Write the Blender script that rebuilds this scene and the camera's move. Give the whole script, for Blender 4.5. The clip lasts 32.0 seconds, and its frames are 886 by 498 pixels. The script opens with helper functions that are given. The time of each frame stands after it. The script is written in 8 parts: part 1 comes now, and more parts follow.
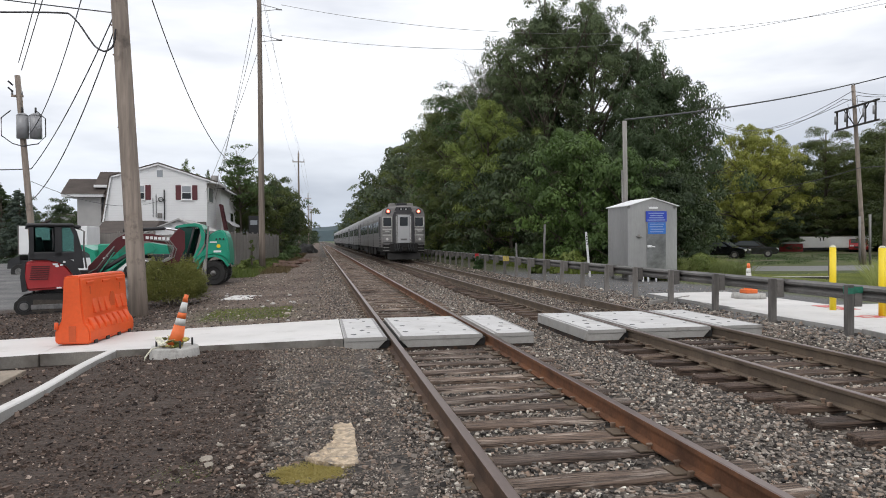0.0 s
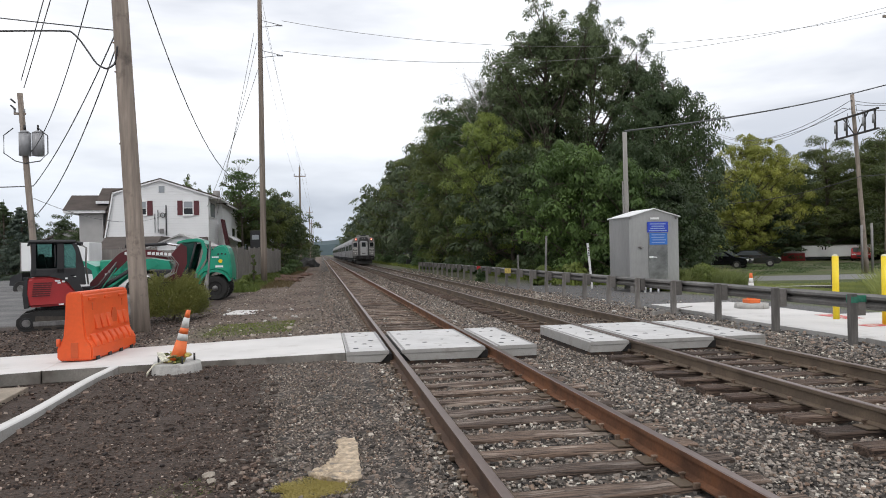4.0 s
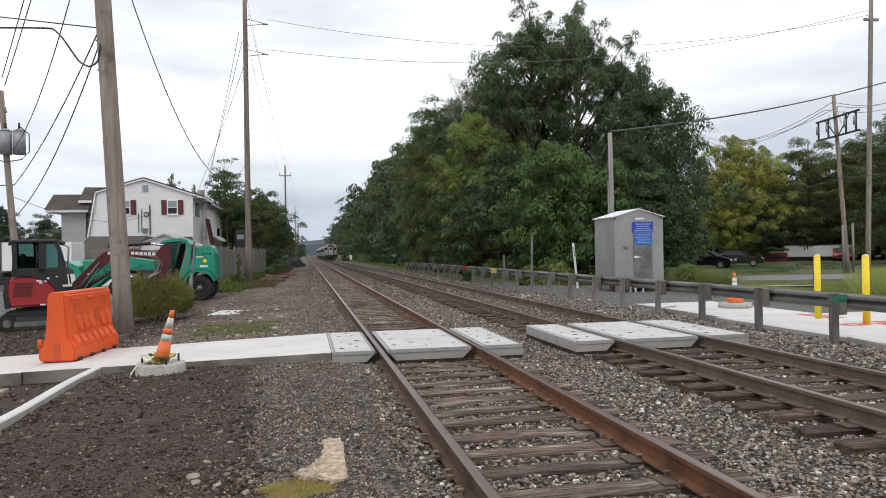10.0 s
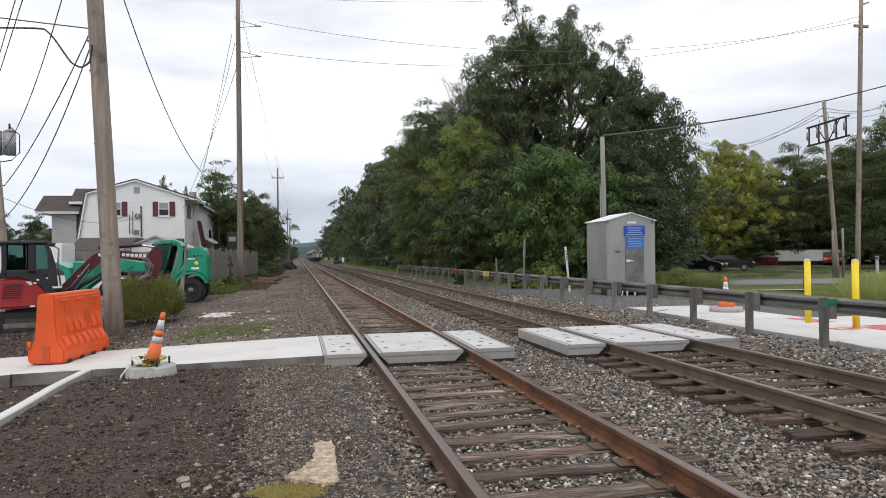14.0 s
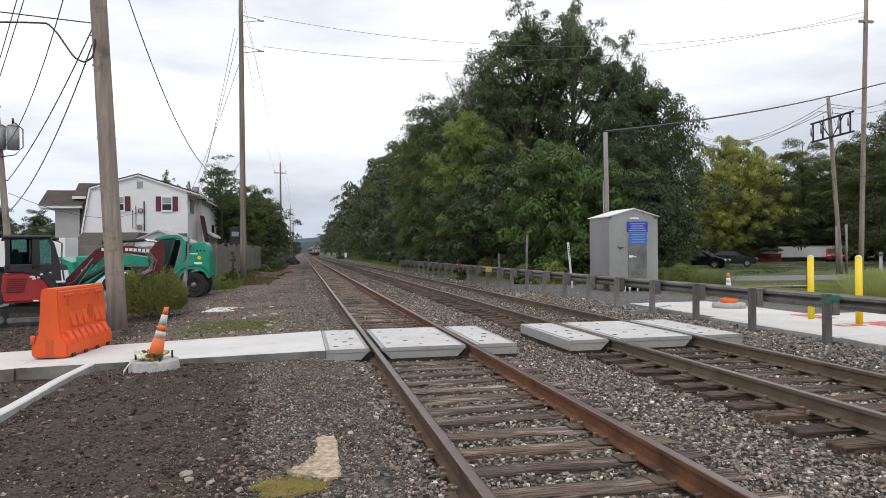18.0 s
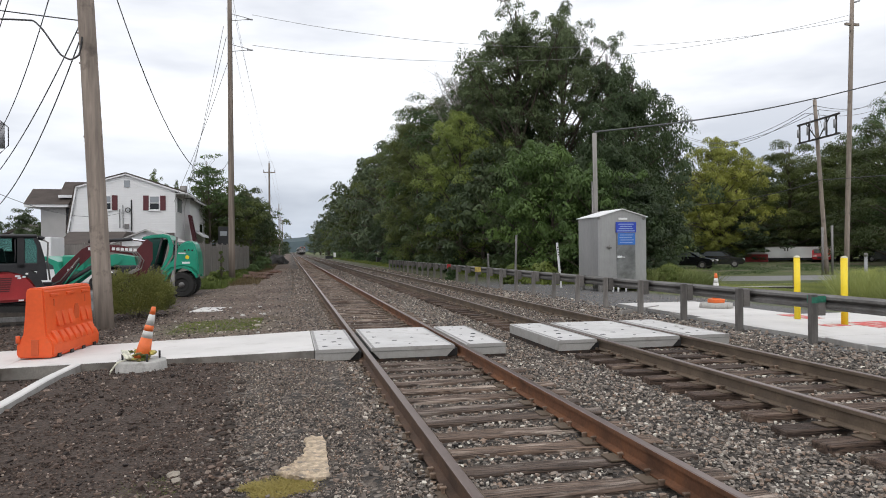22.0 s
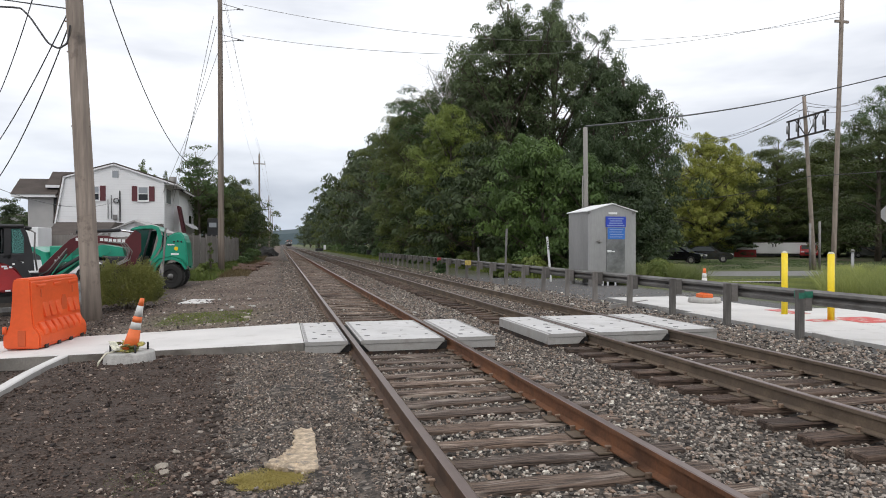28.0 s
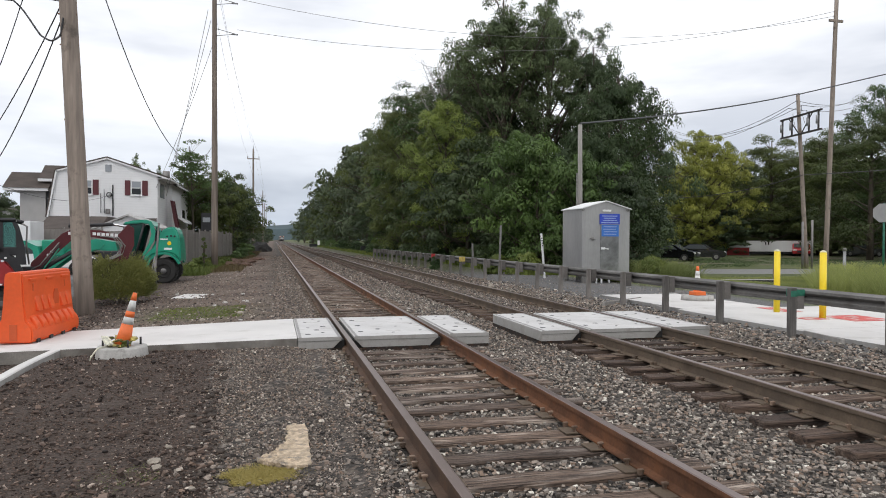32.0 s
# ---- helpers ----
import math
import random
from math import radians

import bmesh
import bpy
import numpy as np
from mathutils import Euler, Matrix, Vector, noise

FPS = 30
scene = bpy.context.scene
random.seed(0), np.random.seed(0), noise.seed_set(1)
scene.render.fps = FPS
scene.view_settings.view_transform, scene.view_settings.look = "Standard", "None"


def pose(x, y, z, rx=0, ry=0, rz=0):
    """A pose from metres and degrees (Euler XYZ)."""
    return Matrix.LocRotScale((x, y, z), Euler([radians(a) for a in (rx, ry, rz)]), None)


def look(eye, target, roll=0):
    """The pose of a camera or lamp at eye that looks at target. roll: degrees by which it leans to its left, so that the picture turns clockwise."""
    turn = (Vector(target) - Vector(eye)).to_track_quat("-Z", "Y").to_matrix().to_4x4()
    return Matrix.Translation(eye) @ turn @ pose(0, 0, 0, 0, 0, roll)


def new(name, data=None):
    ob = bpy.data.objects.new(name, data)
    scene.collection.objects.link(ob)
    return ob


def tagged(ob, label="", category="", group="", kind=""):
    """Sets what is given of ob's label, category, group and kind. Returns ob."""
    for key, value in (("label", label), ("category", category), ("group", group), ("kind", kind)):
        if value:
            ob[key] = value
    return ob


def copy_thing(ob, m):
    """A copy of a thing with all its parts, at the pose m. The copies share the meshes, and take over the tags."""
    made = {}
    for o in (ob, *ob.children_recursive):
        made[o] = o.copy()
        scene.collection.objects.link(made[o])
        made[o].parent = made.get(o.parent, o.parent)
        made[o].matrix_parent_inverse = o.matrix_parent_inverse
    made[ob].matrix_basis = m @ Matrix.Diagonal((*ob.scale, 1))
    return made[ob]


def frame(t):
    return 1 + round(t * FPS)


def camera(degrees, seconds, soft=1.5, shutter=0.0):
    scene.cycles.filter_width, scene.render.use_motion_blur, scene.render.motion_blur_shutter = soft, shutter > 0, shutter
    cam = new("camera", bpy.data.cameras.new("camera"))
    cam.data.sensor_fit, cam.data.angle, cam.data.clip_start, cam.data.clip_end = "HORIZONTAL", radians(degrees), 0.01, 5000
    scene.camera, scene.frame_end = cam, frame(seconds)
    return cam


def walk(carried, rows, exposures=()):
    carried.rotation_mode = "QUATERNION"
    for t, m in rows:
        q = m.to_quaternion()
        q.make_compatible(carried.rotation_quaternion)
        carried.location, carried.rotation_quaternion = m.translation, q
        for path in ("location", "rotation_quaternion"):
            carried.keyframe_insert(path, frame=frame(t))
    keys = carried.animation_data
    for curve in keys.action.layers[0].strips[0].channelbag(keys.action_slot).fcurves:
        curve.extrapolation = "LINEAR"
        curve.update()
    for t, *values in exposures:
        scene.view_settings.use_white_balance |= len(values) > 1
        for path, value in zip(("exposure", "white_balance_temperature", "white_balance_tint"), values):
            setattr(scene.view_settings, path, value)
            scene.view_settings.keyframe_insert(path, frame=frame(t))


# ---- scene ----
from mathutils import kdtree

EYE = (-1.07, -10.363, 1.456)
# seconds, heading to the right of the track, pitch, lean to the right (degrees)
VIEW = [
    (0, 10.16, -0.77, 0.46), (0.5, 9.95, -0.71, 0.60), (1, 9.77, -0.56, 0.73), (1.5, 9.64, -0.36, 0.76), (2, 9.55, -0.05, 0.74),
    (2.5, 9.66, 0.18, 0.56), (3, 9.78, 0.24, 0.64), (3.5, 9.89, 0.27, 0.91), (5.5, 10.22, 0.41, 1.05), (6, 10.24, 0.50, 1.08),
    (6.5, 10.28, 0.48, 1.32), (7, 10.42, 0.43, 1.35), (7.5, 10.46, 0.40, 1.44), (8, 10.60, 0.40, 1.29), (8.5, 10.83, 0.31, 1.24),
    (9, 11.07, 0.29, 1.23), (9.5, 11.06, 0.24, 1.02), (10, 11.19, 0.26, 1.00), (10.5, 11.50, 0.26, 1.01), (11, 11.63, 0.24, 1.08),
    (11.5, 11.72, 0.29, 1.08), (12, 11.79, 0.42, 1.06), (12.5, 11.78, 0.52, 1.02), (13, 11.82, 0.50, 0.87), (13.5, 11.84, 0.46, 0.97),
    (14, 11.82, 0.50, 0.77), (14.5, 11.77, 0.49, 0.28), (16.5, 11.65, 0.28, 0.88), (17, 11.66, 0.20, 0.89), (17.5, 11.59, 0.15, 0.76),
    (18, 11.60, 0.12, 0.64), (18.5, 11.68, 0.12, 0.42), (19, 11.91, 0.09, 0.40), (19.5, 12.03, 0.07, 0.26), (20, 12.09, 0.10, 0.20),
    (20.5, 12.17, 0.15, 0.22), (21, 12.28, 0.14, 0.39), (21.5, 12.36, 0.14, 0.63), (22, 12.49, 0.11, 0.53), (22.5, 12.59, 0.10, 0.51),
    (23, 12.59, 0.06, 0.64), (23.5, 12.59, 0.06, 0.63), (24, 12.54, 0.05, 0.58), (24.5, 12.52, 0.05, 0.57), (25, 12.50, -0.00, 0.59),
    (25.5, 12.64, -0.09, 0.59), (27.5, 13.20, -0.46, 0.19), (28, 13.29, -0.46, 0.12), (28.5, 13.37, -0.53, 0.33), (29, 13.43, -0.62, 0.42),
    (29.5, 13.49, -0.66, 0.31), (30, 13.53, -0.63, 0.40), (30.5, 13.57, -0.61, 0.33), (31, 13.63, -0.61, 0.31), (31.5, 13.78, -0.69, 0.03),
    (32, 13.78, -0.77, -0.22),
]


def aim(yaw, pitch, lean):
    a, b = radians(yaw), radians(pitch)
    way = Vector((math.sin(a) * math.cos(b), math.cos(a) * math.cos(b), math.sin(b)))
    return look(EYE, Vector(EYE) + way * 10, -lean)


cam = camera(65.45, 32.0, soft=0.95)
walk(cam, [(t, aim(y, p, r)) for t, y, p, r in VIEW], [(0, 0.0), (32.0, 0.0)])

# ---- light ----
world = bpy.data.worlds.new("overcast_sky")
scene.world = world
world.use_nodes = True
wt = world.node_tree
wn, wl = wt.nodes, wt.links
sky = wn.new("ShaderNodeTexSky")
sky.sky_type = "NISHITA"
sky.sun_disc = False
sky.sun_elevation, sky.sun_rotation = radians(52), radians(200)
sky.air_density, sky.dust_density = 1.0, 3.0
tc = wn.new("ShaderNodeTexCoord")
flat = wn.new("ShaderNodeMapping")
flat.inputs["Scale"].default_value = (1.6, 1.6, 6.5)
wl.new(tc.outputs["Generated"], flat.inputs["Vector"])
cn = wn.new("ShaderNodeTexNoise")
cn.inputs["Scale"].default_value, cn.inputs["Detail"].default_value, cn.inputs["Roughness"].default_value = 1.5, 5.0, 0.5
wl.new(flat.outputs["Vector"], cn.inputs["Vector"])
cr = wn.new("ShaderNodeValToRGB")
cr.color_ramp.elements[0].position, cr.color_ramp.elements[0].color = 0.33, (0.86, 0.89, 0.96, 1)
cr.color_ramp.elements[1].position, cr.color_ramp.elements[1].color = 0.58, (1.40, 1.41, 1.43, 1)
wl.new(cn.outputs["Fac"], cr.inputs["Fac"])
skyscale = wn.new("ShaderNodeMix")
skyscale.data_type, skyscale.blend_type = "RGBA", "MULTIPLY"
skyscale.inputs[0].default_value = 1.0
skyscale.inputs[7].default_value = (0.10, 0.10, 0.10, 1)
wl.new(sky.outputs["Color"], skyscale.inputs[6])
lift = wn.new("ShaderNodeSeparateXYZ")
wl.new(tc.outputs["Generated"], lift.inputs[0])
low = wn.new("ShaderNodeValToRGB")
low.color_ramp.elements[0].position, low.color_ramp.elements[0].color = 0.0, (0.52, 0.58, 0.67, 1)
low.color_ramp.elements[1].position, low.color_ramp.elements[1].color = 0.19, (0.997, 1.0, 1.012, 1)
wl.new(lift.outputs[2], low.inputs["Fac"])
hazed = wn.new("ShaderNodeMix")
hazed.data_type, hazed.blend_type = "RGBA", "MULTIPLY"
hazed.inputs[0].default_value = 1.0
wl.new(cr.outputs["Color"], hazed.inputs[6])
wl.new(low.outputs["Color"], hazed.inputs[7])
over = wn.new("ShaderNodeMix")
over.data_type = "RGBA"
over.inputs[0].default_value = 0.88
wl.new(skyscale.outputs[2], over.inputs[6])
wl.new(hazed.outputs[2], over.inputs[7])
bg = wn["Background"]
bg.inputs["Strength"].default_value = 0.95
wl.new(over.outputs[2], bg.inputs["Color"])

sun = new("sun", bpy.data.lights.new("sun", "SUN"))
sun.data.energy, sun.data.angle, sun.data.color = 0.65, radians(25), (1.0, 0.97, 0.92)
sun.matrix_world = look((0, 0, 30), (12, 20, -4))


# ---- materials ----
def material(name):
    m = bpy.data.materials.new(name)
    m.use_nodes = True
    return m, m.node_tree, m.node_tree.nodes["Principled BSDF"]


def noise_node(nt, scale, detail=4.0, rough=0.55, coord=None, stretch=None):
    n = nt.nodes.new("ShaderNodeTexNoise")
    n.inputs["Scale"].default_value, n.inputs["Detail"].default_value, n.inputs["Roughness"].default_value = scale, detail, rough
    src = coord
    if src is None:
        src = nt.nodes.new("ShaderNodeTexCoord").outputs["Object"]
    if stretch:
        mp = nt.nodes.new("ShaderNodeMapping")
        mp.inputs["Scale"].default_value = stretch
        nt.links.new(src, mp.inputs["Vector"])
        src = mp.outputs["Vector"]
    nt.links.new(src, n.inputs["Vector"])
    return n.outputs["Fac"]


def ramp(nt, fac, stops):
    r = nt.nodes.new("ShaderNodeValToRGB")
    els = r.color_ramp.elements
    while len(els) < len(stops):
        els.new(0.5)
    for e, (p, c) in zip(els, stops):
        e.position, e.color = p, (*c, 1)
    nt.links.new(fac, r.inputs["Fac"])
    return r.outputs["Color"]


def mix(nt, fac, a, b, kind="MIX"):
    m = nt.nodes.new("ShaderNodeMix")
    m.data_type, m.blend_type = "RGBA", kind
    for i, v in ((0, fac), (6, a), (7, b)):
        if isinstance(v, (int, float)):
            m.inputs[i].default_value = v
        elif isinstance(v, tuple):
            m.inputs[i].default_value = (*v, 1)
        else:
            nt.links.new(v, m.inputs[i])
    return m.outputs[2]


def arith(nt, op, a, b=0.0, clamp=False):
    m = nt.nodes.new("ShaderNodeMath")
    m.operation, m.use_clamp = op, clamp
    for i, v in ((0, a), (1, b)):
        if isinstance(v, (int, float)):
            m.inputs[i].default_value = v
        else:
            nt.links.new(v, m.inputs[i])
    return m.outputs[0]


def bumped(nt, bsdf, height, strength=0.4, distance=0.01):
    b = nt.nodes.new("ShaderNodeBump")
    b.inputs["Strength"].default_value, b.inputs["Distance"].default_value = strength, distance
    nt.links.new(height, b.inputs["Height"])
    nt.links.new(b.outputs["Normal"], bsdf.inputs["Normal"])


def surface(name, base, rough=0.8, metal=0.0, spread=0.25, big=1.5, fine=40.0, bump=0.3, depth=0.004, stain=None,
            stretch=None, per_object=0.0, per_island=0.0, coat=0.0):
    """A colour that varies at two scales, with fine relief and optional stains."""
    m, nt, b = material(name)
    lo = tuple(c * (1 - spread) for c in base)
    hi = tuple(min(1.0, c * (1 + spread)) for c in base)
    col = ramp(nt, noise_node(nt, big, 5.0, stretch=stretch), [(0.32, lo), (0.68, hi)])
    fn = noise_node(nt, fine, 3.0, stretch=stretch)
    col = mix(nt, 0.5, col, ramp(nt, fn, [(0.3, (1 - spread,) * 3), (0.7, (1 + spread * 0.6,) * 3)]), "MULTIPLY")
    if stain:
        colour, low, high, scale = stain
        mask = ramp(nt, noise_node(nt, scale, 6.0, 0.65), [(low, (0, 0, 0)), (high, (1, 1, 1))])
        col = mix(nt, mask, col, colour)
    if per_object or per_island:
        if per_object:
            rnd, amount = nt.nodes.new("ShaderNodeObjectInfo").outputs["Random"], per_object
        else:
            rnd, amount = nt.nodes.new("ShaderNodeNewGeometry").outputs["Random Per Island"], per_island
        col = mix(nt, 1.0, col, ramp(nt, rnd, [(0.0, (1 - amount,) * 3), (1.0, (1 + amount,) * 3)]), "MULTIPLY")
    nt.links.new(col, b.inputs["Base Color"])
    b.inputs["Roughness"].default_value, b.inputs["Metallic"].default_value = rough, metal
    b.inputs["Coat Weight"].default_value = coat
    if bump:
        bumped(nt, b, fn, bump, depth)
    return m


def plain(name, colour, rough=0.5, metal=0.0, glow=0.0):
    m, nt, b = material(name)
    b.inputs["Base Color"].default_value = (*colour, 1)
    b.inputs["Roughness"].default_value, b.inputs["Metallic"].default_value = rough, metal
    if glow:
        b.inputs["Emission Color"].default_value = (*colour, 1)
        b.inputs["Emission Strength"].default_value = glow
    return m


def stone_material(name, stops):
    m, nt, b = material(name)
    rnd = nt.nodes.new("ShaderNodeNewGeometry").outputs["Random Per Island"]
    col = ramp(nt, rnd, stops)
    col = mix(nt, 0.6, col, ramp(nt, noise_node(nt, 60, 3), [(0.3, (0.6, 0.6, 0.6)), (0.7, (1.25, 1.25, 1.25))]), "MULTIPLY")
    nt.links.new(col, b.inputs["Base Color"])
    b.inputs["Roughness"].default_value = 0.85
    return m


def leaf_material(name, dark, light, warm):
    m, nt, b = material(name)
    rnd = nt.nodes.new("ShaderNodeNewGeometry").outputs["Random Per Island"]
    col = ramp(nt, rnd, [(0.0, dark), (0.7, light), (0.95, warm)])
    col = mix(nt, 0.62, col, light)
    big = noise_node(nt, 0.35, 3.0)
    col = mix(nt, 0.8, col, ramp(nt, big, [(0.35, (0.66, 0.70, 0.66)), (0.65, (1.22, 1.18, 1.0))]), "MULTIPLY")
    tone = nt.nodes.new("ShaderNodeObjectInfo").outputs["Random"]
    col = mix(nt, 1.0, col, ramp(nt, tone, [(0.0, (0.64, 0.68, 0.70)), (1.0, (1.30, 1.24, 1.08))]), "MULTIPLY")
    nt.links.new(col, b.inputs["Base Color"])
    b.inputs["Roughness"].default_value = 0.55
    b.inputs["Specular IOR Level"].default_value = 0.3
    tr = nt.nodes.new("ShaderNodeBsdfTranslucent")
    nt.links.new(col, tr.inputs["Color"])
    ms = nt.nodes.new("ShaderNodeMixShader")
    ms.inputs[0].default_value = 0.2
    nt.links.new(b.outputs[0], ms.inputs[1])
    nt.links.new(tr.outputs[0], ms.inputs[2])
    nt.links.new(ms.outputs[0], nt.nodes["Material Output"].inputs["Surface"])
    return m


M_CONC = surface("concrete", (0.62, 0.602, 0.582), 0.85, spread=0.08, big=0.9, fine=120, bump=0.12, depth=0.002, stain=((0.47, 0.45, 0.42), 0.56, 0.75, 1.4))
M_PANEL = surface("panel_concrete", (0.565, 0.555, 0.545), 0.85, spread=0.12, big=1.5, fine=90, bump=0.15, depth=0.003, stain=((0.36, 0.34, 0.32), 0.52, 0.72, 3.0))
# Slab, panel and curb sides are coloured darker than their tops.
M_SLABSIDE = surface("dark_slab_side", (0.20, 0.185, 0.165), 0.9, spread=0.3, big=2.0, fine=40, bump=0.4, stain=((0.10, 0.085, 0.072), 0.5, 0.72, 2.5))
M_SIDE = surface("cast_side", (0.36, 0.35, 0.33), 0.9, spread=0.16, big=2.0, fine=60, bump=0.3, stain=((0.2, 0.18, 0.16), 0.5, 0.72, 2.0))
M_RAILTOP = surface("polished_rail", (0.205, 0.155, 0.138), 0.36, 0.75, spread=0.10, big=3, fine=30, bump=0.05)
M_RUST = surface("rusty_steel", (0.15, 0.066, 0.032), 0.85, 0.2, spread=0.4, big=2.5, fine=50, bump=0.4, stain=((0.185, 0.075, 0.027), 0.54, 0.70, 2.5))
M_DARKRUST = surface("dark_rusty_steel", (0.095, 0.056, 0.036), 0.75, 0.25, spread=0.35, big=2.5, fine=50, bump=0.35, stain=((0.12, 0.06, 0.032), 0.56, 0.72, 2.5))
M_SPIKE = surface("worn_spike_steel", (0.24, 0.17, 0.125), 0.6, 0.4, spread=0.4, big=9, fine=60, bump=0.3, per_object=0.5)
M_RUSTDULL = surface("brown_steel", (0.135, 0.10, 0.07), 0.8, 0.2, spread=0.3, big=2.5, fine=50, bump=0.4, stain=((0.09, 0.07, 0.055), 0.5, 0.7, 1.5))


def tie_material(name, dark, light, bleached):
    """Split, weathered timber: long grain, deep cracks, bleached streaks; each tie draws its own grain."""
    m, nt, b = material(name)
    info = nt.nodes.new("ShaderNodeObjectInfo").outputs["Random"]
    at = nt.nodes.new("ShaderNodeVectorMath")
    shift = nt.nodes.new("ShaderNodeCombineXYZ")
    for i in range(3):
        nt.links.new(arith(nt, "MULTIPLY", info, 31.0 + 17 * i), shift.inputs[i])
    nt.links.new(nt.nodes.new("ShaderNodeTexCoord").outputs["Object"], at.inputs[0])
    nt.links.new(shift.outputs[0], at.inputs[1])
    src = at.outputs[0]
    grain = noise_node(nt, 9.0, 6.0, 0.7, src, (0.22, 4.0, 4.0))
    col = ramp(nt, grain, [(0.34, dark), (0.62, light)])
    streak = noise_node(nt, 3.0, 4.0, 0.6, src, (0.5, 3.0, 3.0))
    col = mix(nt, ramp(nt, streak, [(0.52, (0, 0, 0)), (0.66, (0.9, 0.9, 0.9))]), col, bleached)
    crack = noise_node(nt, 7.0, 3.0, 0.5, src, (0.16, 5.0, 5.0))
    slit = ramp(nt, crack, [(0.455, (1, 1, 1)), (0.49, (0.12, 0.10, 0.09)), (0.525, (1, 1, 1))])
    col = mix(nt, 0.85, col, slit, "MULTIPLY")
    col = mix(nt, 1.0, col, ramp(nt, info, [(0.0, (0.68, 0.68, 0.68)), (1.0, (1.3, 1.27, 1.22))]), "MULTIPLY")
    nt.links.new(col, b.inputs["Base Color"])
    b.inputs["Roughness"].default_value = 0.9
    bw = nt.nodes.new("ShaderNodeRGBToBW")
    nt.links.new(slit, bw.inputs[0])
    bumped(nt, b, arith(nt, "ADD", bw.outputs[0], grain), 0.9, 0.012)
    return m


M_TIE = tie_material("weathered_tie", (0.042, 0.029, 0.022), (0.215, 0.153, 0.118), (0.42, 0.35, 0.30))
M_TIE2 = tie_material("dark_tie", (0.040, 0.026, 0.020), (0.120, 0.080, 0.060), (0.185, 0.14, 0.11))
M_GALV = surface("galvanised_steel", (0.235, 0.225, 0.215), 0.55, 0.4, spread=0.3, big=1.2, fine=30, bump=0.06, stain=((0.22, 0.20, 0.18), 0.55, 0.8, 2.0))
M_ALU = surface("aluminium_sheet", (0.37, 0.365, 0.36), 0.42, 0.55, spread=0.16, big=0.8, fine=14, bump=0.03, stretch=(1, 1, 0.3))
M_POLE = surface("pole_wood", (0.30, 0.248, 0.208), 0.9, spread=0.26, big=2.6, fine=9, bump=0.6, depth=0.012, stretch=(3, 3, 0.25), stain=((0.10, 0.08, 0.07), 0.55, 0.75, 2.2))
M_POLE2 = surface("grey_pole_wood", (0.30, 0.285, 0.265), 0.9, spread=0.2, big=1.2, fine=18, bump=0.6, depth=0.01, stretch=(4, 4, 0.25))
M_ORANGE = surface("orange_plastic", (0.74, 0.100, 0.018), 0.5, spread=0.10, big=1.5, fine=20, bump=0.05, stain=((0.6, 0.12, 0.05), 0.6, 0.8, 3.0))
M_YELLOW = surface("yellow_plastic", (0.85, 0.63, 0.02), 0.4, spread=0.06, big=2, fine=20, bump=0.03)
M_POST = surface("weathered_post", (0.165, 0.152, 0.140), 0.7, 0.2, spread=0.22, big=1.5, fine=25, bump=0.1, stain=((0.12, 0.105, 0.09), 0.52, 0.75, 2.0))
M_BLACK = surface("black_steel", (0.02, 0.02, 0.022), 0.5, spread=0.3, big=3, fine=30, bump=0.1)
M_RUBBER = surface("black_rubber", (0.022, 0.021, 0.02), 0.85, spread=0.3, big=4, fine=40, bump=0.3)
M_RED = surface("red_paint", (0.38, 0.022, 0.025), 0.4, spread=0.14, big=2, fine=30, bump=0.04, coat=0.3, stain=((0.2, 0.06, 0.05), 0.6, 0.85, 3))
M_DKRED = surface("dark_red_paint", (0.095, 0.010, 0.014), 0.5, spread=0.2, big=2, fine=30, bump=0.04)
M_GREEN = surface("teal_paint", (0.01, 0.28, 0.175), 0.4, spread=0.12, big=2, fine=30, bump=0.04, coat=0.3, stain=((0.06, 0.2, 0.14), 0.6, 0.85, 3))
M_WHITE = surface("white_paint", (0.8, 0.8, 0.8), 0.6, spread=0.04, big=1, fine=30, bump=0.05)
M_GLASS = plain("dark_glass", (0.012, 0.014, 0.016), 0.12)
# Glass tint deepened to stand for the dim cab interior.
M_CABGLASS, _nt, _b = material("cab_glass")
_b.inputs["Base Color"].default_value, _b.inputs["Roughness"].default_value = (0.30, 0.46, 0.44, 1), 0.03
_b.inputs["Transmission Weight"].default_value, _b.inputs["IOR"].default_value = 1.0, 1.02
M_TEALGLASS = plain("tinted_door_glass", (0.012, 0.055, 0.042), 0.10)
M_WIRE = plain("cable_black", (0.075, 0.075, 0.078), 0.6)
M_BARK = surface("bark", (0.085, 0.068, 0.052), 0.95, spread=0.35, big=2, fine=16, bump=0.8, depth=0.03, stretch=(3, 3, 0.5))
M_STONE = stone_material("ballast_stone", [(0.0, (0.030, 0.026, 0.024)), (0.28, (0.140, 0.122, 0.105)), (0.6, (0.328, 0.285, 0.245)), (0.8, (0.276, 0.191, 0.138)), (0.93, (0.443, 0.402, 0.350)), (1.0, (0.760, 0.713, 0.621))])
M_FINE = stone_material("fine_gravel_stone", [(0.0, (0.029, 0.024, 0.021)), (0.35, (0.141, 0.119, 0.102)), (0.65, (0.248, 0.205, 0.172)), (0.8, (0.226, 0.151, 0.108)), (0.93, (0.374, 0.319, 0.270)), (1.0, (0.638, 0.572, 0.488))])
M_DARKSTONE = stone_material("dirt_stone", [(0.0, (0.018, 0.012, 0.010)), (0.45, (0.066, 0.043, 0.032)), (0.8, (0.143, 0.098, 0.076)), (0.95, (0.248, 0.183, 0.145)), (1.0, (0.440, 0.360, 0.301))])
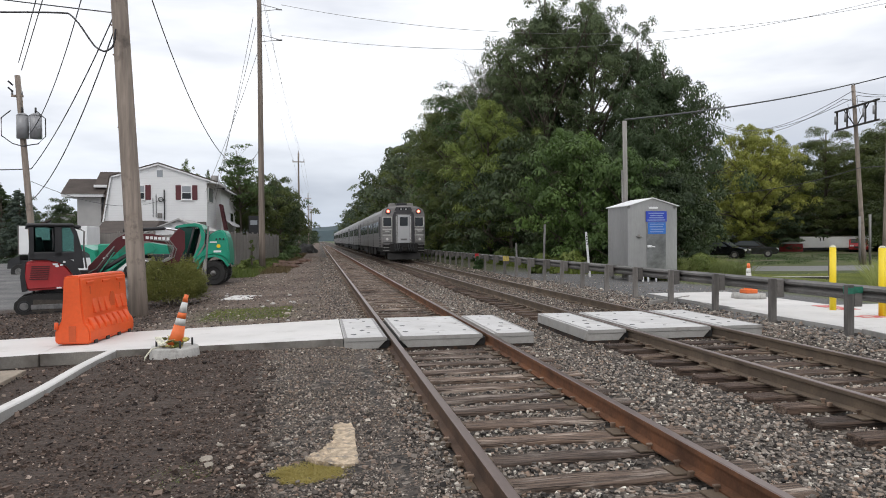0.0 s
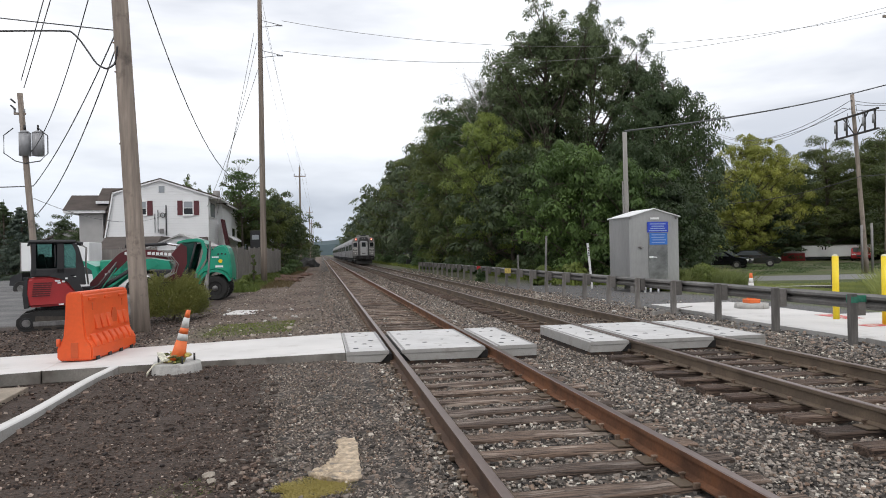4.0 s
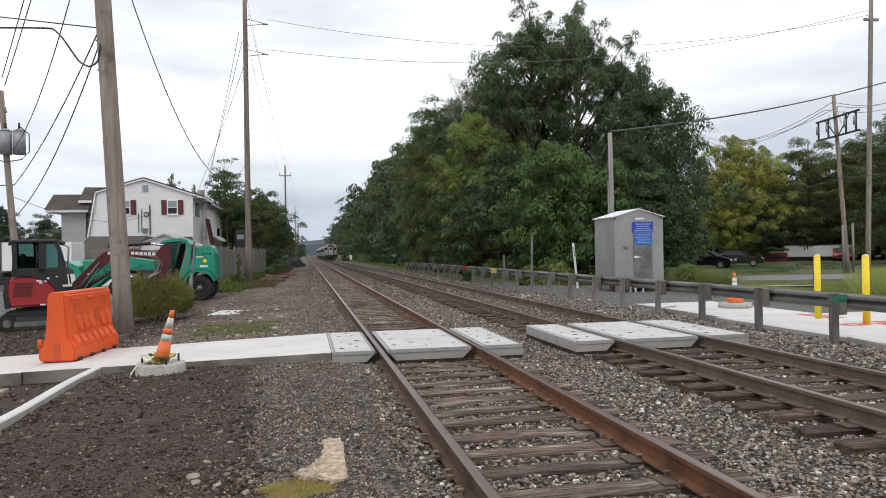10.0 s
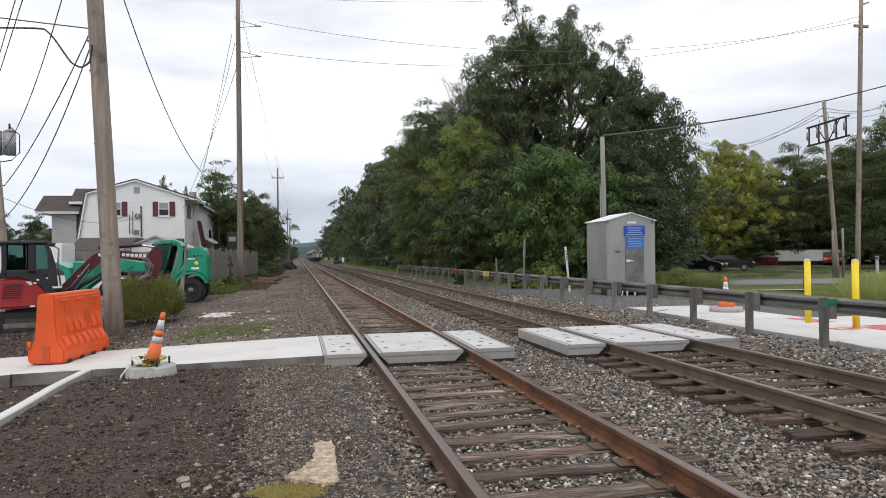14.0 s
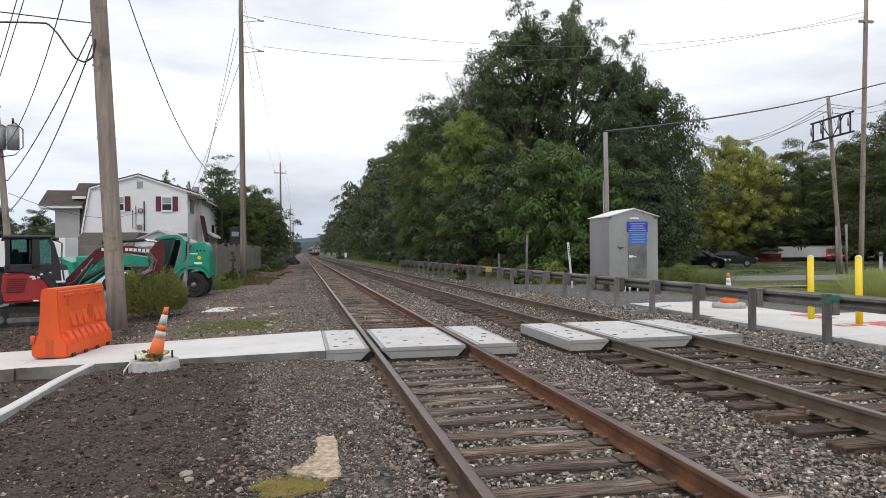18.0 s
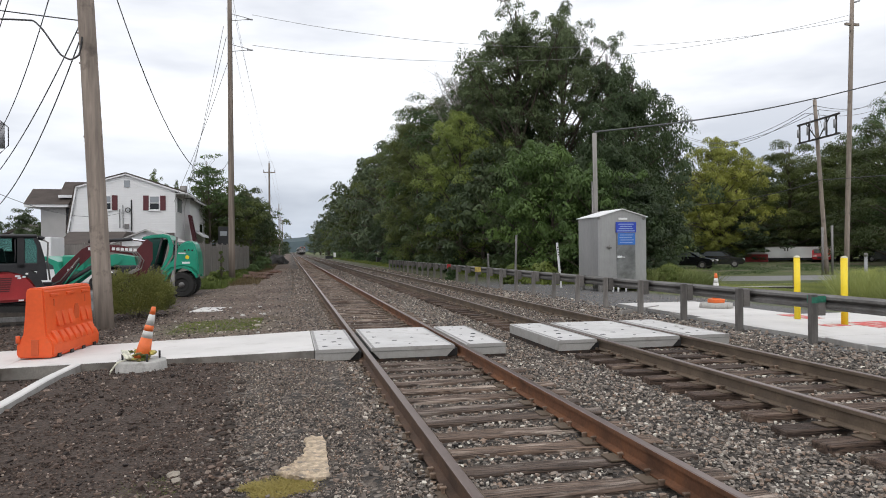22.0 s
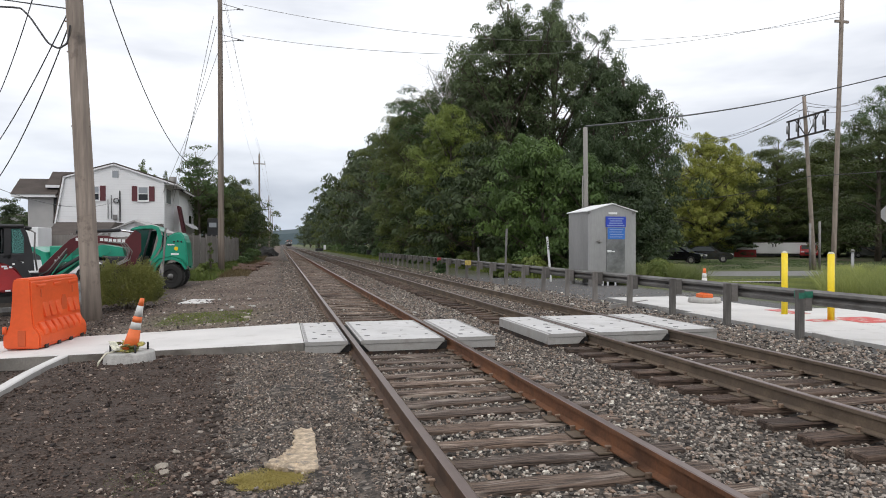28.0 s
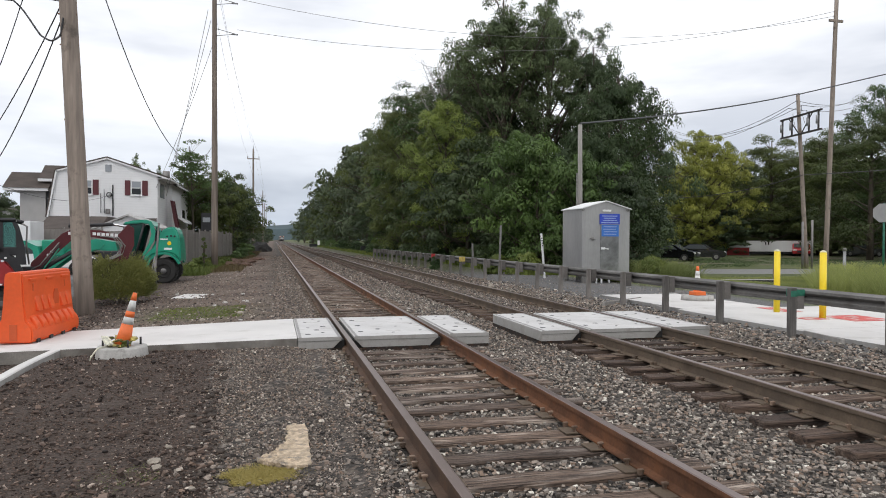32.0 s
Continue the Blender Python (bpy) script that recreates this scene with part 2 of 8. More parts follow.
L_DARK = leaf_material("leaf_dark", (0.032, 0.051, 0.025), (0.064, 0.094, 0.043), (0.108, 0.138, 0.061))
# Bluish far leaves: aerial haze is put into the colour.
L_FARHAZE = leaf_material("leaf_far_haze", (0.050, 0.072, 0.052), (0.088, 0.118, 0.082), (0.13, 0.155, 0.105))
L_OAK = leaf_material("leaf_oak", (0.067, 0.095, 0.050), (0.131, 0.174, 0.086), (0.191, 0.224, 0.110))
L_TALL = leaf_material("leaf_tall_grass", (0.183, 0.219, 0.083), (0.290, 0.332, 0.132), (0.392, 0.396, 0.195))
L_OLIVE = leaf_material("leaf_olive", (0.045, 0.062, 0.021), (0.087, 0.114, 0.036), (0.142, 0.158, 0.054))
L_FRESH = leaf_material("leaf_fresh", (0.054, 0.095, 0.029), (0.105, 0.172, 0.050), (0.158, 0.229, 0.069))
L_SUMAC = leaf_material("leaf_sumac", (0.097, 0.134, 0.040), (0.152, 0.204, 0.057), (0.213, 0.253, 0.084))
L_LOC = leaf_material("leaf_locust", (0.024, 0.043, 0.022), (0.048, 0.077, 0.036), (0.070, 0.099, 0.045))
L_MID = leaf_material("leaf_mid", (0.040, 0.071, 0.029), (0.081, 0.134, 0.052), (0.133, 0.189, 0.068))
L_YEL = leaf_material("leaf_yellowing", (0.147, 0.176, 0.046), (0.248, 0.275, 0.071), (0.349, 0.340, 0.097))
L_BLUE = leaf_material("leaf_spruce", (0.04, 0.06, 0.055), (0.085, 0.115, 0.105), (0.11, 0.14, 0.12))
L_WEED = leaf_material("leaf_weed", (0.072, 0.101, 0.025), (0.137, 0.180, 0.047), (0.230, 0.238, 0.086))


# ---- mesh helpers ----
def mesh_of(name, bm, mat):
    me = bpy.data.meshes.new(name)
    bm.to_mesh(me)
    bm.free()
    for m in (mat if isinstance(mat, (list, tuple)) else [mat]):
        me.materials.append(m)
    return me


def part(name, bm, mat, parent, label="", at=None, smooth=False):
    ob = new(name, mesh_of(name, bm, mat) if isinstance(bm, bmesh.types.BMesh) else bm)
    if smooth:
        for f in ob.data.polygons:
            f.use_smooth = True
    ob.parent = parent
    if at is not None:
        ob.matrix_basis = at
    if label:
        ob["label"] = label
    return ob


def thing(name, m, label, category, group="", kind=""):
    ob = new(name)
    ob.empty_display_size = 0.2
    ob.matrix_basis = m
    return tagged(ob, label, category, group, kind)


def solid(name, bm, mat, label, category, m=None, group="", kind="", smooth=False):
    ob = part(name, bm, mat, None, smooth=smooth)
    if m is not None:
        ob.matrix_basis = m
    return tagged(ob, label, category, group, kind)


def B():
    return bmesh.new()


def box(bm, x0, x1, y0, y1, z0, z1, bevel=0.0, m=None, mi=0):
    made = bmesh.ops.create_cube(bm, size=1.0, matrix=Matrix.LocRotScale(((x0 + x1) / 2, (y0 + y1) / 2, (z0 + z1) / 2), None, (x1 - x0, y1 - y0, z1 - z0)))
    vs = made["verts"]
    if bevel:
        es = list({e for v in vs for e in v.link_edges})
        vs = [v for v in bmesh.ops.bevel(bm, geom=es, offset=bevel, segments=2, affect="EDGES", profile=0.5)["verts"]]
        vs = list({w for v in vs for f in v.link_faces for w in f.verts})
    if m is not None:
        bmesh.ops.transform(bm, matrix=m, verts=vs)
    if mi:
        for f in {f for v in vs for f in v.link_faces}:
            f.material_index = mi
    return bm


def tube(bm, points, radius, sides=8, r_end=None, mi=0):
    """A tube through the points, tapering to r_end."""
    pts = [Vector(p) for p in points]
    r_end = radius if r_end is None else r_end
    rings = []
    for i, p in enumerate(pts):
        a = pts[max(i - 1, 0)]
        b = pts[min(i + 1, len(pts) - 1)]
        d = (b - a).normalized()
        u = d.cross(Vector((0, 0, 1)) if abs(d.z) < 0.95 else Vector((1, 0, 0))).normalized()
        w = d.cross(u)
        r = radius + (r_end - radius) * i / max(len(pts) - 1, 1)
        rings.append([bm.verts.new(p + (u * math.cos(k * math.tau / sides) + w * math.sin(k * math.tau / sides)) * r) for k in range(sides)])
    fs = []
    for r0, r1 in zip(rings, rings[1:]):
        for k in range(sides):
            fs.append(bm.faces.new((r0[k], r0[(k + 1) % sides], r1[(k + 1) % sides], r1[k])))
    fs.append(bm.faces.new(rings[0][::-1]))
    fs.append(bm.faces.new(rings[-1]))
    for f in fs:
        f.material_index = mi
        f.smooth = sides > 6
    return bm


def prism(bm, outline, a0, a1, axis="y", mi=0):
    """Extrude an outline of (u, v) along an axis. axis y: u=x, v=z; axis x: u=y, v=z; axis z: u=x, v=y."""
    def at(u, v, a):
        return {"y": (u, a, v), "x": (a, u, v), "z": (u, v, a)}[axis]
    lo = [bm.verts.new(at(u, v, a0)) for u, v in outline]
    hi = [bm.verts.new(at(u, v, a1)) for u, v in outline]
    n = len(outline)
    fs = [bm.faces.new((lo[i], lo[(i + 1) % n], hi[(i + 1) % n], hi[i])) for i in range(n)]
    fs += [bm.faces.new(lo[::-1]), bm.faces.new(hi)]
    for f in fs:
        f.material_index = mi
    bmesh.ops.recalc_face_normals(bm, faces=fs)
    return bm


def ring(bm, centre, radius, width, axis="x", sides=28, inner=0.0, mi=0):
    """A disc or wheel of that width about an axis, with rounded shoulders."""
    c = Vector(centre)
    prof = [(inner, -width / 2), (radius * 0.9, -width / 2), (radius, -width * 0.32), (radius, width * 0.32), (radius * 0.9, width / 2), (inner, width / 2)]
    rows = []
    for k in range(sides):
        a = k * math.tau / sides
        row = []
        for r, w in prof:
            p = {"x": (w, r * math.cos(a), r * math.sin(a)), "y": (r * math.cos(a), w, r * math.sin(a)), "z": (r * math.cos(a), r * math.sin(a), w)}[axis]
            row.append(bm.verts.new(c + Vector(p)))
        rows.append(row)
    fs = []
    for k in range(sides):
        r0, r1 = rows[k], rows[(k + 1) % sides]
        for j in range(len(prof) - 1):
            fs.append(bm.faces.new((r0[j], r1[j], r1[j + 1], r0[j + 1])))
    if inner:
        for k in range(sides):
            r0, r1 = rows[k], rows[(k + 1) % sides]
            fs.append(bm.faces.new((r0[-1], r1[-1], r1[0], r0[0])))
    for f in fs:
        f.material_index = mi
    bmesh.ops.recalc_face_normals(bm, faces=fs)
    return bm


def raw_mesh(name, verts, faces, mat, sizes=4):
    """A mesh from numpy arrays of vertices and of faces with a fixed corner count."""
    me = bpy.data.meshes.new(name)
    verts, faces = np.asarray(verts, np.float32), np.asarray(faces, np.int32)
    me.vertices.add(len(verts))
    me.vertices.foreach_set("co", verts.ravel())
    me.loops.add(faces.size)
    me.loops.foreach_set("vertex_index", faces.ravel())
    me.polygons.add(len(faces))
    me.polygons.foreach_set("loop_start", np.arange(len(faces), dtype=np.int32) * sizes)
    me.polygons.foreach_set("loop_total", np.full(len(faces), sizes, np.int32))
    me.update(calc_edges=True)
    me.shade_flat()
    me.materials.append(mat)
    return me


# ---- the lie of the land (rail heads at z = 0, tracks along +y) ----
X2 = 3.85  # first rail of the second track
GAUGE = 1.505


def step(a, b, v):
    t = np.clip((v - a) / (b - a), 0, 1)
    return t * t * (3 - 2 * t)


def land(x, y):
    """Ground height."""
    x, y = np.asarray(x, float), np.asarray(y, float)
    left = -0.17 + 0.034 * np.clip(x + 0.6, -9, 0)
    left = left + 0.07 * step(-4.5, -0.9, y) * (1 - step(0.35, 0.6, y)) * step(-4.25, -3.9, x) * (1 - step(-1.0, -0.5, x))
    left = left + 0.075 * np.exp(-((x + 3.05) ** 2 + (y + 0.7) ** 2) / 0.55)
    left = left + 0.055 * step(-4.1, -4.0, x) * (1 - step(-3.95, -3.4, x)) * (1 - step(-0.6, 0.2, y))
    z = left + (-0.215 - left) * step(-0.42, -0.10, x)
    z = z + 0.035 * step(-0.55, -0.38, x) * (1 - step(-0.16, -0.06, x)) * (1 - step(-0.4, -0.1, y))
    z = z - 0.014 * step(0.05, 0.2, x) * (1 - step(1.3, 1.45, x))
    z = z - (0.052 - 0.032 * step(-0.5, -0.1, y) * (1 - step(2.6, 3.2, y))) * step(1.9, 2.8, x) * (1 - step(4.9, 5.6, x)) * (1 - 0.70 * step(3.75, 4.2, x))
    z = z + 0.04 * step(3.0, 5.0, y) * step(3.9, 4.1, x) * (1 - step(5.2, 5.4, x))
    z = z + 0.115 * step(5.8, 6.8, x)
    z = z - 0.25 * step(14, 20, x) * step(8, 12, y) + 0.12 * step(21, 34, x)
    z = z - 0.11 * step(-3.9, -4.9, x) * (1 - step(-6.6, -7.4, x)) * step(4.5, 7, y) * (1 - step(12.5, 15, y))
    z = z + 0.35 * step(-4.2, -7, x) * step(18, 34, y)
    return z


rng = np.random.default_rng(7)


def wobble(x, y, size, amp):
    return amp * np.array([noise.noise((a / size, b / size, 3.1)) for a, b in zip(np.ravel(x), np.ravel(y))]).reshape(np.shape(x))


def axis_steps(spans):
    out = []
    for a, b, s in spans:
        out += list(np.arange(a, b - 1e-6, s))
    out.append(spans[-1][1])
    return np.array(out)


gx = axis_steps([(-2500, -400, 300), (-400, -80, 40), (-80, -20, 6), (-20, -7, 1.0), (-7, 9, 0.2), (9, 16, 0.7), (16, 60, 4), (60, 400, 40), (400, 2500, 300)])
gy = axis_steps([(-400, -40, 60), (-40, -12, 4), (-12, -9, 0.5), (-9, 8, 0.2), (8, 30, 0.6), (30, 80, 2.5), (80, 400, 20), (400, 3000, 200)])
GX, GY = np.meshgrid(gx, gy)
GZ = land(GX, GY)
near = (np.abs(GX) < 30) & (GY > -15) & (GY < 60)
bumpy = np.zeros(GX.shape)
bumpy[near] = wobble(GX[near], GY[near], 0.9, 0.025) + wobble(GX[near], GY[near], 0.28, 0.022)
pit = (GX > -12.0) & (GX < -4.3) & (GY > -9) & (GY < 0.9)
GZ = GZ + bumpy * np.where((GX > -0.7) & (GX < 2.2), 0.45, 1.0) - 0.02 * pit
idx = np.arange(GX.size).reshape(GX.shape)
quads = np.stack([idx[:-1, :-1], idx[:-1, 1:], idx[1:, 1:], idx[1:, :-1]], -1).reshape(-1, 4)

M_GROUND, nt, gb = material("ground_mix")
pos = nt.nodes.new("ShaderNodeTexCoord").outputs["Object"]
sep = nt.nodes.new("ShaderNodeSeparateXYZ")
nt.links.new(pos, sep.inputs[0])
px, py = sep.outputs[0], sep.outputs[1]
edge = arith(nt, "MULTIPLY", arith(nt, "SUBTRACT", noise_node(nt, 0.9, 5, 0.6, pos), 0.5), 2.2)
edge_s = arith(nt, "MULTIPLY", arith(nt, "SUBTRACT", noise_node(nt, 3.0, 5, 0.6, pos), 0.5), 0.9)


def over_line(v, at_, width, wob):
    """0 to 1 as v passes at_, with a ragged edge."""
    return arith(nt, "DIVIDE", arith(nt, "SUBTRACT", arith(nt, "ADD", v, wob), at_ - width / 2), width, True)


def both(a, b):
    return arith(nt, "MULTIPLY", a, b)


def inv(a):
    return arith(nt, "SUBTRACT", 1.0, a, True)


grain = noise_node(nt, 26, 5, 0.7, pos)
vor = nt.nodes.new("ShaderNodeTexVoronoi")
vor.inputs["Scale"].default_value = 22
nt.links.new(pos, vor.inputs["Vector"])
pebble = nt.nodes.new("ShaderNodeRGBToBW")
nt.links.new(vor.outputs["Color"], pebble.inputs[0])
# Gravel base kept dark so gaps between loose stones read as shade.
gravel = ramp(nt, pebble.outputs[0], [(0.1, (0.018, 0.016, 0.014)), (0.5, (0.058, 0.049, 0.042)), (0.8, (0.13, 0.103, 0.082)), (1.0, (0.34, 0.31, 0.27))])
gravel = mix(nt, 0.7, gravel, ramp(nt, grain, [(0.3, (0.6, 0.6, 0.6)), (0.7, (1.2, 1.2, 1.2))]), "MULTIPLY")
gravel = mix(nt, ramp(nt, noise_node(nt, 0.5, 4, 0.6, pos), [(0.5, (0, 0, 0)), (0.7, (0.55, 0.55, 0.55))]), gravel, (0.115, 0.09, 0.072))
dark = ramp(nt, grain, [(0.30, (0.019, 0.0125, 0.0096)), (0.5, (0.053, 0.036, 0.027)), (0.72, (0.108, 0.077, 0.060))])
path = ramp(nt, grain, [(0.28, (0.070, 0.051, 0.040)), (0.55, (0.155, 0.116, 0.092)), (0.74, (0.30, 0.245, 0.20))])
path = mix(nt, ramp(nt, noise_node(nt, 0.35, 4, 0.6, pos), [(0.46, (0, 0, 0)), (0.60, (0.9, 0.9, 0.9))]), path, (0.078, 0.050, 0.036))
grass = ramp(nt, grain, [(0.3, (0.050, 0.066, 0.020)), (0.6, (0.105, 0.125, 0.038)), (0.8, (0.18, 0.18, 0.075))])
grass = mix(nt, 0.8, grass, ramp(nt, noise_node(nt, 0.28, 5, 0.65, pos), [(0.36, (0.62, 0.68, 0.62)), (0.62, (1.3, 1.22, 1.1))]), "MULTIPLY")
asphalt = ramp(nt, grain, [(0.3, (0.17, 0.168, 0.165)), (0.7, (0.27, 0.265, 0.26))])
lot = ramp(nt, noise_node(nt, 0.6, 6, 0.65, pos), [(0.35, (0.10, 0.098, 0.098)), (0.55, (0.155, 0.152, 0.150)), (0.68, (0.23, 0.222, 0.21))])
lot = mix(nt, 0.6, lot, ramp(nt, grain, [(0.3, (0.7, 0.7, 0.7)), (0.7, (1.2, 1.2, 1.2))]), "MULTIPLY")
stonedust = ramp(nt, grain, [(0.3, (0.075, 0.074, 0.075)), (0.6, (0.15, 0.147, 0.145)), (0.8, (0.25, 0.245, 0.24))])
col = gravel
col = mix(nt, both(inv(over_line(arith(nt, "ADD", px, arith(nt, "MULTIPLY", py, 0.065)), -1.86, 0.16, edge_s)), inv(over_line(py, 0.6, 0.1, 0.0))), col, dark)
col = mix(nt, both(inv(over_line(px, -1.1, 0.8, edge)), over_line(py, 2.0, 0.2, 0.0)), col, path)
col = mix(nt, both(inv(over_line(px, -4.6, 0.8, edge)), over_line(py, 2.0, 0.2, 0.0)), col, dark)
col = mix(nt, both(inv(over_line(px, -7.4, 0.6, edge_s)), over_line(py, 11.5, 0.8, edge_s)), col, lot)
col = mix(nt, both(both(inv(over_line(px, -4.6, 1.0, edge)), over_line(px, -8.5, 0.4, edge_s)), over_line(py, 24.0, 1.5, edge)), col, mix(nt, 0.5, grass, dark))
col = mix(nt, both(both(inv(over_line(px, -1.8, 1.4, edge)), over_line(px, -4.0, 1.0, edge)), both(over_line(py, 4.6, 1.2, edge), inv(over_line(py, 7.6, 1.4, edge)))), col, mix(nt, 0.45, path, grass))
col = mix(nt, over_line(px, 6.6, 0.6, edge_s), col, stonedust)
col = mix(nt, both(over_line(px, 6.4, 1.0, edge), over_line(py, 22.0, 6.0, edge)), col, mix(nt, 0.55, gravel, grass))
col = mix(nt, both(over_line(px, 11.2, 0.6, edge_s), over_line(py, 10.0, 1.5, edge)), col, grass)
col = mix(nt, both(over_line(px, 11.6, 0.8, edge_s), over_line(py, -12.0, 1.5, edge)), col, grass)
road_d = arith(nt, "ABSOLUTE", arith(nt, "ADD", arith(nt, "MULTIPLY", arith(nt, "SUBTRACT", px, 24.0), 0.39), arith(nt, "MULTIPLY", arith(nt, "SUBTRACT", py, 25.0), 0.92)))
col = mix(nt, both(inv(over_line(road_d, 2.8, 0.3, 0.0)), over_line(px, 17.2, 0.8, 0.0)), col, asphalt)
col = mix(nt, both(both(over_line(px, 22.0, 2.0, edge), over_line(py, 31.0, 2.0, edge)), inv(over_line(py, 70.0, 2.0, edge))), col, mix(nt, ramp(nt, noise_node(nt, 0.22, 4, 0.6, pos), [(0.44, (0.08, 0.08, 0.08)), (0.58, (0.75, 0.75, 0.75))]), mix(nt, 1.0, grass, (0.8, 0.95, 0.75), "MULTIPLY"), path))
nt.links.new(col, gb.inputs["Base Color"])
gb.inputs["Roughness"].default_value = 0.95
bumped(nt, gb, arith(nt, "ADD", grain, arith(nt, "MULTIPLY", vor.outputs["Distance"], 1.2)), 0.8, 0.02)
ground = new("ground", raw_mesh("ground", np.stack([GX, GY, GZ], -1).reshape(-1, 3), quads, M_GROUND))
tagged(ground, "grey gravel and dark earth ground with grass verges", "ground", kind="structure")


def stones(name, mat, xs, ys, size, label, sink=0.35, keep=None):
    """Loose broken stones, each a squashed and skewed block, as one mesh."""
    n = len(xs)
    if keep is not None:
        xs, ys = xs[keep], ys[keep]
        n = len(xs)
    corner = np.array([[-1, -1, -1], [1, -1, -1], [1, 1, -1], [-1, 1, -1], [-1, -1, 1], [1, -1, 1], [1, 1, 1], [-1, 1, 1]], float)
    v = corner[None] * rng.uniform(0.45, 1.0, (n, 8, 3))
    s = size * np.clip(rng.lognormal(0.0, 0.45, (n, 1, 1)), 0.4, 1.75) * rng.uniform(0.6, 1.15, (n, 1, 3))
    s[:, :, 2] *= 0.62
    s[:, :, 0] *= 1.25
    v = v * s / 2
    a, b = rng.uniform(0, math.tau, n), rng.normal(0, 0.65, n)
    ca, sa, cb, sb = np.cos(a)[:, None], np.sin(a)[:, None], np.cos(b)[:, None], np.sin(b)[:, None]
    x, y, z = v[..., 0], v[..., 1] * cb - v[..., 2] * sb, v[..., 1] * sb + v[..., 2] * cb
    zz = land(xs, ys)
    zz = zz + wobble(xs, ys, 0.9, 0.02)
    v = np.stack([x * ca - y * sa + xs[:, None], x * sa + y * ca + ys[:, None], z + zz[:, None] + s[:, :, 2] * (0.5 - sink) + rng.uniform(0, 0.45, (n, 1)) * size], -1)
    f = np.array([[0, 3, 2, 1], [4, 5, 6, 7], [0, 1, 5, 4], [1, 2, 6, 5], [2, 3, 7, 6], [3, 0, 4, 7]])
    f = (f[None] + (np.arange(n) * 8)[:, None, None]).reshape(-1, 4)
    ob = new(name, raw_mesh(name, v.reshape(-1, 3), f, mat))
    return tagged(ob, label, "gravel", kind="stuff")


def sown(n, x0, x1, y0, y1):
    """Random spots, denser towards the near end."""
    u = rng.random(n) ** 1.7
    return rng.uniform(x0, x1, n), y0 + u * (y1 - y0)

# ---- the two tracks ----
RAIL = [(-0.07, -0.172), (0.07, -0.172), (0.07, -0.160), (0.012, -0.145), (0.010, -0.048), (0.036, -0.038), (0.036, -0.006), (0.028, 0.0),
        (-0.028, 0.0), (-0.036, -0.006), (-0.036, -0.038), (-0.010, -0.048), (-0.012, -0.145), (-0.07, -0.160)]


def rail_mesh(web):
    bm = prism(B(), RAIL, -16.0, 1400.0)
    for f in bm.faces:
        f.material_index = 1 if f.normal.z > 0.7 and f.calc_center_median().z > -0.01 else 0
    return mesh_of("rail", bm, [web, M_RAILTOP])


def tie_mesh(mat):
    bm = box(B(), -1.3, 1.3, -0.112, 0.112, -0.18, 0.0)
    bmesh.ops.subdivide_edges(bm, edges=[e for e in bm.edges if abs(e.verts[0].co.x - e.verts[1].co.x) > 1], cuts=5)
    r = random.Random(4)
    for v in bm.verts:
        v.co += Vector((r.uniform(-0.015, 0.015), r.uniform(-0.010, 0.010), r.uniform(-0.006, 0.006)))
    bmesh.ops.bevel(bm, geom=[e for e in bm.edges if len(e.link_faces) == 2 and e.calc_face_angle(0) > 0.9], offset=0.012, segments=1, affect="EDGES")
    return mesh_of("tie", bm, mat)


def plate_mesh():
    bm = box(B(), -0.18, 0.18, -0.095, 0.095, 0.0, 0.014, 0.004)
    return mesh_of("tie_plate", bm, M_RUSTDULL)


def spike_mesh():
    bm = box(B(), -0.012, 0.012, -0.010, 0.010, 0.0, 0.035)
    box(bm, -0.022, 0.026, -0.016, 0.016, 0.03, 0.048, 0.006)
    return mesh_of("spike", bm, M_SPIKE)


def anchor_mesh():
    bm = box(B(), -0.10, 0.10, -0.016, 0.016, -0.012, 0.006, 0.004)
    box(bm, 0.062, 0.105, -0.016, 0.016, -0.012, 0.03, 0.004)
    return mesh_of("rail_anchor", bm, M_SPIKE)


PLATE, SPIKE, ANCHOR = plate_mesh(), spike_mesh(), anchor_mesh()


TIES = {}


def track(x0, webs, tiemat, tie_z, label, seed):
    t = thing("railway_track", pose(x0 + GAUGE / 2, 0, 0), label, "railway track", "pair of railway tracks")
    for s, web in zip((-1, 1), webs):
        part("rail", rail_mesh(web), None, t, "rail with a polished head and rusty web", at=pose(s * GAUGE / 2, 0, 0))
    tie = tie_mesh(tiemat)
    r = random.Random(seed)
    far = B()
    TIES[x0] = []
    for k in range(-10, 420):
        y = -10.9 + k * 0.502 + r.uniform(-0.03, 0.03)
        if y < 52:
            TIES[x0].append(y)
            m = pose(r.uniform(-0.04, 0.04), y, tie_z + r.uniform(-0.006, 0.004), 0, 0, r.uniform(-1.2, 1.2) + (180 if r.random() < 0.5 else 0))
            ob = part("tie", tie, None, t, at=m)
            if y < 22:
                for s in (-1, 1):
                    part("tie_plate", PLATE, None, t, at=pose(s * GAUGE / 2, y, tie_z))
                    for q in (-1, 1):
                        part("spike", SPIKE, None, t, at=pose(s * GAUGE / 2 + q * 0.085, y + r.choice((-0.05, 0.05)), tie_z + 0.012, r.uniform(-8, 8), 0, 0 if q < 0 else 180))
                    if y < 10 and r.random() < 0.8:
                        part("rail_anchor", ANCHOR, None, t, at=pose(s * GAUGE / 2, y + r.choice((-0.14, 0.14)), -0.172, 0, 0, 180 if r.random() < 0.5 else 0))
        else:
            box(far, -1.3, 1.3, y - 0.11, y + 0.11, tie_z - 0.1, tie_z)
    tagged(part("distant_timber", far, tiemat, t), kind="stuff")
    return t


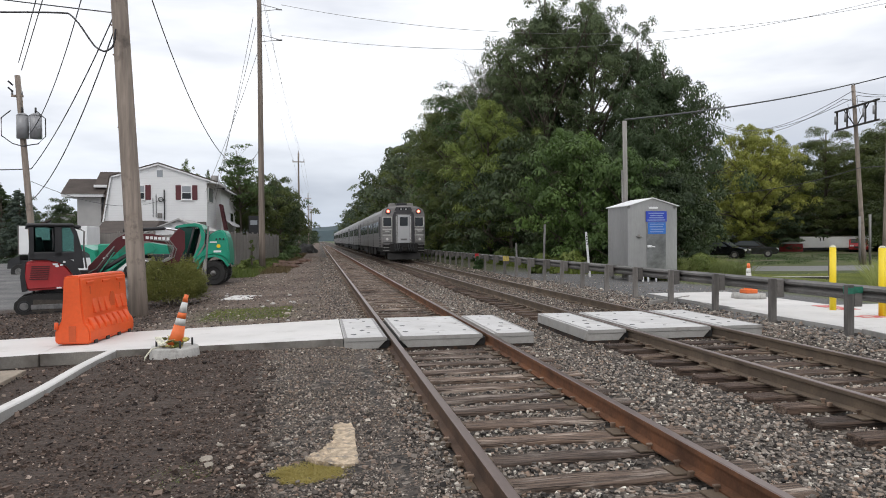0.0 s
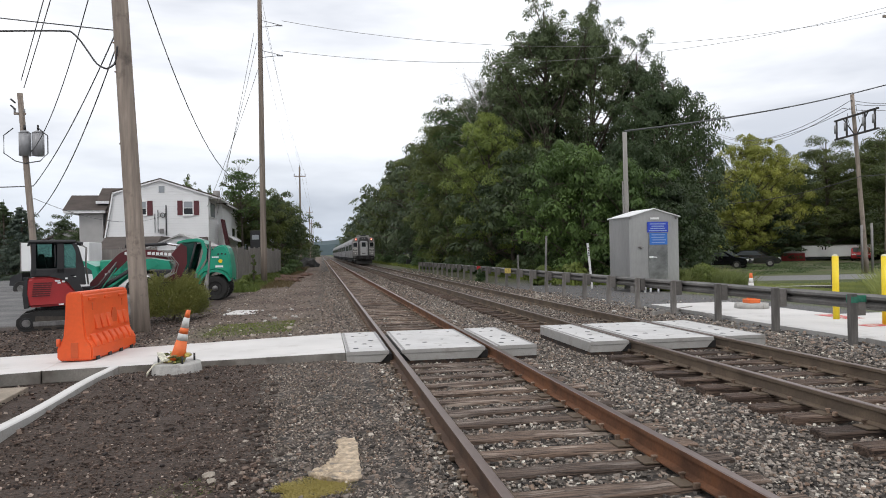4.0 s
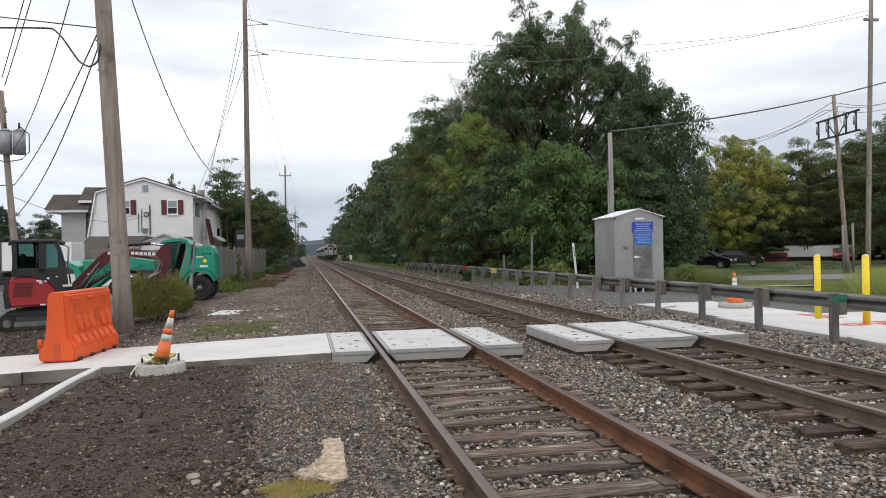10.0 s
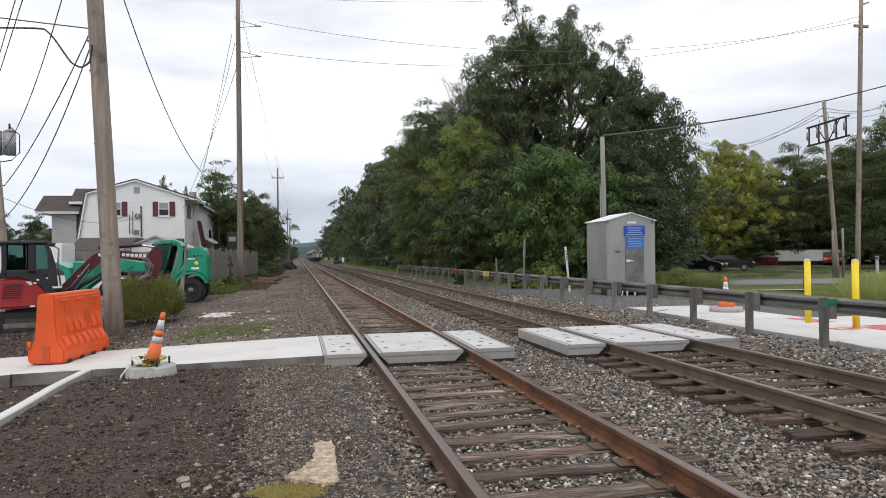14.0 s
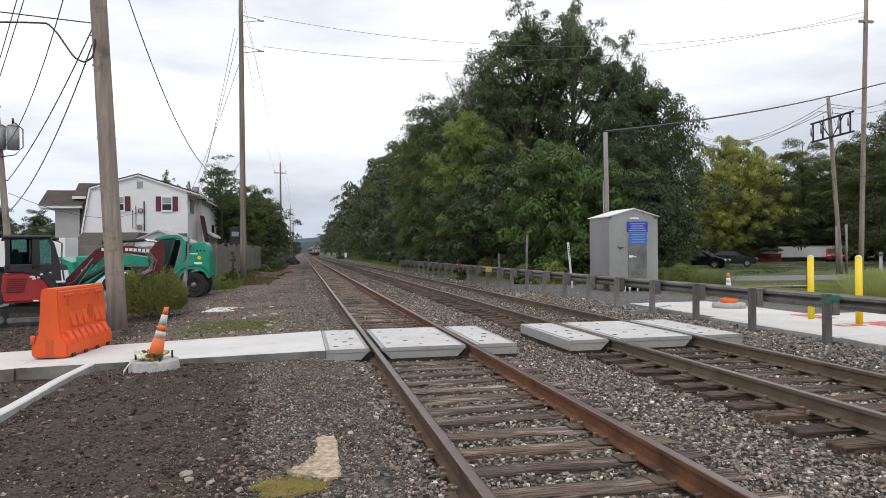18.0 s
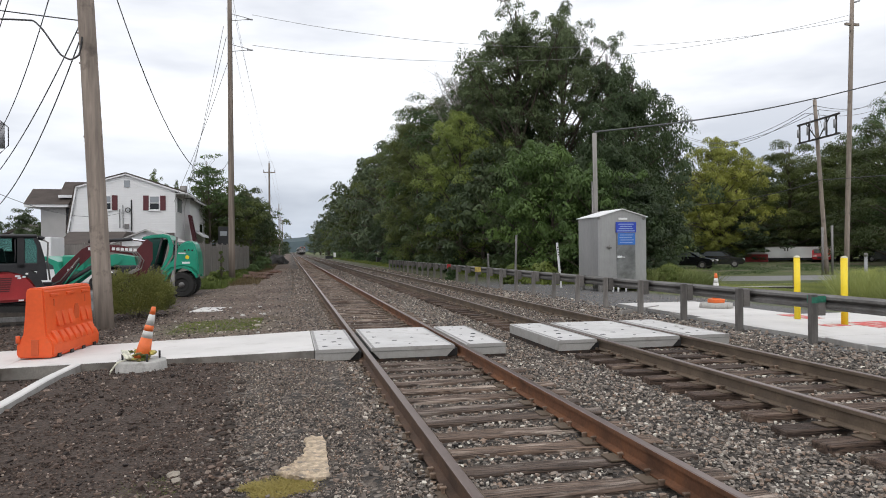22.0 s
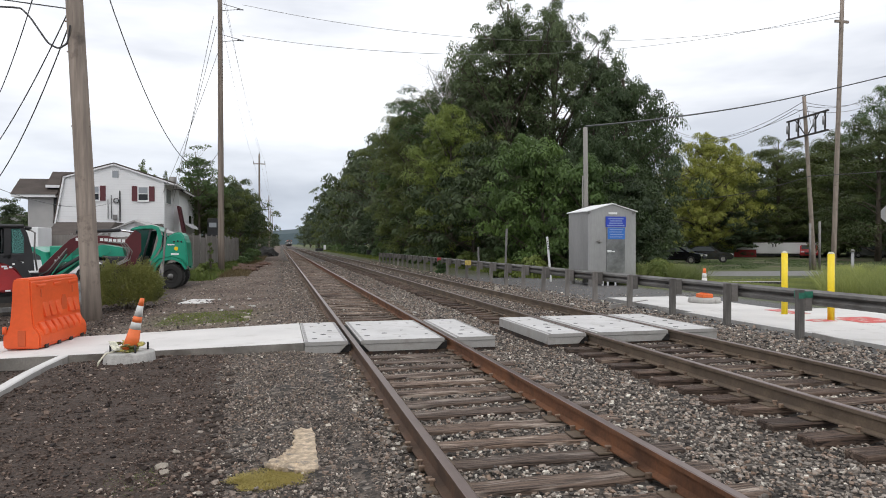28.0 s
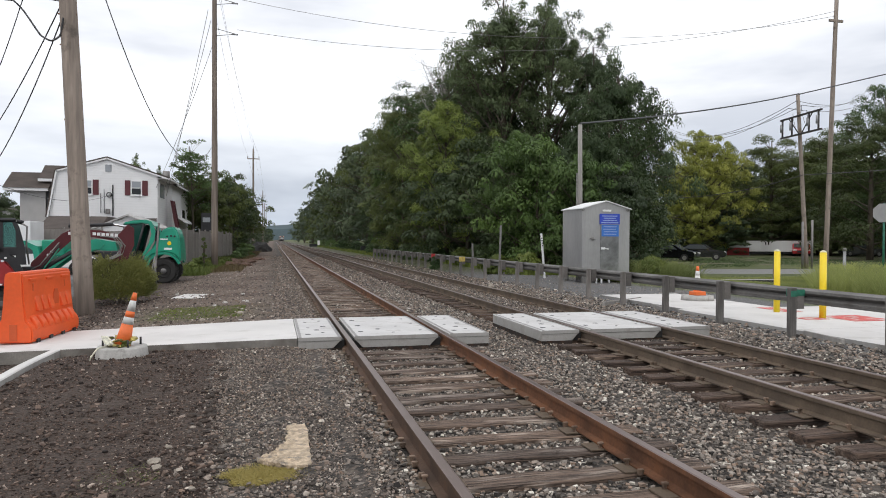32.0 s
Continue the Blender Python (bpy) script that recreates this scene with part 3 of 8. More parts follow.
track(0.0, (M_DARKRUST, M_RUST), M_TIE, -0.187, "railway track with rusty rails and greyed wooden ties", 3)
track(X2, (M_RUSTDULL, M_RUSTDULL), M_TIE2, -0.187, "railway track with brown rails and dark proud ties", 8)

# ---- crossing panels ----
PANEL_Y = 2.54


# Near-black rust-stained strip carries the shadow gap under the slab in its colour.
M_UNDERGAP = surface("stained_gap_strip", (0.030, 0.022, 0.018), 0.9, spread=0.5, big=4, fine=40, bump=0.4, stain=((0.085, 0.042, 0.022), 0.5, 0.66, 5))
M_EDGE = surface("worn_steel_edge", (0.30, 0.29, 0.28), 0.6, 0.3, spread=0.3, big=5, fine=40, bump=0.1)


def crossing_panel(x0, x1, left_cut, right_cut, label, lugs):
    t = thing("crossing_panel", pose(x0, 0, 0), label, "crossing panel", "concrete crossing panels between and beside the rails")
    w, h = x1 - x0, 0.17
    out = [(0.13 if left_cut else 0.0, -h), (w - (0.13 if right_cut else 0.0), -h), (w, -h + 0.13 if right_cut else -h + 0.01), (w, -0.012), (w - 0.012, 0.0), (0.012, 0.0), (0, -0.012), (0, -h + 0.13 if left_cut else -h + 0.01)]
    bm = prism(B(), out, 0.0, PANEL_Y)
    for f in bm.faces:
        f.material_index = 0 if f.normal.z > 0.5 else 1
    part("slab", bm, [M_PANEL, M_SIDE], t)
    bm = B()
    box(bm, 0.004, w - 0.004, -0.006, 0.03, -0.062, -0.052)
    part("edge_joint", bm, M_GALV, t, "dark steel joint line along the front edge")
    for cut, a, s in ((left_cut, 0.0, 1), (right_cut, w, -1)):
        if cut:
            part("rubber_seal", prism(B(), [(a + s * 0.002, -h + 0.115), (a + s * 0.118, -h - 0.004), (a - s * 0.045, -h - 0.004), (a - s * 0.045, -h + 0.115)], 0.03, PANEL_Y - 0.03), M_RUBBER, t, "black rubber flangeway seal")
    part("gap_strip", box(B(), 0.12 if left_cut else 0.006, w - (0.12 if right_cut else 0.006), 0.004, PANEL_Y - 0.004, -h - 0.075, -h - 0.002), M_UNDERGAP, t, "dark rust-stained strip for the shadow gap under the slab")
    for a in (0.014, w - 0.054):
        part("edge_angle", box(B(), a, a + 0.04, 0.01, PANEL_Y - 0.01, -0.004, 0.003), M_EDGE, t, "thin grey steel edge along the slab")
    # Flat black discs stand for the dark inside of the lag holes.
    for i, (u, v) in enumerate(lugs):
        bm = ring(B(), (0, 0, 0), 0.026 if i % 3 else 0.045, 0.008, "z", 10)
        part("lug_recess", bm, M_BLACK, t, "flat black disc standing for a round recess in the slab", at=pose(u * w, v * PANEL_Y, 0.0))


FIELD = [(0.25, 0.14), (0.62, 0.2), (0.3, 0.45), (0.7, 0.5), (0.28, 0.75), (0.66, 0.8), (0.5, 0.33), (0.52, 0.93)]
GAUGE_LUGS = [(0.12, 0.2), (0.5, 0.13), (0.86, 0.2), (0.15, 0.5), (0.62, 0.42), (0.88, 0.55), (0.14, 0.8), (0.46, 0.86), (0.84, 0.82), (0.36, 0.3)]
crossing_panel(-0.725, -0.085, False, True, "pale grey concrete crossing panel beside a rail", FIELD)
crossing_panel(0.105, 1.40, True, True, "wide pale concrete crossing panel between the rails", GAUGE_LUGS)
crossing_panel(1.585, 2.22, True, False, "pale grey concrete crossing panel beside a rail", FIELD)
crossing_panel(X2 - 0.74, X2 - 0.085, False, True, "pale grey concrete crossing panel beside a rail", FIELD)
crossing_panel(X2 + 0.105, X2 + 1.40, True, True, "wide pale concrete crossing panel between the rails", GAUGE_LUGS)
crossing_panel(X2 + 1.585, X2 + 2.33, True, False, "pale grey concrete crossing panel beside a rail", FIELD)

# ---- the sidewalk ----


def slope(x):
    return 0.034 * min(x + 0.735, 0)


def walk_slab(x0, x1, y0, y1, label, skew0=0.0, skew1=0.0):
    """A poured slab that follows the fall of the ground; skews shift the near ends."""
    bm = B()
    vs = []
    for dz in (-0.19, 0.0):
        for x, y in ((x0, y0 + skew0), (x1, y0 + skew1), (x1, y1), (x0, y1)):
            vs.append(bm.verts.new((x, y, slope(x) + dz)))
    for q in ((3, 2, 1, 0), (4, 5, 6, 7), (0, 1, 5, 4), (1, 2, 6, 5), (2, 3, 7, 6), (3, 0, 4, 7)):
        bm.faces.new([vs[i] for i in q])
    bmesh.ops.bevel(bm, geom=list(bm.edges), offset=0.008, segments=1, affect="EDGES")
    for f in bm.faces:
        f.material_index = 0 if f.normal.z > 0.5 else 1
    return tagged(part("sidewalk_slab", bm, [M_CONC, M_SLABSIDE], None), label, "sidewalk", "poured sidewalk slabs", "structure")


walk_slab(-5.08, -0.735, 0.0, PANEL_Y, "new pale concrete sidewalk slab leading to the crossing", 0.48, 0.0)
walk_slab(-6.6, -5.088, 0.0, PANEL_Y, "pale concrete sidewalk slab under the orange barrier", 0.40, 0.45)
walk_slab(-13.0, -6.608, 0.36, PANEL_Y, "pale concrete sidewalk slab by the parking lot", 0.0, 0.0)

# the curb round the bed of dark earth
bm = B()
ys = np.linspace(-15.0, 0.37, 36)
vs = []
for y in ys:
    c = -4.07 + 0.02 * math.sin(y * 2)
    z = slope(-4.07)
    vs.append([bm.verts.new((c + dx, y, z + dz)) for dx, dz in ((-0.065, -0.22), (-0.065, -0.01), (-0.055, 0.0), (0.042, 0.0), (0.055, -0.015), (0.065, -0.22))])
for a, b in zip(vs, vs[1:]):
    for i in range(5):
        bm.faces.new((a[i], a[i + 1], b[i + 1], b[i]))
bm.faces.new(vs[-1])
bmesh.ops.recalc_face_normals(bm, faces=bm.faces)
for f in bm.faces:
    f.material_index = 0 if f.normal.z > 0.4 else 1
solid("curb", bm, [M_CONC, M_SIDE], "pale concrete curb beside the bed of dark earth", "curb", kind="structure")


# ---- poles ----
def utility_pole(x, y, height, r0, r1, lean_x=0.0, lean_y=0.0, mat=None, label="weathered brown wooden utility pole"):
    t = thing("utility_pole", pose(x, y, float(land(x, y)) - 0.15), label, "utility pole", "utility poles")
    pts = [(lean_x * k / 8, lean_y * k / 8, height * k / 8) for k in range(9)]
    part("shaft", tube(B(), pts, r0, 16, r1), mat or M_POLE, t)
    return t


# ---- trees ----
def leaf_cloud(name, mat, centres, radii, per, leaf, seed, flat=0.7, droop=0.0, under=0.35):
    """Leaves over the upper side of many domed sprays; each leaf is a small folded blade hanging outwards."""
    r = np.random.default_rng(seed)
    centres, radii = np.asarray(centres, float), np.asarray(radii, float)
    n = len(centres) * per
    c = np.repeat(centres, per, 0)
    rad = np.repeat(radii, per)
    lump = np.repeat(r.normal(0, 0.22, (len(centres), 3)), per, 0)
    d = r.normal(size=(n, 3))
    d[:, 2] = np.where(r.random(n) < under, d[:, 2], np.abs(d[:, 2]))
    d /= np.linalg.norm(d, axis=1)[:, None]
    rr = rad * (0.35 + 0.72 * r.random(n) ** 0.45)
    reach = np.hypot(d[:, 0], d[:, 1]) * rr / rad
    p = c + d * rr[:, None] * np.array([1, 1, flat])
    p[:, 2] -= droop * reach ** 2 * rad
    out = d * np.array([0.75, 0.75, 0.6]) + lump + r.normal(0, 0.13, (n, 3)) + np.array([0, 0, 0.32])
    out /= np.linalg.norm(out, axis=1)[:, None]
    way = d * np.array([1, 1, 0.2]) + r.normal(0, 0.55, (n, 3)) - np.array([0, 0, 0.35 + droop])
    tip = way - out * np.sum(way * out, axis=1)[:, None]
    tip /= np.linalg.norm(tip, axis=1)[:, None] + 1e-9
    side = np.cross(out, tip)
    s = leaf * r.uniform(0.55, 1.35, n)[:, None]
    v = np.stack([p - tip * s, p + side * s * 0.5 - out * s * 0.12, p + tip * s - out * s * 0.35, p - side * s * 0.5 - out * s * 0.12], 1)
    return raw_mesh(name, v.reshape(-1, 3), np.arange(n * 4).reshape(n, 4), mat)


TREES = {}


def tree_kind(key, mat, seed, height, radius, low, limbs, sprays, per, leaf, r0=0.25, clump=0.75, lean=0.35, top=0.35, droop=0.0, full=0.80, flat=0.5, wood_mat=None, twig=0.15, under=0.35):
    """Trunk, limbs and twigs grown at random; a domed spray of leaves at every twig's end."""
    r = random.Random(seed)
    wood = B()
    bend = (r.uniform(-0.05, 0.05) * height, r.uniform(-0.05, 0.05) * height)

    def stem(h):
        return Vector((bend[0] * h * h, bend[1] * h * h, height * 0.86 * h))
    tube(wood, [stem(k / 6) for k in range(7)], r0, 8, r0 * 0.2)
    cs, rs = [], []
    for k in range(limbs):
        u = (k + r.random()) / limbs
        h = low + (0.97 - low) * u
        prof = (math.sin(math.pi * min(1.0, 0.22 + full * u)) ** 0.7) * (1 - top * u * u * u)
        a = k * 2.399 + r.uniform(-0.5, 0.5)
        ln = radius * prof * r.uniform(0.66, 1.12) * (0.8 if u > 0.78 else 1.0)
        base = stem(h * 0.9)
        end = base + Vector((math.cos(a) * ln, math.sin(a) * ln, ln * lean * r.uniform(0.4, 1.5) + height * 0.05 * u))
        mid = base.lerp(end, 0.5) + Vector((0, 0, 0.06 * ln))
        tube(wood, [base, mid, end], max(0.03, r0 * 0.40 * (1 - 0.5 * u)), 5, r0 * 0.06)
        for j in range(sprays):
            q = 1.0 - 0.52 * (j / sprays) - r.uniform(0.0, 0.12)
            root = base.lerp(mid, q * 2) if q < 0.5 else mid.lerp(end, q * 2 - 1)
            off = Vector((r.gauss(0, 1), r.gauss(0, 1), r.gauss(0.2, 0.6))) * (twig * radius * (0.45 + 0.5 * q))
            leaf_end = root + off
            leaf_end.z = max(leaf_end.z, 0.25)
            tube(wood, [root, leaf_end], r0 * 0.09, 3, r0 * 0.03)
            cs.append(leaf_end)
            rs.append(clump * r.uniform(0.55, 1.25) * (1.15 - 0.3 * q))
    for _ in range(4):
        crest = stem(1.0) + Vector((r.gauss(0, 0.5), r.gauss(0, 0.5), height * r.uniform(0.0, 0.05)))
        tube(wood, [stem(0.92), crest], r0 * 0.12, 4, r0 * 0.03)
        cs.append(crest)
        rs.append(clump * 0.8)
    TREES[key] = (leaf_cloud("crown", mat, cs, rs, per, leaf, seed, flat, droop, under), mesh_of("trunk", wood, wood_mat or M_BARK), max(c.z for c in cs) + 0.3)


def tree(key, x, y, height, spread=1.0, turn=0.0, label="broad dark green deciduous tree", group="trees along the railway"):
    crown, trunk, h = TREES[key]
    s = height / h
    t = thing("tree", pose(x, y, float(land(x, y)) - 0.1, 0, 0, turn), label, "tree", group)
    size = Matrix.Diagonal((s * spread, s * spread, s, 1))
    part("trunk", trunk, None, t, at=size)
    part("crown", crown, None, t, at=size)
    return t


tree_kind("oak_a", L_OAK, 11, 16, 4.4, 0.26, 36, 9, 162, 0.069, 0.30, 0.60, 0.75, 0.62, 0.1, 0.74, 0.75, twig=0.18)
tree_kind("oak_b", L_OAK, 29, 16, 4.4, 0.26, 36, 9, 162, 0.069, 0.28, 0.60, 0.75, 0.62, 0.1, 0.74, 0.75, twig=0.18)
tree_kind("ash_a", L_MID, 35, 14, 4.8, 0.08, 25, 7, 221, 0.072, 0.22, 0.95, 0.40, 0.15, 0.5, 0.70, 0.42, twig=0.17)
tree_kind("ash_b", L_OLIVE, 47, 14, 4.6, 0.06, 25, 7, 221, 0.072, 0.22, 0.95, 0.40, 0.15, 0.5, 0.70, 0.42, twig=0.17)
# Backing tree; its dark leaf colour deepens the shaded hollows of the row.
tree_kind("ash_d", L_DARK, 37, 14, 4.8, 0.06, 30, 6, 140, 0.092, 0.22, 1.0, 0.3, 0.15, 0.45, 0.70, 0.45, twig=0.2)
tree_kind("ail", L_SUMAC, 44, 12, 3.9, 0.10, 22, 8, 214, 0.067, 0.2, 0.72, 0.55, 0.25, 0.5, 0.74, 0.45, twig=0.19)
tree_kind("ash_c", L_FRESH, 41, 12, 4.2, 0.05, 22, 8, 208, 0.069, 0.2, 0.80, 0.5, 0.2, 0.55, 0.74, 0.40, twig=0.17)
tree_kind("locust", L_LOC, 53, 11, 4.2, 0.08, 24, 9, 208, 0.072, 0.2, 0.82, 0.42, 0.2, 0.65, 0.72, 0.30, twig=0.17)
tree_kind("low_a", L_FRESH, 59, 6, 2.7, 0.03, 26, 5, 110, 0.075, 0.1, 0.55, 0.45, 0.3, 0.5, twig=0.22)
tree_kind("low_c", L_OLIVE, 57, 6, 2.7, 0.03, 26, 5, 110, 0.075, 0.1, 0.55, 0.45, 0.3, 0.45, twig=0.22)
tree_kind("low_b", L_DARK, 61, 6, 2.7, 0.03, 26, 5, 110, 0.075, 0.1, 0.58, 0.3, 0.3, 0.3, twig=0.22)
tree_kind("maple", L_YEL, 73, 9.5, 4.6, 0.03, 44, 7, 150, 0.075, 0.2, 0.62, 0.45, 0.2, 0.2, 0.72, 0.6, twig=0.20)
tree_kind("far_a", L_FARHAZE, 83, 15, 5.6, 0.05, 30, 5, 44, 0.24, 0.25, 1.25, 0.3, 0.3, 0.3, twig=0.2)
tree_kind("far_b", L_OLIVE, 89, 15, 5.6, 0.05, 30, 5, 44, 0.24, 0.25, 1.25, 0.3, 0.3, 0.3, twig=0.2)
tree_kind("thin", L_MID, 85, 11, 2.6, 0.45, 26, 6, 42, 0.085, 0.12, 0.5, 0.5, 0.4)
M_DEAD = surface("dead_grey_wood", (0.30, 0.28, 0.26), 0.9, spread=0.25, big=2, fine=16, bump=0.4)
tree_kind("bare", L_DARK, 97, 16, 2.8, 0.55, 46, 14, 1, 0.04, 0.13, 0.4, 1.3, 0.1, wood_mat=M_DEAD, twig=0.34)

r = random.Random(5)
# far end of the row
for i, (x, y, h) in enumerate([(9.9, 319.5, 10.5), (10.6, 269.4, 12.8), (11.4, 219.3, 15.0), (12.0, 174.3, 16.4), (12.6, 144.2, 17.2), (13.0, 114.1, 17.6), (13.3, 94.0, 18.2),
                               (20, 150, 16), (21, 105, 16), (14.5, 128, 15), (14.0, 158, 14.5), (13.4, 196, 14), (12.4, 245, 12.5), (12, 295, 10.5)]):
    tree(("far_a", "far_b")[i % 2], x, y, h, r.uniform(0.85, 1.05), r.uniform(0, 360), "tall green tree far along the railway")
# the near row, from the far end to the tall oak and the lower right-hand trees
NEAR = [("oak_b", 14.0, 79.5, 18.6, 0.9), ("ash_b", 13.6, 67.8, 18.4, 1.0), ("oak_a", 14.6, 60.0, 18.0, 0.85), ("ash_b", 13.4, 55.6, 16.8, 1.0), ("ash_a", 13.8, 48.9, 15.8, 1.0), ("ash_b", 15.0, 44.5, 16.2, 0.9),
        ("bare", 12.4, 46.0, 18.4, 1.0), ("ash_b", 9.9, 49.0, 13.4, 0.75), ("oak_a", 15.4, 38.0, 20.6, 0.78), ("oak_b", 18.2, 36.5, 20.0, 0.68), ("oak_a", 21.0, 35.0, 16.8, 0.62), ("oak_b", 13.5, 42.0, 17.4, 0.55),
        ("ail", 10.5, 36.0, 11.6, 0.85), ("ash_b", 10.4, 43.0, 9.6, 0.7), ("ash_c", 11.4, 66.0, 11.2, 0.65), ("ash_c", 11.5, 24.5, 7.6, 0.86), ("locust", 19.5, 27.6, 13.3, 0.73), ("locust", 17.6, 25.6, 9.0, 0.62),
        ("ash_d", 16.6, 24.6, 6.3, 0.8), ("ash_d", 13.2, 33.0, 6.2, 0.9), ("ash_d", 25.2, 37.0, 11.4, 0.8), ("ash_d", 17.6, 30.0, 8.4, 0.9), ("ash_d", 15.4, 44.5, 13.5, 0.7), ("locust", 17.4, 27.5, 9.6, 0.9), ("ash_d", 17.4, 41.0, 16.6, 0.72), ("ash_d", 15.6, 41.5, 15.0, 0.7)]
NAMES = {"oak": "tall dark green oak rising out of the row", "ash": "dense green tree in the row beside the railway", "ail": "yellow-green tree with large drooping sprays", "loc": "feathery green tree with drooping leaves",
         "low": "low dark green tree near the parked cars", "bar": "half-dead tree with bare grey branches"}
for key, x, y, h, spread in NEAR:
    tree(key, x, y, h, spread, r.uniform(0, 360), NAMES[key[:3]])
for i, (x, y, h) in enumerate([(64, 66, 8), (70, 62, 8.5), (58, 72, 8), (76, 56, 9), (52, 78, 8), (82, 50, 9), (68, 74, 9), (47, 84, 8)]):
    tree("low_b", x, y, h, 2.0, i * 53, "dark thicket closing the view beyond the road", "trees beyond the road")
for i, (x, y, h) in enumerate([(81, 95, 15), (92, 93, 16), (103, 92, 15), (112, 86, 16), (118, 78, 17), (72, 100, 15), (62, 104, 15)]):
    tree("far_a", x, y, h, 1.5, i * 71, "dark wooded backdrop of trees far beyond the road", "trees beyond the road")
for x, y, h in [(58, 62, 15.0), (64, 61, 15.5), (70, 66, 16.0), (60, 55, 12.0)]:
    tree("ash_b", x, y, h, 1.15, x * 19, "dull olive tree in the wood beyond the road", "trees beyond the road")
tree("ash_a", 58.5, 46.0, 17.5, 0.8, 15, "tall dark tree beyond the road", "trees beyond the road")
for x, y, h in [(22, 76, 15), (21, 62, 14)]:
    tree("far_a", x, y, h, 1.1, x * 30, "dark green tree behind the row along the railway")
# Dark low_b leaves put the shade of the hollow under the row into colour.
for i, (x, y, h) in enumerate([(11.4, 72, 7.0), (11.3, 60.7, 8.0), (11.6, 50.0, 8.6), (11.7, 41.5, 8.8), (11.5, 34.0, 8.6), (11.6, 27.2, 7.9), (11.9, 22.4, 7.2), (12.8, 19.6, 6.0), (14.4, 19.2, 5.2), (15.2, 19.9, 5.6), (15.9, 21.6, 5.0), (11.3, 84, 7), (11.2, 105, 7), (11.2, 130, 7), (13.2, 26, 6.5), (13.6, 31, 7.5), (15.6, 25.0, 6.0), (13.5, 38, 8)]):
    tree("low_a" if i in (6, 7) else "low_b", x, y, h, 0.95, i * 77, "bushy green sapling at the edge of the trees")
# Low copy and dark filler added for the shaded underside of the maple.
tree("maple", 46.6, 60.0, 8.6, 0.8, 75, "low spreading yellowing tree behind the parked cars", "trees beyond the road")
tree("low_b", 49.0, 61.0, 6.5, 1.9, 10, "dark filler growth under the yellowing trees", "trees beyond the road")
tree("maple", 46.9, 59.6, 14.6, 0.74, 20, "broad yellowing tree beside parked cars", "trees beyond the road")
tree("ash_b", 53.6, 64.7, 14.0, 0.8, 130, "dull olive tree beside parked cars", "trees beyond the road")
for i, (x, y, h) in enumerate([(60.7, 71.8, 12.7), (67.8, 70.9, 14.1), (66.3, 58.3, 13.6), (51.4, 41.1, 13.6), (63.8, 50.9, 11.6), (58.0, 39.4, 10.0), (55.1, 78.2, 12.1), (74.3, 58.3, 13.6), (52.7, 32.8, 10.7), (72.9, 47.0, 12.1), (64.3, 83.9, 13.6), (51.6, 83.9, 13.6), (43.0, 86.7, 15.0)]):
    tree("ash_b" if y < 34 else ("ash_b", "ash_b", "ash_d")[i % 3], x, y, h, 1.3, i * 61, "dark green tree beyond the road", "trees beyond the road")
for i, (x, y, h) in enumerate([(62.9, 78.2, 7.9), (71.4, 78.2, 8.6), (54.4, 86.7, 7.9), (80.0, 69.7, 8.6), (47.3, 92.4, 8.6), (68.6, 64.0, 6.5), (75.7, 55.5, 7.2), (40.2, 82.5, 7.9)]):
    tree("low_b", x, y, h, 1.5, i * 45, "dark undergrowth behind the trailer", "trees beyond the road")
for i, (x, y, h) in enumerate([(-5.2, 225, 5.2), (-4.9, 265, 5.2), (-4.9, 310, 5.6), (-5.0, 370, 6.2), (-4.8, 450, 7), (-5.2, 580, 8.5), (-9, 300, 8), (-10, 420, 9), (-14, 680, 10)]):
    tree(("far_a", "low_b")[i % 2], x, y, h, 1.2, i * 47, "low dark tree at the far end of the line", "trees by the houses")
tree("thin", -8.2, 56.0, 10.9, 1.0, 0, "slender airy tree behind the fence", "trees by the houses")
for i, (x, y, h) in enumerate([(-7.0, 61.0, 8.6), (-5.6, 66, 9.0), (-5.6, 74, 9.2), (-9.0, 61, 8.4), (-6.2, 88, 8.0), (-6.4, 112, 7.0), (-6.6, 150, 6.6), (-6.6, 190, 6.4)]):
    tree("low_c" if i in (0, 2, 3) else "low_b", x, y, h, 0.9, i * 50, "dense green tree at the end of the fence", "trees by the houses")
for i, (x, y, h) in enumerate([(-14.8, 65.4, 10.4), (-13.0, 68.6, 9.6), (-27.2, 66.0, 4.9), (-25.4, 64.0, 4.6), (-30.7, 76.6, 7.2), (-36, 80, 7.5), (-27, 82, 6.6), (-41, 74, 8), (-33.5, 70, 6.5), (-23.5, 78, 6)]):
    tree("low_b" if i > 1 else "oak_b", x, y, h, 0.8 if i > 1 else 0.5, i * 50, "dark tree behind the white house", "trees by the houses")


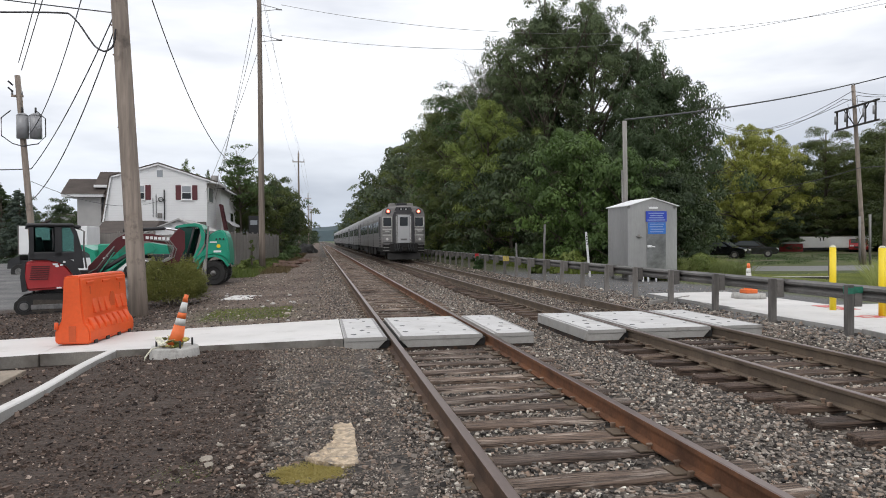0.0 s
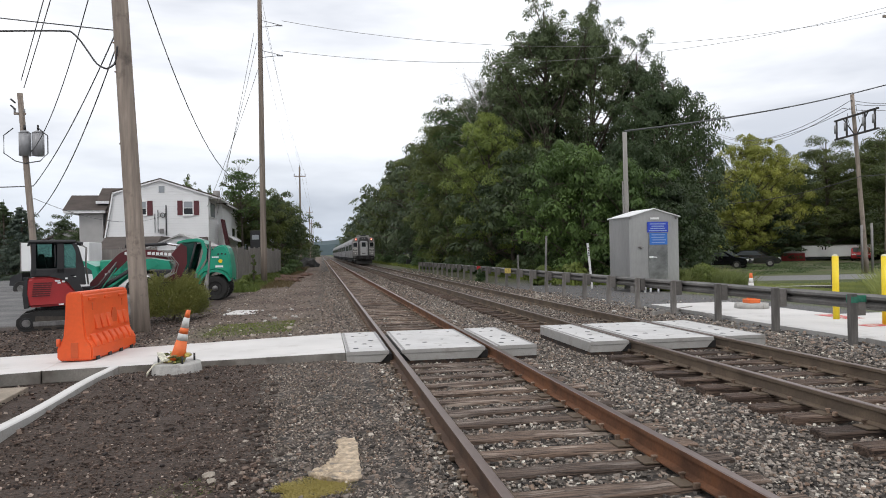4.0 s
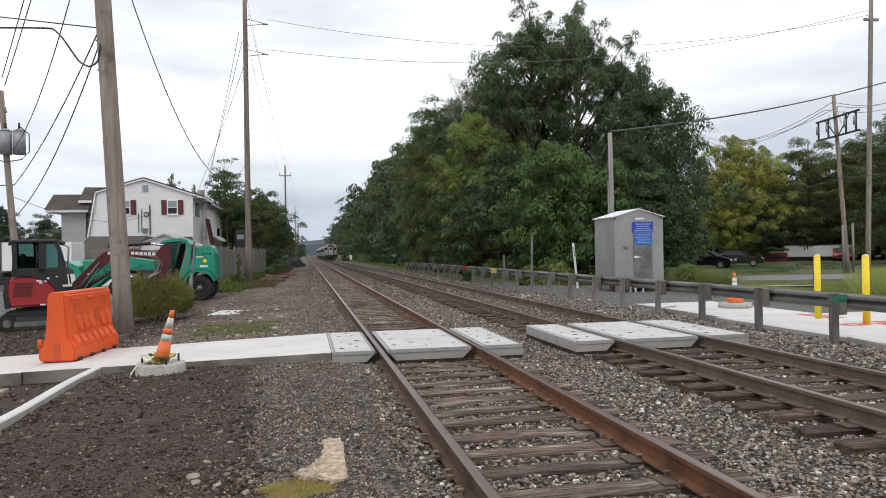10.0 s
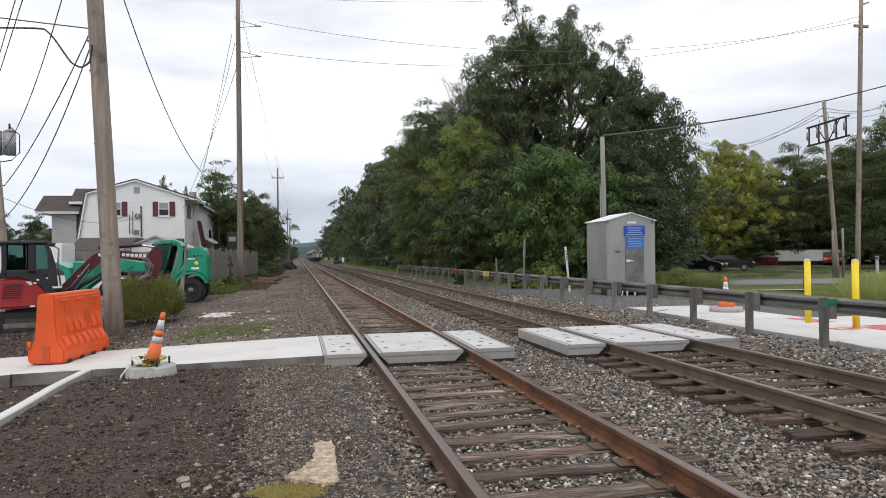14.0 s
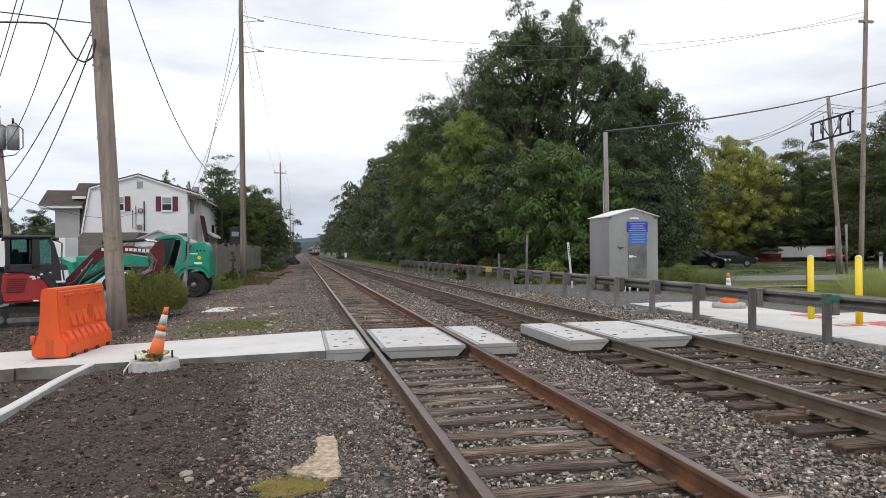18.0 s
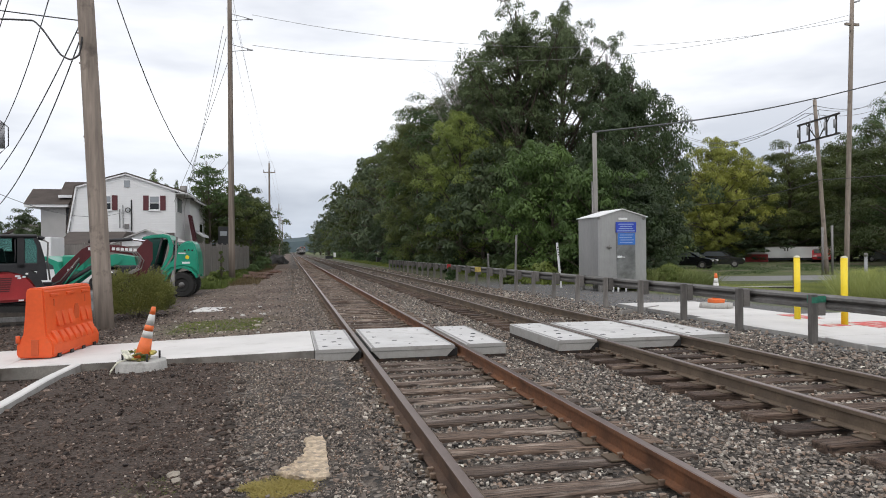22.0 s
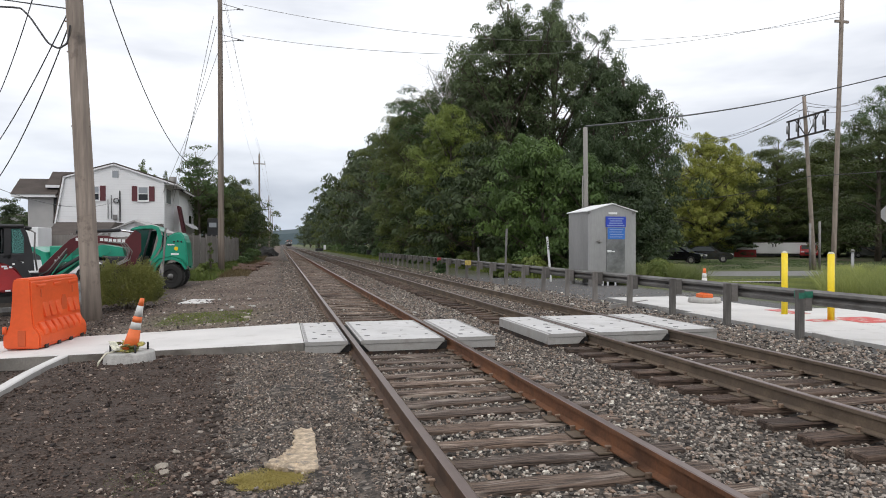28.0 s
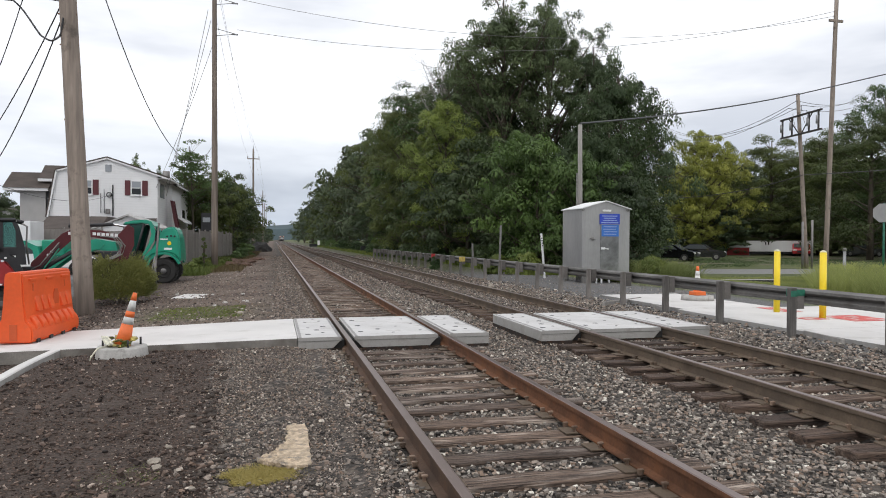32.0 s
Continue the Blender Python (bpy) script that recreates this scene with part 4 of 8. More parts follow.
def spruce(x, y, height, mt, label):
    t = thing("spruce", pose(x, y, float(land(x, y)) - 0.1), label, "tree", "conifers by the parking lot")
    q = random.Random(int(x * 10))
    wood = tube(B(), [(0, 0, 0), (0, 0, height)], 0.14, 8, 0.02)
    cs, rs = [], []
    for k in range(26):
        u = k / 26
        z, rad = height * (0.06 + 0.93 * u), height * 0.34 * (1 - u) ** 0.8 + 0.08
        for j in range(max(3, int(9 * (1 - u)))):
            a = q.uniform(0, math.tau)
            tip = Vector((rad * math.cos(a), rad * math.sin(a), z - 0.22 * rad))
            tube(wood, [(0, 0, z), tip], 0.025, 3, 0.006)
            for f in (0.45, 0.72, 1.0):
                cs.append(Vector((0, 0, z)).lerp(tip, f))
                rs.append(0.16 + 0.25 * rad * f * 0.5)
    part("trunk", wood, M_BARK, t)
    part("needles", leaf_cloud("needles", mt, cs, rs, 60, 0.075, 3, 0.6), None, t)


for x, y, h, mt, label in [(-27.25, 53.0, 6.79, L_DARK, "broad dark green spruce at the edge of the parking lot"), (-24.68, 50.0, 6.11, L_BLUE, "blue-grey spruce at the edge of the parking lot"), (-29.6, 58.0, 6.6, L_DARK, "broad dark green spruce at the edge of the parking lot"), (-23.6, 60.0, 4.6, L_DARK, "small dark spruce behind the parking lot")]:
    spruce(x, y, h, mt, label)

# ---- guard rail ----
M_BEAM = surface("dull_galvanised_beam", (0.155, 0.148, 0.140), 0.6, 0.35, spread=0.3, big=1.2, fine=30, bump=0.06, stain=((0.10, 0.09, 0.08), 0.52, 0.75, 2.0))
POSTS = [-6.45 + 1.85 * k for k in range(30)]
gr = thing("guard_rail", pose(7.05, 0, 0), "galvanised steel guard rail on posts with offset blocks", "guard rail")
bm = box(B(), -0.05, 0.065, -0.046, 0.046, -1.0, 0.80, 0.006)
post_me = mesh_of("post", bm, surface("guard_post", (0.165, 0.152, 0.140), 0.75, spread=0.35, big=3, fine=22, bump=0.25, stretch=(3, 3, 0.6), stain=((0.085, 0.074, 0.064), 0.5, 0.72, 3.0), per_object=0.3))
bm = box(B(), 0.075, 0.215, -0.040, 0.040, 0.46, 0.785, 0.008)
block_me = mesh_of("offset_block", bm, surface("blackened_block", (0.125, 0.115, 0.106), 0.75, spread=0.3, big=4, fine=30, bump=0.2, per_object=0.25))
wave = [(0.0, 0.31), (0.02, 0.295), (0.075, 0.265), (0.08, 0.215), (0.03, 0.175), (0.005, 0.155), (0.03, 0.135), (0.08, 0.095), (0.075, 0.045), (0.02, 0.015), (0.0, 0.0)]
outline = [(-u + 0.297, 0.8 * v + 0.44) for u, v in wave] + [(-u + 0.301, 0.8 * v + 0.442) for u, v in wave[::-1]]
for k, y in enumerate(POSTS):
    p = part("post", post_me, None, gr, at=pose(0, y, -0.1, random.uniform(-0.8, 0.8), random.uniform(-1.2, 1.2), 0))
    part("offset_block", block_me, None, gr, at=pose(0, y, -0.1))
    if k % 2 == 0 and k + 2 < len(POSTS):
        part("rail_beam", prism(B(), outline, y - 0.12, POSTS[k + 2] + 0.12), M_BEAM, gr)
tagpaint = surface("green_marker", (0.02, 0.15, 0.095), 0.6, spread=0.35, big=9, fine=40, bump=0.1)
part("marker_band", box(B(), -0.055, 0.069, POSTS[3] - 0.052, POSTS[3] + 0.052, 0.56, 0.685), tagpaint, gr, "green painted band on a post top")
part("marker_band", box(B(), 0.071, 0.219, POSTS[3] - 0.046, POSTS[3] + 0.046, 0.57, 0.672), tagpaint, gr, "green painted band on an offset block")
part("yellow_tag", box(B(), -0.08, 0.20, POSTS[14] - 0.06, POSTS[14] - 0.055, 0.48, 0.70), surface("faded_yellow_tag", (0.50, 0.38, 0.10), 0.7, spread=0.25, big=9, bump=0.1), gr, "faded yellow tag on a post")
part("red_tag", box(B(), -0.09, 0.1, POSTS[17] - 0.06, POSTS[17] - 0.055, 0.5, 0.72), M_RED, gr, "faded red tag on a post")

# ---- right-hand path of fresh concrete ----
M_REDPAINT = surface("red_warning_paint", (0.55, 0.10, 0.09), 0.8, spread=0.2, big=3, fine=40, bump=0.1, stain=((0.6, 0.55, 0.5), 0.5, 0.65, 4))


def pad(x0, x1, y0, y1, z, label):
    bm = box(B(), x0, x1, y0, y1, z - 0.2, z, 0.006)
    for f in bm.faces:
        f.material_index = 0 if f.normal.z > 0.5 else 1
    return tagged(part("path_slab", bm, [M_CONC, M_SIDE], None), label, "path slab", "fresh concrete path slabs", "structure")


pad(7.42, 9.3, -4.2, -0.55, -0.03, "fresh white concrete path slab behind the guard rail")
pad(7.42, 9.3, -0.54, 2.9, -0.03, "fresh white concrete path slab behind the guard rail")
pad(9.31, 12.4, -4.2, -0.55, -0.03, "fresh white concrete path slab with red warning paint")
pad(9.31, 12.4, -0.54, 2.9, -0.03, "fresh white concrete path slab with red warning paint")
pad(7.6, 9.9, 2.91, 6.9, -0.03, "fresh white concrete path slab beside the gravel")
for x0, x1, y0, y1 in ((9.35, 9.75, 1.9, 2.85), (9.4, 10.3, 0.2, 1.1), (8.7, 9.2, 0.6, 0.95)):
    solid("warning_strip", box(B(), x0, x1, y0, y1, -0.029, -0.024), M_REDPAINT, "worn red detectable warning strip on the concrete", "warning strip", group="red warning strips")
for x, y, ln, a in ((7.35, 5.2, 2.0, 35), (7.3, -1.3, 1.0, 80), (7.35, 3.6, 1.2, 75)):
    solid("form_board", box(B(), -ln / 2, ln / 2, -0.02, 0.02, 0, 0.09, 0.004), M_POLE2, "pale wooden form board lying beside the slab", "board", pose(x, y, -0.1, 0, 0, a), "form boards")

# bollards
boll = thing("bollard", pose(9.16, 1.98, -0.03), "bright yellow plastic bollard with a pale rounded top", "bollard", "yellow bollards")
bm = tube(B(), [(0, 0, 0), (0, 0, 1.27)], 0.062, 20)
part("sleeve", bm, M_YELLOW, boll)
bm = B()
tube(bm, [(0, 0, 1.27), (0, 0, 1.295)], 0.062, 20, 0.05)
tube(bm, [(0, 0, 1.295), (0, 0, 1.31)], 0.05, 20, 0.018)
part("cap", bm, surface("faded_cap", (0.75, 0.72, 0.55), 0.5, spread=0.05), boll, "pale rounded cap")
copy_thing(boll, pose(9.22, 0.80, -0.03))

# ---- signal case ----
case = thing("signal_case", pose(9.72, 12.6, -0.1), "silver sheet-metal railway signal case with a gabled roof and blue notices", "signal case")
W, D, H, PK, Z0 = 1.89, 1.7, 2.70, 2.97, 0.34
part("body", prism(B(), [(0, Z0), (W, Z0), (W, H), (W / 2, PK), (0, H)], 0, D), M_ALU, case)
for s in (0, 1):
    bm = B()
    a, b = (0, W / 2) if s == 0 else (W / 2, W)
    za, zb = (H, PK) if s == 0 else (PK, H)
    o = 0.06
    sl = (PK - H) / (W / 2)
    pts = [(a - (o if s == 0 else 0), za - (o * sl if s == 0 else 0)), (b + (o if s else 0), zb - (o * sl if s else 0))]
    prism(bm, [(pts[0][0], pts[0][1] + 0.005), (pts[1][0], pts[1][1] + 0.005), (pts[1][0], pts[1][1] + 0.035), (pts[0][0], pts[0][1] + 0.035)], -0.06, D + 0.06)
    part("roof_sheet", bm, M_WHITE, case, "pale sheet-metal roof half")
# Door sheet coloured darker for the dark reflection across it.
M_ALUD = surface("dim_sheen_aluminium", (0.27, 0.27, 0.27), 0.34, 0.8, spread=0.35, big=1.2, fine=10, bump=0.03)
door = part("door", box(B(), 0.72, 1.45, -0.022, -0.002, 0.40, 2.5, 0.004), M_ALUD, case, "metal door with a handle, dark sheen painted into its colour")
bm = box(B(), 0.73, 0.90, -0.06, -0.022, 1.22, 1.30, 0.01)
tube(bm, [(0.86, -0.05, 1.26), (1.02, -0.05, 1.24)], 0.02, 8)
part("handle", bm, M_WHITE, door, "bright metal door handle")
part("lock_bar", tube(tube(B(), [(0.32, -0.04, 1.62), (0.52, -0.04, 1.60)], 0.02, 8), [(0.42, -0.05, 1.55), (0.42, -0.05, 1.68)], 0.03, 8), M_GALV, case, "padlocked hasp on the front")
M_BLUE = surface("blue_notice", (0.022, 0.06, 0.46), 0.45, spread=0.08, bump=0)
M_BLUE2 = surface("light_blue_notice", (0.035, 0.16, 0.52), 0.45, spread=0.08, bump=0)
M_PALEBAR = plain("notice_print", (0.27, 0.36, 0.62), 0.5)
n1 = part("notice", box(B(), 0.68, 1.48, -0.034, -0.024, 2.14, 2.52), M_BLUE, case, "dark blue notice with pale print")
n2 = part("notice", box(B(), 0.76, 1.44, -0.034, -0.024, 1.70, 2.12), M_BLUE2, case, "lighter blue notice with pale print")
for z, a, b in ((2.44, 0.78, 1.38), (2.36, 0.84, 1.32), (2.28, 0.80, 1.36), (2.20, 0.74, 1.42)):
    part("print_bar", box(B(), a, b, -0.038, -0.0345, z - 0.018, z + 0.018), M_PALEBAR, n1)
for z, a, b in ((2.05, 0.84, 1.36), (1.96, 0.82, 1.32), (1.87, 0.86, 1.38), (1.78, 0.84, 1.34)):
    part("print_bar", box(B(), a, b, -0.038, -0.0345, z - 0.015, z + 0.015), M_PALEBAR, n2)
part("vent", box(B(), 0.80, 1.14, -0.03, -0.002, 2.60, 2.67, 0.006), M_WHITE, case, "pale vent hood under the gable")
for x in (0.03, 1.80):
    part("lifting_eye", ring(B(), (x, -0.03, 2.66), 0.05, 0.03, "y", 12, 0.025), M_GALV, case)
for x, y in ((0.12, 0.1), (1.77, 0.1), (0.12, 1.6), (1.77, 1.6)):
    part("leg", box(B(), x - 0.06, x + 0.06, y - 0.06, y + 0.06, -0.1, Z0, 0.005), M_GALV, case)

for x, y in ((0.55, -0.05), (0.75, -0.05), (1.05, -0.05)):
    part("conduit", tube(B(), [(x, y, Z0), (x, y, -0.08)], 0.035, 10), M_WHITE, case, "white conduit stub under the case")

# grey pole with a guy of cable behind the case
gp = thing("service_pole", pose(10.62, 14.75, -0.2), "slim grey wooden service pole behind the signal case", "pole")
part("shaft", tube(B(), [(0.05, 0, 0), (0.0, 0, 6.2)], 0.10, 14, 0.085), M_POLE2, gp)
part("conduit", tube(B(), [(-0.11, -0.03, 0), (-0.13, -0.03, 4.3)], 0.025, 8), M_GALV, gp, "metal conduit strapped to the pole")

# posts between the guard rail and the trees
for x, y, h, lean, lab, mt in ((8.1, 21.0, 1.4, -2, "thin pale marker post", M_GALV), (8.25, 17.6, 2.2, 2, "thin grey metal post", M_GALV), (9.6, 15.8, 1.85, -5, "leaning white marker post with dark print", M_WHITE)):
    m = thing("marker_post", pose(x, y, -0.12, 0, lean, 0), lab, "post", "marker posts behind the guard rail")
    part("stake", box(B(), -0.042, 0.042, -0.02, 0.02, -0.1, h, 0.006), mt, m)
    if mt is M_WHITE:
        for z in (1.66, 1.56, 1.46, 1.36):
            part("print_bar", box(B(), -0.022, 0.022, -0.026, -0.021, z - 0.028, z + 0.024), M_BLACK, m)


# ---- things on the left ----
def barrier():
    t = thing("water_barrier", pose(-4.745, 2.0, slope(-4.7) - 0.005, 0, 0, -7), "orange plastic water-filled traffic barrier on the sidewalk", "traffic barrier")
    ln = 0.86
    half = [(0.245, 0.02), (0.27, 0.05), (0.27, 0.20), (0.245, 0.27), (0.18, 0.35), (0.17, 0.43), (0.15, 0.64), (0.13, 1.04), (0.105, 1.08)]
    prof = [(-u, v) for u, v in half[::-1]] + half
    bm = prism(B(), prof, -ln, ln)
    bmesh.ops.bevel(bm, geom=[e for e in bm.edges if e.calc_face_angle(0) > 0.5], offset=0.022, segments=2, affect="EDGES")
    part("shell", bm, M_ORANGE, t, smooth=False)
    for s in (-1, 1):
        for k in range(7):
            y = -0.66 + 0.22 * k
            bm = prism(B(), [(s * 0.125, 0.22), (s * 0.280, 0.22), (s * 0.275, 0.29), (s * 0.207, 0.40), (s * 0.125, 0.44)], y - 0.072, y + 0.072)
            bmesh.ops.bevel(bm, geom=list(bm.edges), offset=0.012, segments=1, affect="EDGES")
            part("lower_rib", bm, M_ORANGE, t)
            if k not in (0, 4):
                bm = prism(B(), [(s * 0.105, 0.47), (s * 0.217, 0.47), (s * 0.195, 0.56), (s * 0.148, 0.70), (s * 0.105, 0.72)], y - 0.075, y + 0.075)
                bmesh.ops.bevel(bm, geom=list(bm.edges), offset=0.012, segments=1, affect="EDGES")
                part("upper_rib", bm, M_ORANGE, t)
            if k % 2 == 0:
                # Black block stands for the dark inside of a drain slot.
                part("drain_slot", box(B(), s * 0.267 - 0.01, s * 0.267 + 0.01, y - 0.05, y + 0.05, 0.0, 0.07), M_BLACK, t)
        for y in (-0.55, 0.02, 0.58):
            part("ledge", box(B(), min(s * 0.095, s * 0.160), max(s * 0.095, s * 0.160), y - 0.13, y + 0.13, 0.94, 0.985, 0.012), M_ORANGE, t)
        for y in (-0.55, 0.58):
            part("lug", box(B(), min(s * 0.115, s * 0.148), max(s * 0.115, s * 0.148), y - 0.02, y + 0.02, 0.78, 0.90, 0.006), M_DKORANGE, t)
        arch = [(0.22 + u, v) for u, v in ((-0.085, 0.46), (0.085, 0.46), (0.10, 0.60), (0.085, 0.70), (0.045, 0.77), (-0.045, 0.77), (-0.085, 0.70), (-0.10, 0.60))]
        part("fork_opening", prism(B(), arch, min(s * 0.115, s * 0.161), max(s * 0.115, s * 0.161), "x"), M_DKORANGE, t, "arched patch painted darker as a shaded recess in the side")
    part("end_recess", box(B(), -0.055, 0.055, -ln - 0.010, -ln + 0.02, 0.06, 0.30, 0.006), M_DKORANGE, t, "patch painted darker as a shaded recess low in the end")
    part("pin_lug", tube(B(), [(-0.24, -ln - 0.005, 0.25), (-0.24, -ln - 0.005, 0.36)], 0.03, 12), M_ORANGE, t)


# Deeper orange paints shade into the recess patches and the lugs.
M_DKORANGE = surface("shaded_orange", (0.55, 0.085, 0.02), 0.55, spread=0.12, bump=0.05)
barrier()

M_CONEOR = surface("cone_orange", (0.82, 0.17, 0.04), 0.5, spread=0.12, big=4, fine=30, bump=0.05, stain=((0.45, 0.2, 0.1), 0.55, 0.8, 6))
M_CONEWH = surface("cone_band", (0.62, 0.61, 0.58), 0.4, spread=0.1, big=4, fine=30, bump=0.03, stain=((0.4, 0.38, 0.35), 0.55, 0.8, 6))


def cone_bands(t, h, r0, r1, bands):
    for a, b, mt in bands:
        part("band", tube(B(), [(0, 0, h * a), (0, 0, h * b)], r0 + (r1 - r0) * a, 24, r0 + (r1 - r0) * b), mt, t, smooth=False)


M_FOOT = surface("rough_cast_footing", (0.46, 0.445, 0.42), 0.9, spread=0.18, big=4, fine=45, bump=0.5, depth=0.01, stain=((0.22, 0.20, 0.18), 0.52, 0.72, 5))
footing = thing("lamp_footing", pose(-3.05, -0.36, -0.255), "round pale concrete pole footing with a bolt", "footing")
bm = tube(B(), [(0, 0, -0.1), (0, 0, 0.0), (0, 0, 0.09), (0, 0, 0.18), (0, 0, 0.25), (0, 0, 0.27)], 0.345, 40, 0.31)
for v in bm.verts:
    v.co *= 1 + 0.035 * noise.noise(v.co * 6) + 0.02 * noise.noise(v.co * 19)
part("block", bm, M_FOOT, footing)
for a in (0.5, 2.1, 3.6, 5.2):
    part("anchor_bolt", tube(B(), [(0.24 * math.cos(a), 0.24 * math.sin(a), 0.26), (0.24 * math.cos(a), 0.24 * math.sin(a), 0.37)], 0.014, 8), M_BLACK, footing)
cone = thing("traffic_cone", pose(-3.05, -0.36, 0.012, 0, 13, 0), "leaning orange traffic cone with white reflective bands", "traffic cone", "traffic cones")
cone_bands(cone, 0.73, 0.105, 0.028, [(0.0, 0.42, M_CONEOR), (0.42, 0.55, M_CONEWH), (0.55, 0.66, M_CONEOR), (0.66, 0.86, M_CONEWH), (0.86, 1.0, M_CONEOR)])
sheet = thing("plastic_sheet", pose(-3.05, -0.40, 0.012), "crumpled yellow plastic wrapped round the cone's foot", "plastic sheet")
M_SHEET = surface("yellow_film", (0.50, 0.42, 0.10), 0.4, spread=0.4, big=9, fine=40, bump=0.5, depth=0.02, stain=((0.10, 0.09, 0.05), 0.5, 0.62, 8))
r = random.Random(12)
M_SHEETPALE = surface("pale_film", (0.62, 0.60, 0.48), 0.35, spread=0.35, big=14, fine=50, bump=0.5, depth=0.02)
M_SHEETDARK = surface("olive_film", (0.11, 0.13, 0.03), 0.4, spread=0.4, big=14, fine=50, bump=0.5, depth=0.02)
for k in range(16):
    a = k * 0.79
    bm = B()
    bmesh.ops.create_icosphere(bm, subdivisions=2, radius=0.052)
    q = Vector((r.uniform(1.1, 2.0), r.uniform(0.7, 1.2), r.uniform(0.3, 0.7)))
    for v in bm.verts:
        v.co = Vector((v.co.x * q.x, v.co.y * q.y, v.co.z * q.z)) * (1 + 0.45 * noise.noise(v.co * 30 + Vector((k, 0, 0))))
    part("fold", bm, (M_SHEET, M_SHEETPALE, M_SHEET, M_SHEETDARK)[k % 4], sheet, at=pose((0.10 + 0.04 * (k % 3)) * math.cos(a) - 0.03, 0.14 * math.sin(a), 0.03 + 0.035 * (k % 3), r.uniform(-35, 35), r.uniform(-35, 35), math.degrees(a) + 90))
strap = tube(B(), [(-0.16, -0.10, 0.03), (-0.26, -0.16, 0.0), (-0.33, -0.20, -0.10), (-0.36, -0.22, -0.22)], 0.012, 6)
part("loose_end", strap, M_SHEETPALE, sheet, "pale loose end of film hanging down")

# loose things on the ground
yb = B()
prism(yb, [(-1.20, -5.03), (-1.10, -5.16), (-0.98, -5.24), (-0.81, -5.28), (-0.80, -4.72), (-0.79, -4.35), (-0.81, -4.18), (-0.90, -4.12), (-0.97, -4.20), (-0.95, -4.36), (-0.98, -4.53), (-0.96, -4.66), (-1.04, -4.80), (-1.08, -4.92)], -0.185, -0.15, "z")
bmesh.ops.triangulate(yb, faces=list(yb.faces))
for _ in range(2):
    bmesh.ops.subdivide_edges(yb, edges=list(yb.edges), cuts=2, use_grid_fill=True)
for v in yb.verts:
    k = 1.8 if v.co.x < -0.94 else 0.7
    v.co += Vector((noise.noise(v.co * 27), noise.noise(v.co * 27 + Vector((5, 0, 0))), 0.7 * noise.noise(v.co * 24))) * 0.015 * k
solid("broken_slab", yb, surface("chipped_cream_concrete", (0.48, 0.38, 0.27), 0.9, spread=0.4, big=14, fine=70, bump=0.8, depth=0.012, stain=((0.22, 0.19, 0.16), 0.52, 0.64, 16)), "broken cream-coloured piece of concrete in the gravel", "concrete piece", pose(0, -0.11, 0))
M_TANCONC = surface("soiled_tan_concrete", (0.30, 0.25, 0.195), 0.9, spread=0.25, big=2, fine=40, bump=0.3, stain=((0.15, 0.12, 0.10), 0.5, 0.7, 3))
solid("concrete_block", box(B(), -1.6, 0.0, -1.5, 0.0, -0.3, 0.03, 0.012), M_TANCONC, "pale concrete block beside the dug-out earth", "concrete block", pose(-5.02, -0.12, -0.30, 0, 0, 3))
bm = box(B(), -0.45, 0.45, -0.75, 0.75, -0.05, 0.03, 0.01)
solid("cover_plate", bm, M_CONC, "flat pale concrete cover set in the dirt", "cover", pose(-3.4, 11.4, -0.28, 0, 0, -8))


def boulder(x, y, s, label, mt, seed):
    bm = B()
    bmesh.ops.create_icosphere(bm, subdivisions=2, radius=1)
    for v in bm.verts:
        v.co *= 1 + 0.35 * noise.noise(v.co * 1.3 + Vector((seed, 0, 0)))
        v.co = Vector((v.co.x * s, v.co.y * s * 0.8, v.co.z * s * 0.5))
    solid("rock", bm, mt, label, "rock", pose(x, y, float(land(x, y)) + s * 0.2, 0, 0, seed * 40), "loose rocks")


M_ROCK = surface("pale_rock", (0.33, 0.29, 0.24), 0.9, spread=0.25, big=8, fine=60, bump=0.5)
for i, (x, y, s) in enumerate([(-1.94, -4.88, 0.052), (-1.90, -5.02, 0.042), (-1.60, -5.56, 0.03), (-1.89, -4.51, 0.03), (-1.17, -4.36, 0.03), (-1.35, -4.54, 0.03), (-2.5, 4.6, 0.08), (-1.8, 5.6, 0.09), (-2.2, 3.4, 0.07), (1.9, 23.5, 0.14), (6.2, 12.3, 0.14), (6.4, 13.0, 0.10), (-5.2, 2.9, 0.10)]):
    boulder(x, y, s, "pale loose rock lying on the gravel", M_ROCK, i + 1)


M_PALECHIP = surface("pale_chip", (0.50, 0.48, 0.45), 0.9, spread=0.2, big=9, fine=60, bump=0.4)
g = random.Random(77)
for i in range(26):
    x, y = (g.uniform(-4.2, -1.2), g.uniform(3.0, 14.0)) if i < 15 else (g.uniform(0.2, 6.4), g.uniform(4.0, 24.0))
    boulder(x, y, g.uniform(0.035, 0.075), "small pale stone chip lying on the ground", M_PALECHIP, 20 + i)


M_CLOD = surface("dark_clod", (0.050, 0.037, 0.029), 0.95, spread=0.35, big=9, fine=50, bump=0.7, depth=0.02)
for i in range(34):
    y = -1.2 - 0.125 * i + g.uniform(-0.08, 0.08)
    boulder(-1.80 - 0.065 * (y + 1) + 0.10 * math.sin(y * 2.3) + g.gauss(0, 0.05), y, g.uniform(0.02, 0.055), "dark clod of earth at the edge of the gravel", M_CLOD, 60 + i)


